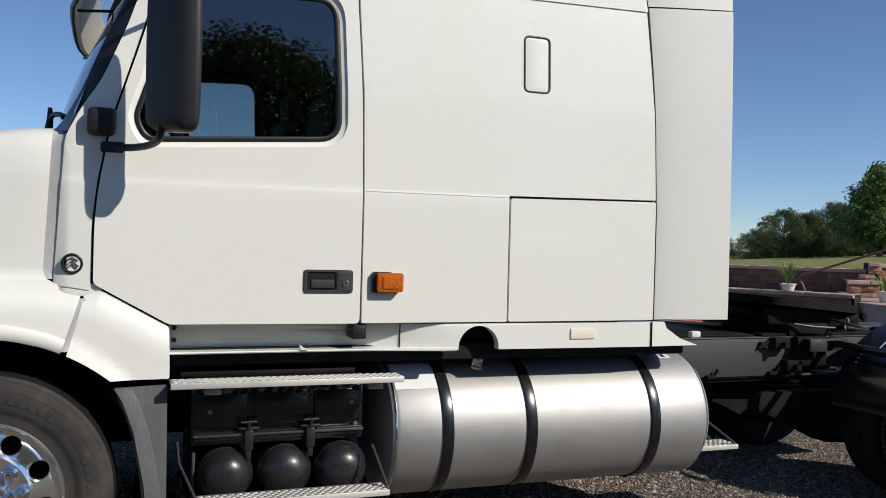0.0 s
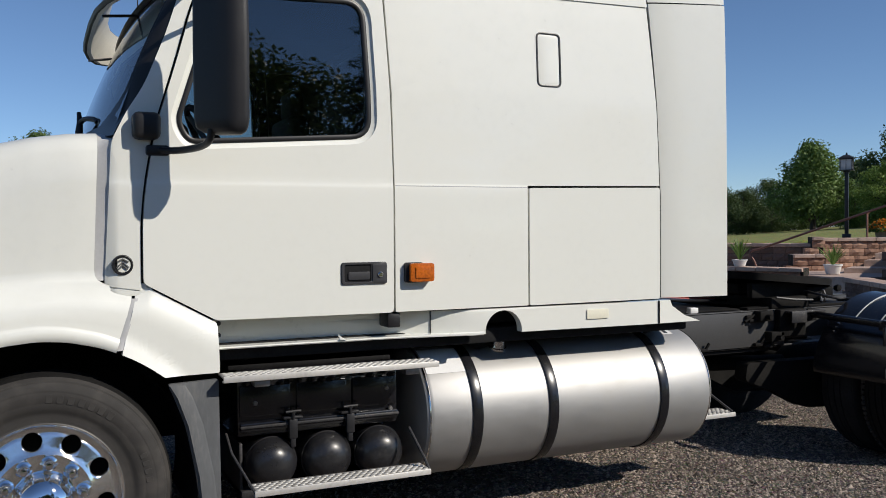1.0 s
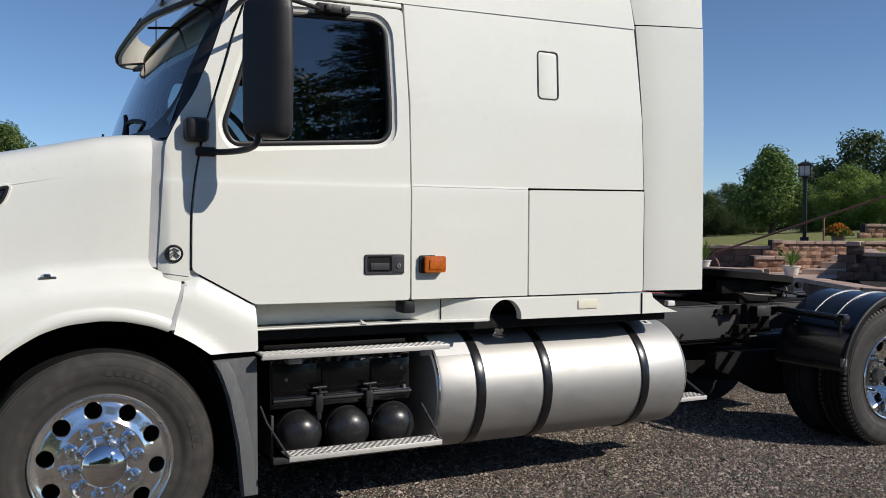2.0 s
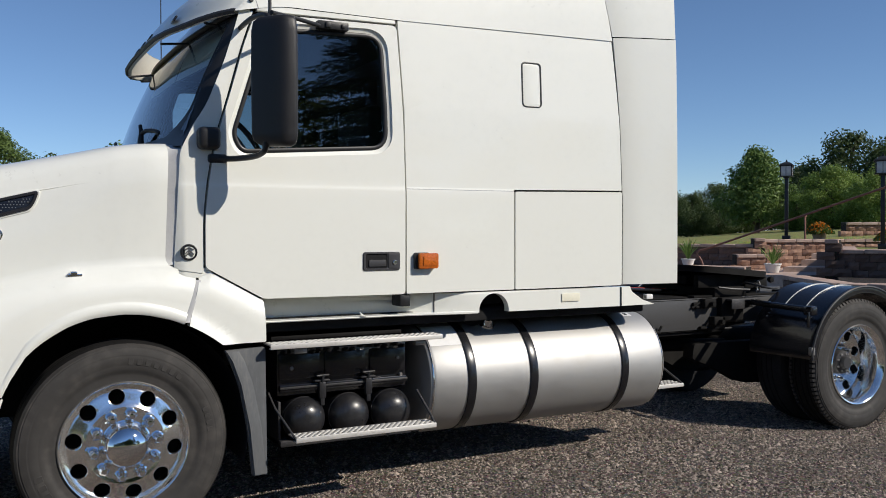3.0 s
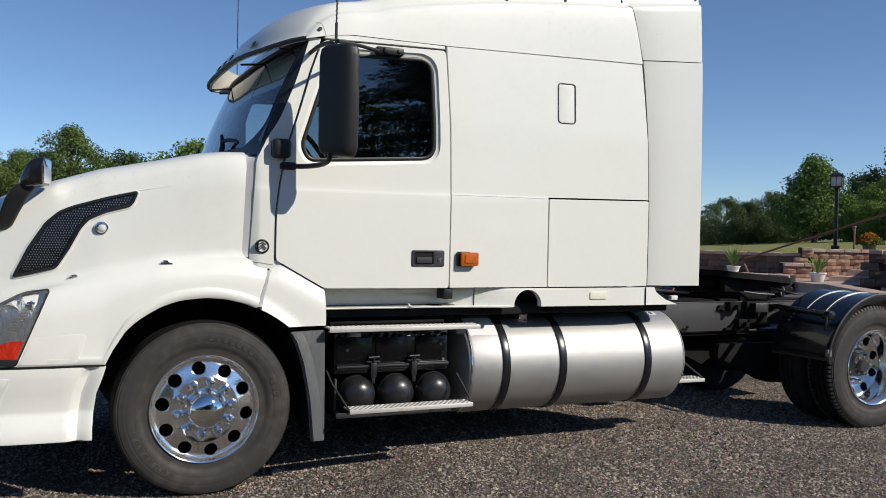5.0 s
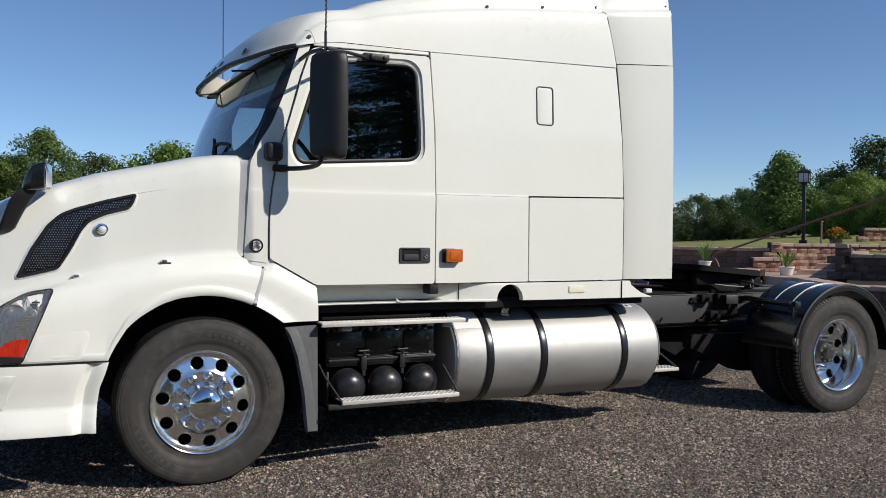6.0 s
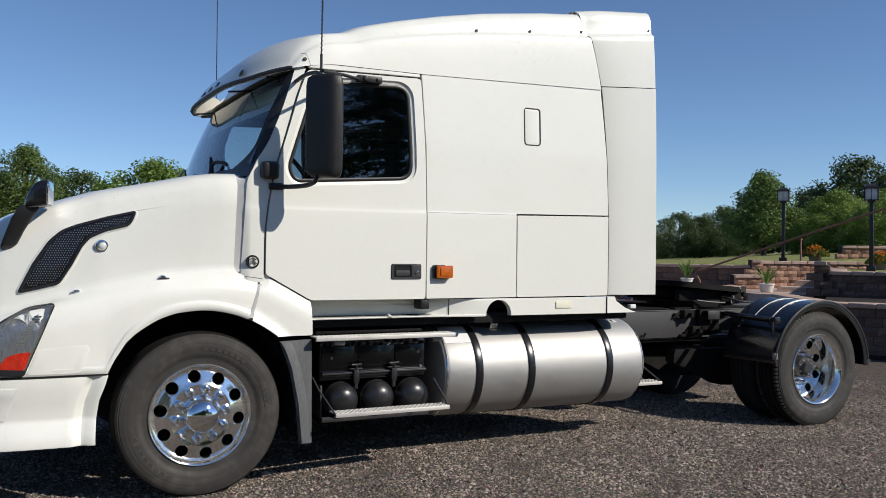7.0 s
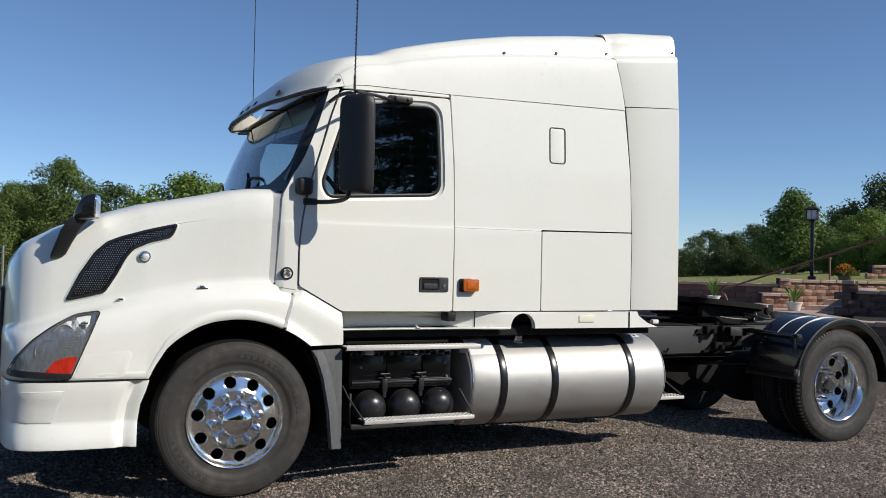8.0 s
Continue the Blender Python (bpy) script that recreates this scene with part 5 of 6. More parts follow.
# battery box with a ribbed lid, latches, and the three air tanks below it
bat = part("battery_box", box(0.79, 0.13, 0.63, 1.56, 0.60, 0.93, 0.012), GLOSSBLACK, truck, "black battery box")
part("box_ledge", box(0.80, 0.105, 0.655, 1.555, 0.135, 0.695, 0.008), GLOSSBLACK, bat)
for x0, x1 in ((0.80, 1.03), (1.06, 1.30), (1.33, 1.55)):
    part("box_panel", box(x0, 0.118, 0.72, x1, 0.135, 0.86, 0.006), GLOSSBLACK, bat)
random.seed(9)
for i in range(15):
    x = 0.83 + i * 0.050 + random.uniform(-0.01, 0.01)
    part("terminal_knob", lathe([(0, -0.024), (0.008, -0.022), (0.012, -0.012), (0.014, 0.01)], centre=(x, 0.11, 0.878 + random.uniform(-0.012, 0.010)), n=12), STRAP, bat)
part("box_lip", box(0.80, 0.097, 0.672, 1.556, 0.108, 0.684, 0.003), CHASSIS, bat)
for x in (1.035, 1.308):
    part("latch", merge(box(x - 0.020, 0.080, 0.610, x + 0.020, 0.108, 0.700, 0.006), box(x - 0.045, 0.085, 0.700, x + 0.045, 0.115, 0.712, 0.004), tube([(x - 0.035, 0.082, 0.735), (x + 0.035, 0.082, 0.737)], 0.006, 8), tube([(x, 0.085, 0.70), (x, 0.082, 0.738)], 0.008, 8), box(x - 0.012, 0.085, 0.57, x + 0.012, 0.105, 0.62, 0.004)), BLACK, bat, "black rubber latch")
for x, z in ((0.87, 0.78), (1.50, 0.80), (1.52, 0.70)):
    part("box_bolt", lathe([(0, -0.008), (0.009, -0.007), (0.012, 0.003)], centre=(x, 0.117, z), n=10), STEEL, bat)
for x in (0.942, 1.203, 1.460):
    at = part("air_tank", lathe([(0.0, 0.035), (0.03, 0.037), (0.06, 0.045), (0.085, 0.062), (0.106, 0.088), (0.117, 0.12), (0.119, 0.16), (0.119, 0.60)], centre=(x, 0, 0.500), n=40), AIRTANK, truck, "dusty black domed air tank")
    part("rolled_edge", lathe([(0.116, 0.128), (0.1215, 0.134), (0.1215, 0.142), (0.118, 0.148)], centre=(x, 0, 0.500), n=40), AIRTANK, at)
part("tank_cradle", merge(box(0.80, 0.10, 0.36, 1.58, 0.70, 0.395, 0.006), box(0.80, 0.14, 0.36, 0.815, 0.6, 0.60, 0.004)), CHASSIS, truck)
# sill below the cab


def sill(x, z):
    """Set back under the door, flush under the sleeper."""
    return interp(x, [0.69, 1.42, 1.55, 1.63, 1.706, 1.80, 1.90, 2.0, 3.0, 3.1, 3.33], [0.138, 0.138, 0.118, 0.090, 0.058, 0.028, 0.010, 0.002, 0.002, 0.012, 0.03])


notch = [(2.080 + 0.102 * math.cos(a), 1.052 + 0.102 * math.sin(a)) for a in np.linspace(math.pi + 0.10, -0.10, 18)]
SILL = [(0.692, 1.046), *notch, (3.335, 1.038), (3.22, 1.075), (3.13, 1.13), (3.115, 1.163), (0.692, 1.165)]
CXS = [0.9, 1.2, 1.5, 1.55, 1.6, 1.65, 1.7, 1.75, 1.8, 1.9, 2.3, 2.6, 2.9, 3.0, 3.05, 3.1, 3.2, 3.25]
sk = part("cab_sill", panel(SILL, sill, 0.05, cuts_x=CXS, cuts_z=[1.06, 1.075, 1.10, 1.13], bevel=0.006), WHITE, truck, "white sill below the cab", weighted=True)
part("sill_lip", fix(grid([[(x, sill(x, 1.05) - d * sill(x, 1.05), z) for x in (*np.linspace(0.692, 1.42, 6), *np.linspace(1.46, 1.97, 12))] for d, z in ((-0.1, 1.056), (0.66, 1.051), (0.69, 1.046), (0.66, 1.041), (-0.1, 1.037))])), WHITE, sk)
part("sill_tab", panel([(1.245, 1.052), (1.275, 1.050), (1.235, 1.078)], lambda x, z: 0.035, 0.01, bevel=0.002), WHITE, sk)
part("filler_recess", panel([*[(2.08 + 0.112 * math.cos(a), 1.050 + 0.112 * math.sin(a)) for a in np.linspace(0, 2 * math.pi, 30)[:-1]]], lambda x, z: 0.25, 0.01, bevel=0), LINER, sk, "dark recess over the filler")
part("seam_line", box(1.704, 0.054, 1.046, 1.708, 0.09, 1.163, 0), LINER, sk)
part("end_line", box(3.028, -0.003, 1.040, 3.033, 0.02, 1.163, 0), LINER, sk)
for z in (1.146, 1.094):
    part("sill_screw", lathe([(0, -0.006), (0.010, -0.005), (0.012, 0.004)], centre=(0.715, sill(0.715, z), z), n=12), CHASSIS, sk)
part("mud_block", box(1.470, 0.012, 1.098, 1.535, 0.13, 1.166, 0.008), BLACK, sk, "black rubber block under the door")
part("sill_tag", panel(rrect(2.565, 1.086, 2.70, 1.135, 0.006), lambda x, z: -0.004, 0.005, bevel=0.001), YELLOWTAG, sk, "cream tag on the sill")
part("underbody", box(0.70, 0.10, 0.985, 3.30, 2.30, 1.06, 0.01), LINER, truck)
part("far_box", box(0.75, 1.75, 0.35, 3.3, 2.30, 0.98, 0.03), LINER, truck, "dark boxes on the far side")

# ---- the truck: frame, fifth wheel, mudguards ----
for y in (0.765, 1.56):
    part("frame_rail", merge(box(-1.2, y, 0.728, 4.72, y + 0.012, 0.985, 0.004), box(-1.2, y, 0.972, 6.25, y + 0.085, 0.986, 0.004), box(-1.2, y, 0.728, 6.25, y + 0.085, 0.742, 0.004), box(4.72, y, 0.78, 6.25, y + 0.012, 0.985, 0.004)), RAIL, truck, "dark grey frame rail")
for x in (3.55, 4.35, 4.9, 5.8, 6.2):
    part("cross_member", box(x - 0.06, 0.78, 0.76, x + 0.06, 1.63, 0.96, 0.01), GRIME, truck)
part("rail_shade", box(3.6, 0.79, 0.70, 4.6, 1.6, 0.74, 0.005), LINER, truck)
for x, z in ((4.50, 0.945), (4.60, 0.80)):
    part("rail_bracket", merge(box(x - 0.06, 0.70, z - 0.03, x + 0.06, 0.77, z + 0.04, 0.008), tube([(x, 0.70, z), (x, 0.66, z)], 0.018, 8)), GRIME, truck)
for x, z in ((3.98, 0.745), (4.46, 0.755), (4.55, 0.74)):
    part("rail_clip", merge(box(x - 0.03, 0.735, z - 0.014, x + 0.035, 0.765, z + 0.010, 0.006), tube([(x + 0.02, 0.745, z), (x + 0.045, 0.735, z + 0.045)], 0.010, 6)), GRIME, truck, "small black clip on the rail")
part("rail_clamp", merge(box(4.36, 0.742, 0.930, 4.54, 0.764, 0.958, 0.006), box(4.38, 0.736, 0.908, 4.47, 0.764, 0.932, 0.008), tube([(4.35, 0.752, 0.915), (4.43, 0.744, 0.958)], 0.010, 8)), GRIME, truck, "black hose clamp on the rail")
gusset = panel([(4.80, 0.905), (4.93, 0.905), (4.835, 0.985)], lambda x, z: 0.66, 0.02, bevel=0.003)
part("rail_gusset", gusset, GRIME, truck, "black triangular gusset")
part("hanger_plate", box(4.62, 0.70, 0.80, 4.86, 0.76, 0.99, 0.012), GRIME, truck)
part("slotted_bracket", merge(box(4.66, 0.64, 0.965, 4.98, 0.76, 0.980, 0.004), box(4.66, 0.635, 0.90, 4.80, 0.645, 0.978, 0.004)), CHASSIS, truck)
pts = [(-0.47, 0.10), (-0.47, 0.30), (-0.38, 0.43), (-0.15, 0.49), (0.12, 0.49), (0.40, 0.44), (0.52, 0.36), (0.52, 0.16), (0.18, 0.05), (0.18, -0.05), (0.52, -0.16), (0.52, -0.36), (0.40, -0.44), (0.12, -0.49), (-0.15, -0.49), (-0.38, -0.43), (-0.47, -0.30), (-0.47, -0.10)]
plate = bmesh.new()
loop = [plate.verts.new((p.x, p.y, 0)) for p in rounded(pts, 0.05, 3)]
face = plate.faces.new(loop)
out = bmesh.ops.extrude_face_region(plate, geom=[face])
for v in [v for v in out["geom"] if isinstance(v, bmesh.types.BMVert)]:
    v.co.z += 0.04
bmesh.ops.recalc_face_normals(plate, faces=plate.faces)
plate.transform(Matrix.Translation((4.82, 1.2, 1.165)) @ Matrix.Rotation(radians(5), 4, "Y") @ Matrix.Diagonal((0.86, 1, 1.25, 1)))
fifth = part("fifth_wheel", plate, GRIME, truck, "greasy black fifth-wheel plate")
for q in ((4.48, 0.82, 1.06, 5.02, 0.88, 1.17, 0.015), (4.48, 1.52, 1.06, 5.02, 1.58, 1.17, 0.015), (4.98, 0.80, 1.04, 5.24, 1.60, 1.13, 0.02), (4.90, 0.84, 0.985, 5.16, 1.56, 1.06, 0.02), (4.60, 0.76, 0.985, 4.95, 1.64, 1.07, 0.015), (4.52, 1.0, 1.08, 4.9, 1.4, 1.16, 0.02)):
    part("plate_support", box(*q), GRIME, fifth)
part("slide_rail", merge(box(4.4, 0.78, 0.987, 6.0, 0.86, 1.005, 0.003), box(4.4, 1.54, 0.987, 6.0, 1.62, 1.005, 0.003)), GRIME, truck)
part("chain_hook", tube([(5.02, 0.70 + 0.018 * math.cos(a), 1.07 + 0.042 * math.sin(a)) for a in np.linspace(0, 2 * math.pi, 17)], 0.006, 6, cap=False), STEEL, fifth, "small steel lifting ring")
part("lock_knob", lathe([(0, -0.02), (0.022, -0.018), (0.026, 0.0), (0.018, 0.02), (0.0, 0.022)], centre=(5.16, 0.70, 1.12), n=16), GRIME, fifth)
part("release_bar", tube([(4.62, 0.74, 1.07), (4.74, 0.70, 1.055), (4.92, 0.70, 1.045)], 0.009, 8), CHASSIS, fifth, "worn release bar")
part("pull_handle", tube(smooth_curve([(4.95, 0.80, 1.10), (4.98, 0.68, 1.08), (5.04, 0.60, 1.06), (5.12, 0.60, 1.06)], 5), 0.010, 8), CHASSIS, fifth)
part("deck_plate", box(3.55, 0.80, 0.99, 4.35, 1.60, 1.0, 0.003), GRIME, truck, "dark deck plate over the frame")
part("deck_block", box(3.50, 0.30, 1.045, 3.56, 0.34, 1.079, 0.006), STICKER, truck, "small white block behind the cab")
for k, (y0, z0) in enumerate(((1.0, 1.35), (1.12, 1.35), (1.30, 1.33))):
    pts = [(3.02, y0, z0), (3.25, y0 + 0.02, z0 - 0.12), (3.55, y0 - 0.05, z0 - 0.24), (4.0, y0 - 0.02 + 0.06 * k, 1.06), (4.5, y0 + 0.1, 1.03)]
    part("air_line", tube(smooth_curve(pts, 6), 0.012, 8), (GLOSSBLACK, HOSE, GLOSSBLACK)[k], truck, ("black coiled line", "red air line", "black coiled line")[k])


def guard(y0, y1):
    """Half-round mudguard: rolled edges, two bright ribs, straight skirts at front and rear."""
    c, r = Vector((5.385, 0, 0.500)), 0.592
    line = [(c.x + r * math.cos(a), c.z + r * math.sin(a)) for a in np.linspace(math.pi - 0.20, 0.16, 40)]
    line = [(c.x - r * 0.97, 0.565), (c.x - r * 0.982, 0.60)] + [p for p in line] + [(c.x + r * 0.99, 0.56), (c.x + r * 0.99, 0.50)]
    ys = [(y0 + 0.002, -0.050), (y0 - 0.004, -0.048), (y0 - 0.004, -0.028), (y0 - 0.006, -0.012), (y0 - 0.003, 0.0), (y0 + 0.012, 0.004), (y0 + 0.04, 0.0), ((y0 + y1) / 2, 0.0), (y1 - 0.04, 0.0), (y1 - 0.012, 0.004), (y1, -0.02)]
    rows = []
    for i, (x, z) in enumerate(line):
        d = (Vector((x, z)) - Vector((c.x, c.z))).normalized()
        rows.append([(x + d.x * q, y, z + d.y * q) for y, q in ys])
    g = part("mudguard", fix(grid(rows)), GLOSSBLACK, truck, "black half-round mudguard over the drive wheels", angle=50)
    part("rolled_lip", tube([(x, y0 - 0.004, z) for x, z in line], 0.009, 8), CHASSIS, g, "worn rolled edge")
    for k in (0.34, 0.67):
        y = y0 + k * (y1 - y0)
        rib = []
        for x, z in [q for q in line[2:-2] if q[1] > 0.93 or q[0] > c.x]:
            d = (Vector((x, z)) - Vector((c.x, c.z))).normalized()
            rib.append([(x + d.x * q, y + e, z + d.y * q) for e, q in ((-0.0035, 0.0), (-0.002, 0.006), (0.002, 0.006), (0.0035, 0.0))])
        part("rib", fix(grid(rib)), RIBWORN, g, "worn raised rib")
    for i in range(4):
        for yy in (y0 + 0.10, y1 - 0.10):
            a = math.pi - 0.62 - i * 0.055
            d = Vector((math.cos(a), 0, math.sin(a)))
            part("guard_bolt", lathe([(0, -0.012), (0.006, -0.01), (0.007, 0.004)], centre=(c.x + (r + 0.004) * d.x, yy, c.z + (r + 0.004) * d.z), n=8), CHROMEDULL, g)
    return g


g = guard(-0.005, 0.60)
guard(WIDTH - 0.60, WIDTH + 0.005)
part("guard_tube", merge(tube([(4.88, 0.80, 0.955), (4.86, 0.03, 0.93)], 0.024, 12), box(4.83, 0.02, 0.89, 4.90, 0.10, 0.96, 0.012), box(4.81, 0.03, 0.80, 4.835, 0.05, 0.92, 0.008)), GLOSSBLACK, truck, "black mudguard support tube")
part("guard_clip", box(4.795, -0.012, 0.60, 4.835, 0.02, 0.66, 0.006), STEEL, g, "steel clip at the mudguard's edge")
part("guard_clip", box(5.955, -0.012, 0.50, 5.99, 0.02, 0.56, 0.006), STEEL, g, "steel clip at the mudguard's edge")
for y in (0.72, 1.68):
    part("air_bag", lathe([(0.10, 0.62), (0.13, 0.66), (0.13, 0.72), (0.11, 0.75), (0.13, 0.78), (0.13, 0.84), (0.10, 0.88)], axis="z", centre=(5.62, y, 0), n=20), GRIME, truck)
part("driveshaft", tube([(1.2, 1.2, 0.72), (5.2, 1.2, 0.53)], 0.055, 14), GRIME, truck)
part("rear_tank", box(3.75, 0.92, 0.40, 4.05, 1.3, 0.70, 0.03), LINER, truck, "dark air tank under the frame")


# ---- ground ----
B0, BU = Vector((-1.13, -5.38)), Vector((0.745, 0.667)).normalized()
BR = Vector((BU.y, -BU.x))


def yard(d, l, z=0.0):
    """A place in the yard behind the truck: d metres out along its axis, l across it."""
    p = B0 + BU * d + BR * l
    return Vector((p.x, p.y, z))


def yard_of(x, y):
    q = Vector((x, y)) - B0
    return q.dot(BU), q.dot(BR)


def height(x, y):
    """The lie of the land: a level gravel lot, and a lawn that rises behind the terrace walls."""
    d, l = yard_of(x, y)
    r = math.hypot(x, y)
    h = 0.02 * noise.noise((x * 0.5, y * 0.5, 0.0)) * min(1, max(0, (r - 7) / 5))
    ridge = interp(x, [0.5, 1.1, 4.2, 4.75], [0, 1, 1, 0]) * interp(y, [-2.5, -0.6, 2.6, 4.0], [0, 1, 1, 0])
    h += 0.055 * ridge * ridge * (3 - 2 * ridge)
    k = max(0.0, min(1.0, (d - 20.6 - 0.45 * max(0.0, min(3.2, l))) / 1.2)) * max(0.0, min(1.0, (l + 14) / 8))
    k = k * k * (3 - 2 * k)
    q = max(-5.0, min(12.0, l))
    rise = 1.33 + 0.035 * q + max(0.0, min(1.5, (d - 22) / 23)) * (0.20 + 0.03 * q)
    return h * (1 - k) + k * rise


def steps_out(near, far, n):
    """Grid lines that lie dense near the middle and spread outwards."""
    t = np.linspace(-1, 1, n)
    return np.sign(t) * (near * np.abs(t) + (far - near) * np.abs(t) ** 5)


def earth(name, a, b, c, scale, bump, grain):
    m = bpy.data.materials.new(name)
    m.use_nodes = True
    n, l = m.node_tree.nodes, m.node_tree.links
    p = n["Principled BSDF"]
    p.inputs["Roughness"].default_value = 0.92
    p.inputs["Specular IOR Level"].default_value = 0.25
    co = n.new("ShaderNodeTexCoord")
    t1, t2, v = n.new("ShaderNodeTexNoise"), n.new("ShaderNodeTexNoise"), n.new("ShaderNodeTexVoronoi")
    t1.inputs["Scale"].default_value, t1.inputs["Detail"].default_value = 0.7, 6
    t2.inputs["Scale"].default_value, t2.inputs["Detail"].default_value = scale, 5
    v.inputs["Scale"].default_value = grain
    for t in (t1, t2, v):
        l.new(co.outputs["Object"], t.inputs["Vector"])
    r1 = n.new("ShaderNodeValToRGB")
    r1.color_ramp.elements[0].position, r1.color_ramp.elements[1].position = 0.3, 0.7
    r1.color_ramp.elements[0].color, r1.color_ramp.elements[1].color = (*a, 1), (*b, 1)
    l.new(t2.outputs[0], r1.inputs[0])
    mx = n.new("ShaderNodeMix")
    mx.data_type = "RGBA"
    mr = n.new("ShaderNodeMapRange")
    mr.inputs[1].default_value, mr.inputs[2].default_value, mr.inputs[4].default_value = 0.45, 0.7, 0.7
    l.new(t1.outputs[0], mr.inputs[0])
    l.new(mr.outputs[0], mx.inputs["Factor"])
    l.new(r1.outputs[0], mx.inputs["A"])
    mx.inputs["B"].default_value = (*c, 1)
    mv = n.new("ShaderNodeMix")
    mv.data_type, mv.blend_type = "RGBA", "MULTIPLY"
    mv.inputs["Factor"].default_value = 0.5
    l.new(mx.outputs["Result"], mv.inputs["A"])
    l.new(v.outputs["Color"], mv.inputs["B"])
    l.new(mv.outputs["Result"], p.inputs["Base Color"])
    bp = n.new("ShaderNodeBump")
    bp.inputs["Strength"].default_value, bp.inputs["Distance"].default_value = bump, 0.03
    l.new(v.outputs["Distance"], bp.inputs["Height"])
    l.new(bp.outputs[0], p.inputs["Normal"])
    return m


GRAVEL = earth("crushed_gravel", (0.092, 0.077, 0.064), (0.205, 0.172, 0.143), (0.138, 0.115, 0.096), 14, 0.8, 55)
GRASS = earth("mown_grass", (0.20, 0.235, 0.06), (0.33, 0.335, 0.11), (0.32, 0.29, 0.13), 3, 0.5, 30)
MULCH = earth("dark_mulch", (0.03, 0.026, 0.023), (0.08, 0.07, 0.06), (0.05, 0.045, 0.04), 20, 0.8, 40)
PAVER = blocky("paver", (0.40, 0.29, 0.235), (0.52, 0.39, 0.32), (0.32, 0.235, 0.19))

lines = steps_out(46, 1500, 150)
verts = [(x + 3, y + 6, height(x + 3, y + 6)) for y in lines for x in lines]
m = len(lines)
level = np.array([v[2] for v in verts]).reshape(m, m)
faces, kinds = [], []
for j in range(m - 1):
    for i in range(m - 1):
        faces.append((j * m + i, j * m + i + 1, (j + 1) * m + i + 1, (j + 1) * m + i))
        x, y = (lines[i] + lines[i + 1]) / 2 + 3, (lines[j] + lines[j + 1]) / 2 + 6
        d, l = yard_of(x, y)
        kinds.append(0 if (-16 < x < 18 and -8.5 < y < 15 and d < 20.5) else 1)
ground = part("ground", (verts, faces), GRAVEL, None)
ground.data.materials.append(GRASS)
ground.data.polygons.foreach_set("material_index", kinds)
tagged(ground, "dark crushed gravel lot running into mown lawn", "ground", kind="structure")

# loose stones on the lot, in the stretch that lies open beside the truck
rng = np.random.default_rng(7)
base = np.array([(1, 0, 0), (-0.5, 0.8, 0.1), (-0.6, -0.7, 0), (0.1, 0.1, 0.75), (0.3, -0.9, 0.2), (0.5, 0.7, 0.3)])
tri = np.array([(0, 5, 3), (5, 1, 3), (1, 2, 3), (2, 4, 3), (4, 0, 3)])


def stones(name, count, x0, x1, y0, y1, size):
    n = count
    px, py = rng.uniform(x0, x1, n) + rng.normal(0, 0.4, n), rng.uniform(y0, y1, n) + rng.normal(0, 0.4, n)
    s = size * rng.lognormal(0, 0.42, n)
    a = rng.uniform(0, 2 * math.pi, n)
    shape = base[None] * rng.uniform(0.45, 1.35, (n, 6, 3))
    x = shape[..., 0] * np.cos(a)[:, None] - shape[..., 1] * np.sin(a)[:, None]
    y = shape[..., 0] * np.sin(a)[:, None] + shape[..., 1] * np.cos(a)[:, None]
    gx, gy = px - 3, py - 6
    i, j = np.searchsorted(lines, gx) - 1, np.searchsorted(lines, gy) - 1
    u, w = (gx - lines[i]) / (lines[i + 1] - lines[i]), (gy - lines[j]) / (lines[j + 1] - lines[j])
    lie = (level[j, i] * (1 - u) + level[j, i + 1] * u) * (1 - w) + (level[j + 1, i] * (1 - u) + level[j + 1, i + 1] * u) * w + 0.0015
    v = np.stack([x * s[:, None] + px[:, None], y * s[:, None] + py[:, None], (shape[..., 2] - 0.15) * s[:, None] + lie[:, None]], -1).reshape(-1, 3)
    f = (tri[None] + 6 * np.arange(n)[:, None, None]).reshape(-1, 3)
    me = bpy.data.meshes.new(name)
    me.from_pydata(v.tolist(), [], f.tolist())
    me.materials.append(STONES)
    ob = new(name, me)
    return tagged(ob, "loose grey and brown crushed stones on the lot", "gravel", kind="stuff")


stones("gravel", 240000, -2.4, 7.8, -2.4, 3.2, 0.0066)
stones("gravel", 9000, -2.2, 7.4, -2.1, 3.0, 0.0095)
stones("gravel", 14000, 1.0, 12.0, 3.4, 9.0, 0.018)


# ---- terrace walls, stairs and what stands on them ----
def block_mesh(w, h, d, seed, mat):
    """One split-faced wall block, w by h, its rough face towards -y."""
    rs = random.Random(seed)
    xs, zs = [-w / 2 + 0.004, -w / 6, w / 6, w / 2 - 0.004], [0.003, h / 2, h - 0.003]
    verts = []
    for j, z in enumerate(zs):
        for i, x in enumerate(xs):
            edge = i in (0, 3) or j != 1
            verts.append((x + (0 if i in (0, 3) else rs.uniform(-0.02, 0.02)), rs.uniform(0.004, 0.016) if edge else rs.uniform(-0.026, -0.006), z))
    verts += [(xs[0], d, zs[0]), (xs[3], d, zs[0]), (xs[3], d, zs[2]), (xs[0], d, zs[2])]
    faces = [(j * 4 + i, j * 4 + i + 1, j * 4 + i + 5, j * 4 + i + 4) for j in range(2) for i in range(3)]
    faces += [(0, 12, 13, 3, 2, 1), (8, 9, 10, 11, 14, 15), (0, 4, 8, 15, 12), (3, 13, 14, 11, 7)]
    me = bpy.data.meshes.new("block")
    me.from_pydata(verts, [], faces)
    me.materials.append(mat)
    return me


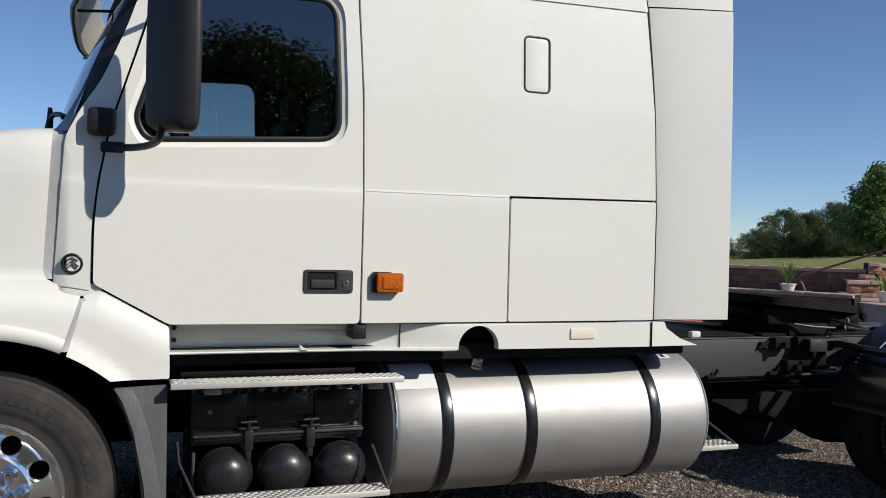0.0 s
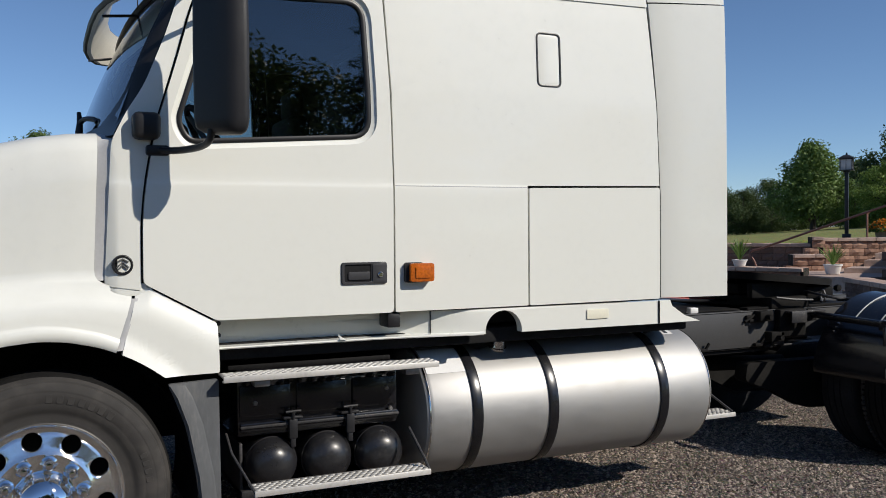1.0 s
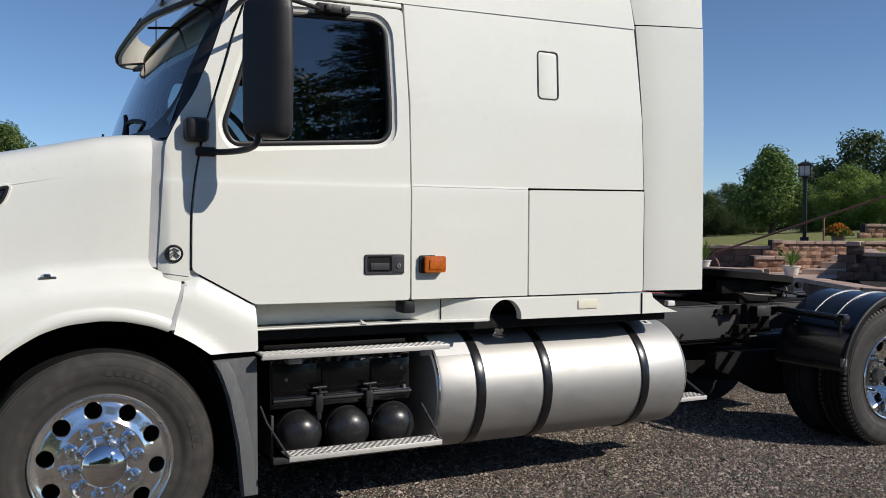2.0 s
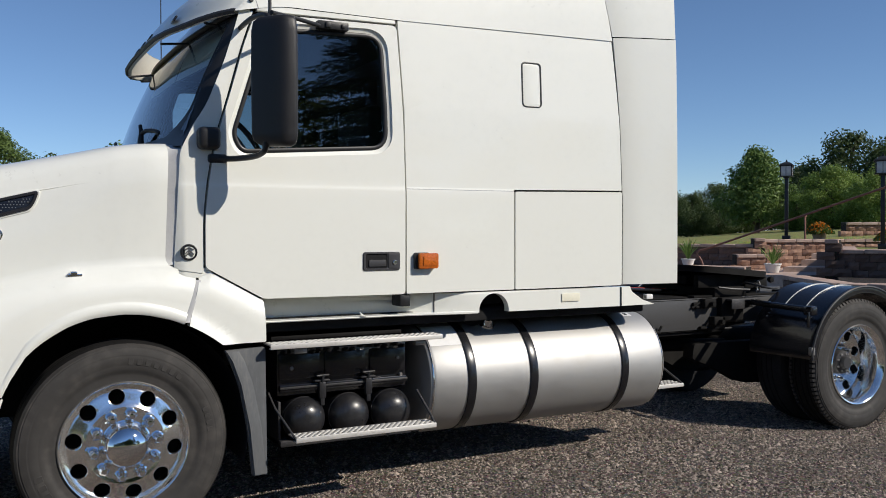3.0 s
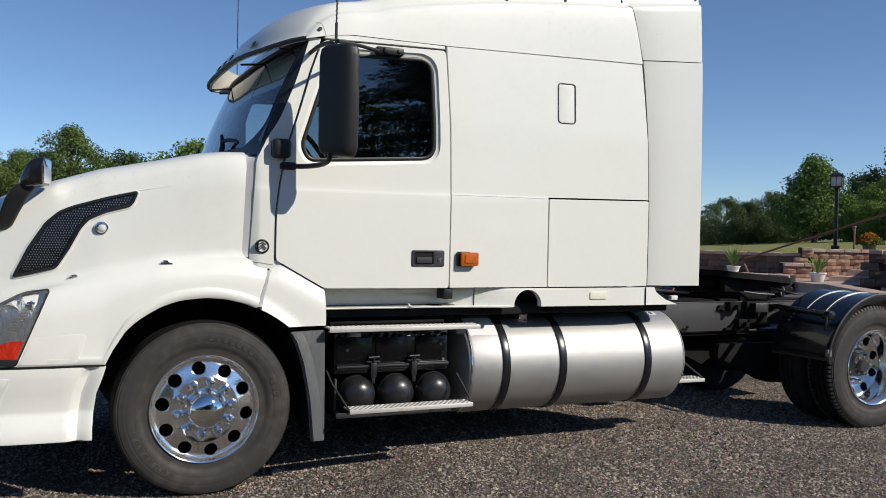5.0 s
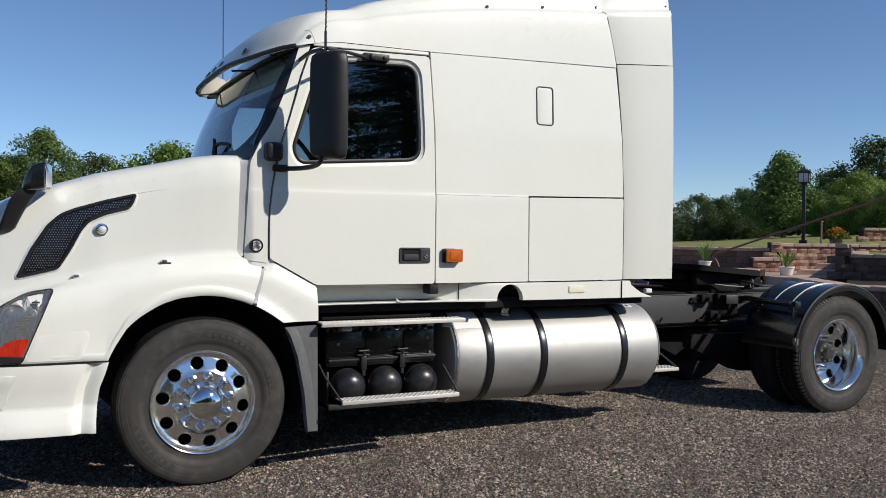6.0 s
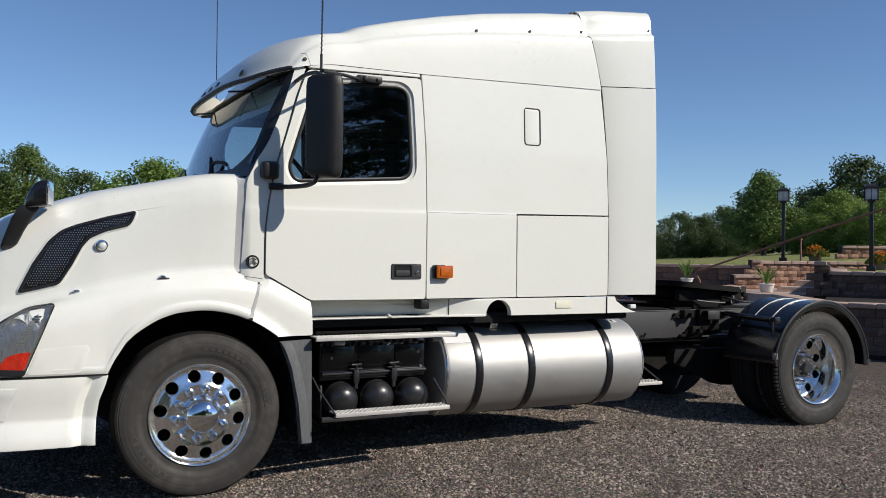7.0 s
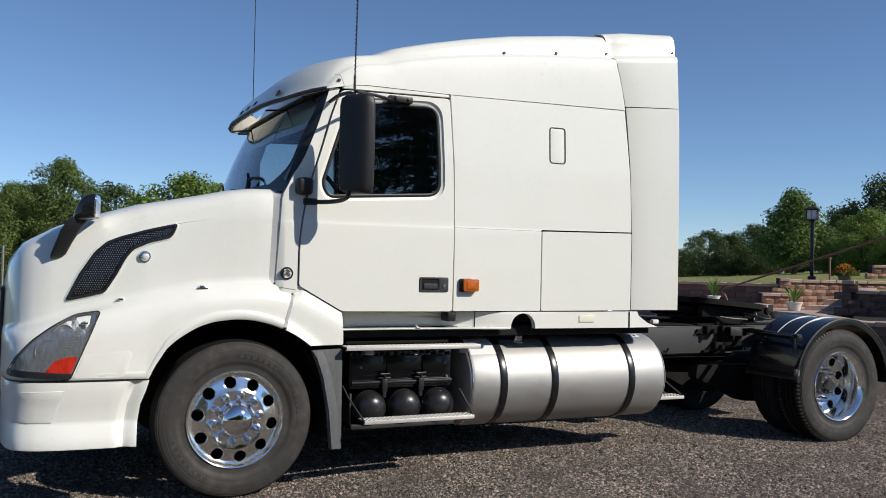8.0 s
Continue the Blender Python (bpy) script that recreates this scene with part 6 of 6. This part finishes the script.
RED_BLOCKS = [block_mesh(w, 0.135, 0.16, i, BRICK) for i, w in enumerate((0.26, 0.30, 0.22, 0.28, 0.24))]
# the same blocks in the darkened colour, for walls that stand in shade
SHADED_BLOCKS = [block_mesh(w, 0.135, 0.16, i, SHADEBRICK) for i, w in enumerate((0.26, 0.30, 0.22, 0.28, 0.24))]


def wall(name, a, b, z0, z1, label, cap=True, thick=0.30, blocks=RED_BLOCKS):
    """A block wall from a to b in plan, with recessed joints and a row of cap stones. Its face looks to the right of a to b."""
    a, b = Vector((a[0], a[1])), Vector((b[0], b[1]))
    run = b - a
    length, d = run.length, run.normalized()
    ang = math.atan2(d.y, d.x)
    at = Matrix.Translation((a.x, a.y, 0)) @ Matrix.Rotation(ang, 4, "Z")
    bm = box(0.0, 0.03, z0 - 0.3, length, thick, z1 - 0.005, 0)
    bm.transform(at)
    w = part(name, bm, MULCH, None)
    tagged(w, label, "wall", kind="structure")
    rs = random.Random(len(name) + int(length * 100))
    rows = int((z1 - z0) / 0.135)
    for j in range(rows):
        x = -0.13 * (j % 2)
        while x < length:
            i = rs.randrange(5)
            bw = (0.26, 0.30, 0.22, 0.28, 0.24)[i]
            cx = x + bw / 2
            if cx < length + 0.05:
                o = new("block", blocks[i])
                o.parent = w
                o.matrix_basis = at @ pose(cx, rs.uniform(-0.006, 0.006), z1 - (j + 1) * 0.135 - (0.07 if cap else 0))
            x += bw
    if cap:
        x = 0
        while x < length - 0.05:
            bw = min(rs.uniform(0.34, 0.46), length - x)
            bm = box(x + 0.003, -0.035, z1 - 0.068, x + bw - 0.003, thick + 0.02, z1 + rs.uniform(-0.003, 0.004), 0.010, 1)
            bm.transform(at)
            part("cap_stone", bm, CAPSTONE, w)
            x += bw
    return w


def yp(d, l):
    p = yard(d, l)
    return (p.x, p.y)


wall("terrace_wall_front", yp(14.3, 0.55), yp(12.9, 6.5), 0.0, 0.80, "low red-brown block wall at the lot's edge, coloured as in shade", blocks=SHADED_BLOCKS)
wall("terrace_wall_side", yp(16.6, -0.15), yp(14.35, 0.50), 0.0, 0.80, "low red-brown block wall at the lot's edge, coloured as in shade", blocks=SHADED_BLOCKS)
wall("terrace_wall_left", yp(19.0, -6.0), yp(17.4, -0.75), 0.0, 0.90, "low block wall with a stone ledge")
wall("lawn_wall_left", yp(22.4, -7.5), yp(20.15, -0.60), 0.5, 1.26, "red-brown block retaining wall below the lawn, coloured as in shade", blocks=SHADED_BLOCKS)
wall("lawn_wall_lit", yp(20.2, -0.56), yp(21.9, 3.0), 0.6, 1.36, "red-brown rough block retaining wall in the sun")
wall("lawn_wall_pier", yp(20.02, -0.64), yp(20.08, -0.44), 0.6, 1.385, "narrow block pier at the wall's end")
wall("lawn_wall_right", yp(16.9, 0.70), yp(15.4, 7.0), 0.75, 1.22, "red-brown block retaining wall beside the stairs, coloured as in shade", blocks=SHADED_BLOCKS)
wall("lawn_wall_return", yp(20.3, 0.92), yp(17.0, 0.70), 0.75, 1.22, "red-brown block cheek wall of the stairs, coloured as in shade", blocks=SHADED_BLOCKS)
wall("stair_pier", yp(16.84, 0.50), yp(16.80, 0.71), 0.75, 1.385, "narrow red-brown block pier at the stairs, coloured as in shade", blocks=SHADED_BLOCKS)
wall("upper_wall", yp(24.2, 1.36), yp(25.2, 4.2), 1.2, 1.74, "red-brown block wall on the lawn")

# terrace floor and the bed behind the front wall
def sheet(name, corners, z, mat, label, category, thick=0.12):
    lo = [(x, y, z - thick) for x, y in corners]
    hi = [(x, y, z) for x, y in corners]
    n = len(corners)
    return tagged(part(name, fix((lo + hi, [tuple(range(n)), tuple(range(n, 2 * n)), *[(i, (i + 1) % n, n + (i + 1) % n, n + i) for i in range(n)]])), mat, None), label, category, kind="structure")


sheet("terrace_floor", [yp(19.3, -6.2), yp(17.6, -0.7), yp(16.8, -0.1), yp(17.6, 0.7), yp(20.8, 0.9), yp(20.3, -0.5), yp(22.2, -6.2)], 0.775, PAVER, "pale paved terrace", "terrace", 0.9)
sheet("planting_bed", [yp(14.5, 0.6), yp(13.1, 6.4), yp(15.6, 6.6), yp(17.0, 0.7)], 0.77, MULCH, "dark bed of loose stone behind the wall", "bed", 0.7)
sheet("upper_lawn", [yp(17.1, 0.85), yp(15.8, 7.0), yp(23.4, 7.0), yp(21.8, 3.0), yp(20.7, 0.95)], 1.195, GRASS, "mown grass above the wall", "lawn", 0.6)
# stairs up to the lawn
for d0, l0, l1, z in ((18.5, -0.12, 0.62, 0.86), (19.3, 0.22, 0.80, 0.97), (19.9, 0.42, 0.90, 1.08)):
    sheet("stair_step", [yp(d0, l0), yp(d0 + 0.1, l1), yp(d0 + 0.85, l1 + 0.1), yp(d0 + 0.8, l0 + 0.15)], z, CAPSTONE, "pale stone stair step", "step", 0.13)
wall("stair_cheek", yp(19.2, -0.95), yp(19.4, -0.40), 0.62, 1.075, "short block pier beside the stairs")


def clump(n, spread, length, width, seed, droop=0.5):
    """A tuft of long bent leaves from one foot."""
    rs = random.Random(seed)
    verts, faces = [], []
    for _ in range(n):
        a, tilt = rs.uniform(0, 2 * math.pi), rs.uniform(0.15, 1.0)
        ln, k = length * rs.uniform(0.6, 1.1), len(verts)
        for i in range(5):
            t = i / 4
            out = spread * tilt * t + droop * spread * tilt * t * t
            up = ln * t * (1 - 0.45 * droop * tilt * t)
            w = width * (1 - t) ** 0.6 * (0.4 + t if t < 0.5 else 1)
            c = Vector((out * math.cos(a), out * math.sin(a), up))
            s = Vector((-math.sin(a), math.cos(a), 0)) * (w / 2 + 0.001)
            verts += [c - s, c + s]
        faces += [(k + 2 * i, k + 2 * i + 1, k + 2 * i + 3, k + 2 * i + 2) for i in range(4)]
    return verts, faces


def pot_plant(at, r, h, plant_h, seed, label):
    p = tagged(part("pot_plant", lathe([(0.0, 0.0), (r * 0.70, 0.0), (r * 0.74, 0.01), (r * 0.96, h * 0.86), (r * 1.06, h * 0.88), (r * 1.06, h), (r * 0.95, h), (r * 0.9, h * 0.85), (0, h * 0.85)], axis="z", n=28), POTWHITE, None), label, "pot plant", "pots on the terrace")
    part("leaves", clump(46, 0.22, plant_h, 0.030, seed), PLANT, p, "narrow green leaves").location = (0, 0, h * 0.8)
    p.matrix_basis = Matrix.Translation(at)
    return p


pot_plant(yard(17.9, -1.77, 0.905), 0.125, 0.115, 0.42, 3, "white pot with a spiky green plant on a stone ledge")
pot_plant(yard(18.0, -0.30, 0.778), 0.145, 0.165, 0.44, 5, "white pot with a spiky green plant at the stairs")


def flower_tub(at, r, h, seed):
    """A clay tub with a mound of orange flowers."""
    rs = random.Random(seed)
    t = tagged(part("flower_tub", lathe([(0, 0), (r * 0.72, 0), (r * 0.95, h * 0.8), (r, h * 0.82), (r, h), (r * 0.9, h), (0, h * 0.9)], axis="z", n=24), POTCLAY, None), "clay tub full of orange flowers on a wall", "flower tub", "flower tubs")
    lv, lf, fv, ff = [], [], [], []
    for _ in range(700):
        a, q, u = rs.uniform(0, 2 * math.pi), math.sqrt(rs.random()), rs.random()
        c = Vector((1.75 * r * q * math.cos(a), 1.75 * r * q * math.sin(a), h + (1 - q * q) * 0.13 * (0.5 + u) - 0.07 * q * q))
        tgt = (fv, ff) if u > 0.62 else (lv, lf)
        s = 0.026 if u > 0.62 else 0.045
        nrm = Vector((rs.gauss(0, 1), rs.gauss(0, 1), rs.gauss(0.8, 1))).normalized()
        e1 = nrm.orthogonal().normalized() * s
        e2 = nrm.cross(e1)
        k = len(tgt[0])
        tgt[0].extend([c + e1, c + e2, c - e1, c - e2])
        tgt[1].append((k, k + 1, k + 2, k + 3))
    part("foliage", (lv, lf), LEAF, t, "green foliage")
    part("blossom", (fv, ff), FLOWER, t, "orange blossom")
    t.matrix_basis = Matrix.Translation(at)
    return t


flower_tub(yard(22.4, 0.68, 1.33), 0.17, 0.22, 1)
flower_tub(yard(20.7, 1.92, 1.19), 0.17, 0.22, 2)


def lamp_post(at, top, label, size=0.8):
    """A square black post with a glazed lantern and a pitched cap."""
    h = (top - at.z) / size
    p = tagged(part("lamp_post", merge(box(-0.045, -0.045, 0.0, 0.045, 0.045, h - 0.42, 0.008), box(-0.10, -0.10, 0.0, 0.10, 0.10, 0.13, 0.01), box(-0.08, -0.08, h - 0.46, 0.08, 0.08, h - 0.42, 0.008)), POSTBLACK, None), label, "lamp post", "yard lamps")
    lan = part("lantern", merge(box(-0.17, -0.17, h - 0.42, 0.17, 0.17, h - 0.40, 0.004), *[box(sx * 0.14 - 0.012, sy * 0.14 - 0.012, h - 0.40, sx * 0.14 + 0.012, sy * 0.14 + 0.012, h - 0.12, 0.003) for sx in (-1, 1) for sy in (-1, 1)], box(-0.16, -0.16, h - 0.14, 0.16, 0.16, h - 0.12, 0.004), *[box(-0.006 if i < 2 else (-0.142 if i == 2 else 0.136), (-0.142 if i == 0 else 0.136) if i < 2 else -0.006, h - 0.40, 0.006 if i < 2 else (-0.136 if i == 2 else 0.142), (-0.136 if i == 0 else 0.142) if i < 2 else 0.006, h - 0.13, 0.001) for i in range(4)]), POSTBLACK, p, "black lantern housing")
    part("lantern_glass", box(-0.135, -0.135, h - 0.40, 0.135, 0.135, h - 0.13, 0.003), FROSTED, lan, "frosted lantern glass")
    roofp = lathe([(0.27, h - 0.125), (0.26, h - 0.11), (0.10, h - 0.03), (0.035, h - 0.02), (0.02, h + 0.03), (0, h + 0.04)], axis="z", n=4)
    roofp.transform(Matrix.Rotation(math.pi / 4, 4, "Z"))
    part("lantern_cap", roofp, POSTBLACK, lan, "pitched black cap")
    p.matrix_basis = Matrix.Translation(at) @ Matrix.Rotation(0.6, 4, "Z") @ Matrix.Scale(size, 4)
    return p


lamp_post(yard(21.5, -0.02, 1.33), 3.04, "black lamp post with a square lantern on the lawn")
lamp_post(yard(18.6, 1.55, 1.19), 2.88, "black lamp post with a square lantern beside the wall")
hook = tagged(part("garden_hook", merge(tube([(0, 0, 0), (0, 0, 0.50)], 0.020, 8), box(-0.03, -0.03, 0.50, 0.03, 0.03, 0.53, 0.006)), RAILBROWN, None), "rusty brown post standing on the lawn", "garden post")
hook.matrix_basis = Matrix.Translation(yard(21.4, 0.35, 1.33))
k = 17.6 / 15
rail_pts = [(-1.27 * k, 0.915), (-1.31 * k, 1.03), (-1.36 * k, 1.10), (-1.33 * k, 1.17), (-1.23 * k, 1.205)]
rail = [yard(17.7, l, z) for l, z in rail_pts]
rail = smooth_curve(rail, 5) + [yard(17.7 - 0.2 * i, -1.23 * k + (2.66 * k) * i / 4, 1.205 + (2.33 - 1.205) * i / 4) for i in range(1, 7)]
hr = tagged(part("handrail", merge(tube(rail, 0.019, 10), tube([rail[-1], rail[-1] + Vector((0, 0, -2.0))], 0.019, 8)), RAILBROWN, None), "rust-brown bent metal handrail of the stairs", "handrail")


# ---- trees ----
def leaf_cloud(clumps, per, size, seed, spread):
    """Small bent leaves scattered in clumps: centre and radius each."""
    g = np.random.default_rng(seed)
    out_v, out_f, k = [], [], 0
    for (cx, cy, cz), r in clumps:
        n = int(per * (r / spread) ** 2)
        u = g.normal(size=(n, 3))
        u /= np.linalg.norm(u, axis=1)[:, None]
        c = u * (r * g.uniform(0.15, 1.22, n) ** 0.65)[:, None] * np.array([1, 1, 0.8]) + (cx, cy, cz)
        nrm = u + g.normal(scale=0.7, size=(n, 3)) + (0, 0, 0.5)
        nrm /= np.linalg.norm(nrm, axis=1)[:, None]
        e1 = np.cross(nrm, g.normal(size=(n, 3)))
        e1 /= np.linalg.norm(e1, axis=1)[:, None]
        e2 = np.cross(nrm, e1)
        s = (size * g.uniform(0.6, 1.3, n))[:, None]
        v = np.stack([c + e1 * s, c + e2 * s * 0.55 + nrm * s * 0.15, c - e1 * s, c - e2 * s * 0.55 + nrm * s * 0.15], 1).reshape(-1, 3)
        out_v.append(v)
        out_f.append(np.arange(4 * n).reshape(-1, 4) + k)
        k += 4 * n
    return np.concatenate(out_v).tolist(), np.concatenate(out_f).tolist()


def tree(name, h, w, seed, mat, label, leaf=0.14, count=46, per=150, foot=0.12, taper=0.6):
    """A trunk with limbs and a ragged crown; h high, w wide; taper narrows the crown's top."""
    rs = random.Random(seed)
    clumps, limbs = [], []
    r0 = w * 0.17
    for i in range(count):
        t = (i + rs.random()) / count
        z = h * (foot + 0.06 + (0.90 - foot) * t)
        prof = math.sin(math.pi * min(1, 0.18 + 0.82 * t) ** (0.8 + taper * 0.6)) ** 0.8 if taper < 1.2 else min(1.0, 0.55 + 2.2 * t) * (1 - t) ** 0.62
        rad = w / 2 * max(0.12, prof) * rs.uniform(0.30, 1.02)
        a = i * 2.4 + rs.uniform(-0.5, 0.5)
        c = (rad * math.cos(a), rad * math.sin(a), z)
        clumps.append((c, r0 * rs.uniform(0.45, 1.30) * (1 - 0.40 * t)))
        if i % 3 == 0:
            limbs.append(c)
    t = tagged(part(name, tube([(0, 0, -0.2), (0.02 * w, 0, h * 0.3), (0, 0.02 * w, h * 0.62), (0, 0, h * 0.9)], [0.035 * h, 0.026 * h, 0.014 * h, 0.004 * h], 8), BARK, None), label, "tree")
    part("limb", merge(*[tube([(0, 0, max(0.1 * h, c[2] - 0.22 * h)), (c[0] * 0.5, c[1] * 0.5, c[2] - 0.07 * h), c], [0.012 * h, 0.008 * h, 0.003 * h], 5) for c in limbs]), BARK, t)
    part("crown", leaf_cloud(clumps, per, leaf, seed, r0), mat, t, angle=180)
    return t


def spruce(name, h, w, seed, label):
    """A tall conifer with drooping whorls of boughs."""
    rs = random.Random(seed)
    t = tagged(part(name, tube([(0, 0, -0.2), (0, 0, h)], [0.022 * h, 0.003 * h], 8), BARK, None), label, "tree")
    verts, faces, boughs = [], [], []
    z = h * 0.06
    while z < h * 0.98:
        k = 1 - z / h
        reach = w / 2 * k**0.75
        for i in range(8 if k > 0.3 else 5):
            a = rs.uniform(0, 2 * math.pi)
            ln = reach * rs.uniform(0.7, 1.1)
            tip = Vector((ln * math.cos(a), ln * math.sin(a), z - 0.20 * ln))
            boughs.append(tube([(0, 0, z), tip * 0.5 + Vector((0, 0, z * 0.5 + 0.04 * ln)), tip], [0.02, 0.014, 0.004], 4))
            m = int(24 + ln * 75)
            for j in range(m):
                q = (j + rs.random()) / m
                c = Vector((0, 0, z)).lerp(tip, q) + Vector((rs.gauss(0, 0.05 + 0.12 * ln * (1 - q) * 0.5), rs.gauss(0, 0.05 + 0.12 * ln * (1 - q) * 0.5), rs.uniform(-0.22, 0.03)))
                d = Vector((math.cos(a) + rs.gauss(0, 0.6), math.sin(a) + rs.gauss(0, 0.6), rs.gauss(-0.5, 0.4))).normalized() * rs.uniform(0.12, 0.24)
                s = d.orthogonal().normalized() * 0.017
                n = len(verts)
                verts += [c - s, c + s, c + d + s * 0.3, c + d - s * 0.3]
                faces.append((n, n + 1, n + 2, n + 3))
        z += h * 0.030 * (0.6 + 0.7 * k)
    part("limb", merge(*boughs), BARK, t)
    part("crown", (verts, faces), NEEDLE, t, angle=180)
    return t


def put(t, x, y, z, s=1.0, turn=0.0):
    t.matrix_basis = Matrix.Translation((x, y, z)) @ Matrix.Rotation(turn, 4, "Z") @ Matrix.Diagonal((s, s, s, 1))


def again(t, x, y, z, s=1.0, turn=0.0):
    o = copy_thing(t, Matrix.Translation((x, y, z)) @ Matrix.Rotation(turn, 4, "Z"))
    o.scale = (s, s, s)
    return o


def at_yard(f, t, d, l, s=1.0, turn=0.0):
    p = yard(d, l)
    return f(t, p.x, p.y, height(p.x, p.y) - 0.05, s, turn)


maple = tree("maple_tree", 3.95, 3.9, 11, LEAF, "rounded green tree with a pointed top on the lawn", 0.070, 110, 330, taper=1.5)
at_yard(put, maple, 45, -0.95, 1.03)
round_tree = tree("broad_tree", 4.6, 5.6, 23, LEAFDARK, "broad dark green tree at the lawn's edge", 0.085, 60, 460, foot=0.02)
bright = tree("bright_bush_tree", 3.2, 3.6, 31, LEAFLIGHT, "light green spreading shrub tree", 0.055, 64, 580, foot=0.02)
young = tree("young_tree", 5.4, 3.8, 47, LEAFMID, "tall leafy green tree at the field's edge", 0.052, 120, 620, foot=0.0, taper=1.0)
at_yard(put, round_tree, 62, 4.4, 1.27)
at_yard(put, bright, 42, 2.1, 0.84)
for d, l, s, a in ((40, 3.9, 0.78, 1.0), (43.5, 0.75, 0.50, 2.0), (41, 5.6, 0.85, 3.1), (44, 3.0, 0.74, 4.0)):
    at_yard(again, bright, d, l, s, a)
for d, l, s, a in ((60, 8.0, 1.24, 1.3), (50, -2.9, 0.36, 2.2), (66, 1.6, 0.95, 0.4), (92, -10.0, 1.10, 2.5), (90, -7.4, 0.74, 0.9), (98, -13.4, 0.85, 1.9), (92, -17.0, 0.95, 2.8), (95, -4.4, 0.66, 1.1), (88, -21.5, 1.0, 0.2), (52, -1.9, 0.44, 1.7), (56, 0.6, 0.55, 2.9), (93, -2.2, 0.6, 0.8), (90, -25, 1.0, 2.1), (52, -3.2, 0.62, 1.4), (51, -4.4, 0.52, 2.6), (58, -1.2, 0.42, 0.7), (57, -0.3, 0.40, 2.4), (60, 1.8, 0.5, 1.2)):
    at_yard(again, round_tree, d, l, s, a)
# left of the truck, beyond the field
put(young, 0.2, 39.6, 0, 1.16, 0.5)
for x, y, s, a in ((-1.9, 39.4, 0.92, 1.7), (-3.8, 40.0, 1.0, 2.9), (-5.8, 39.0, 1.1, 0.7), (-8.5, 40, 1.05, 1.9), (1.4, 42.5, 0.72, 2.2), (-0.9, 41.5, 0.95, 0.1)):
    again(young, x, y, 0, s, a)
for x, y, s, a in ((5.0, 34.0, 1.62, 0.3), (3.5, 35.5, 1.30, 1.4), (6.6, 34.4, 1.5, 2.6)):
    again(bright, x, y, 0, s, a)
for x, y, s, a in ((6.3, 84, 1.88, 0.3), (9.8, 86, 1.5, 1.4), (2.5, 85, 1.5, 2.2), (14, 88, 1.6, 2.0), (-3, 88, 1.6, 0.9), (20, 90, 1.6, 1.5), (27, 88, 1.7, 0.4), (-9, 84, 1.7, 2.7), (34, 92, 1.6, 0.6), (43, 93, 1.6, 2.6)):
    again(round_tree, x, y, 0, s, a)
pole = tagged(part("field_post", tube([(0, 0, 0), (0, 0, 1.9)], 0.045, 8), STEEL, None), "thin pale post in the field", "post")
pole.matrix_basis = Matrix.Translation((-2.0, 29.4, 0))
# behind the camera, mirrored in window and hub
fir = spruce("spruce_tree", 13.0, 7.0, 5, "tall dark spruce with drooping boughs")
put(fir, 9.6, -19.5, 0)
yard_tree = tree("yard_tree", 9.8, 11.5, 61, LEAFDARK, "broad leafy tree across the lot", 0.115, 95, 1250, foot=0.04)
put(yard_tree, 4.6, -25, 0, 1.0, 0.3)
for x, y, s, a in ((0.5, -27, 1.9, 1.1), (-5, -29, 1.8, 0.8), (-11, -28, 1.6, 2.7), (-18, -30, 1.7, 0.2), (24, -30, 1.8, 2.2), (-26, -26, 1.7, 1.2)):
    again(round_tree, x, y, 0, s, a)
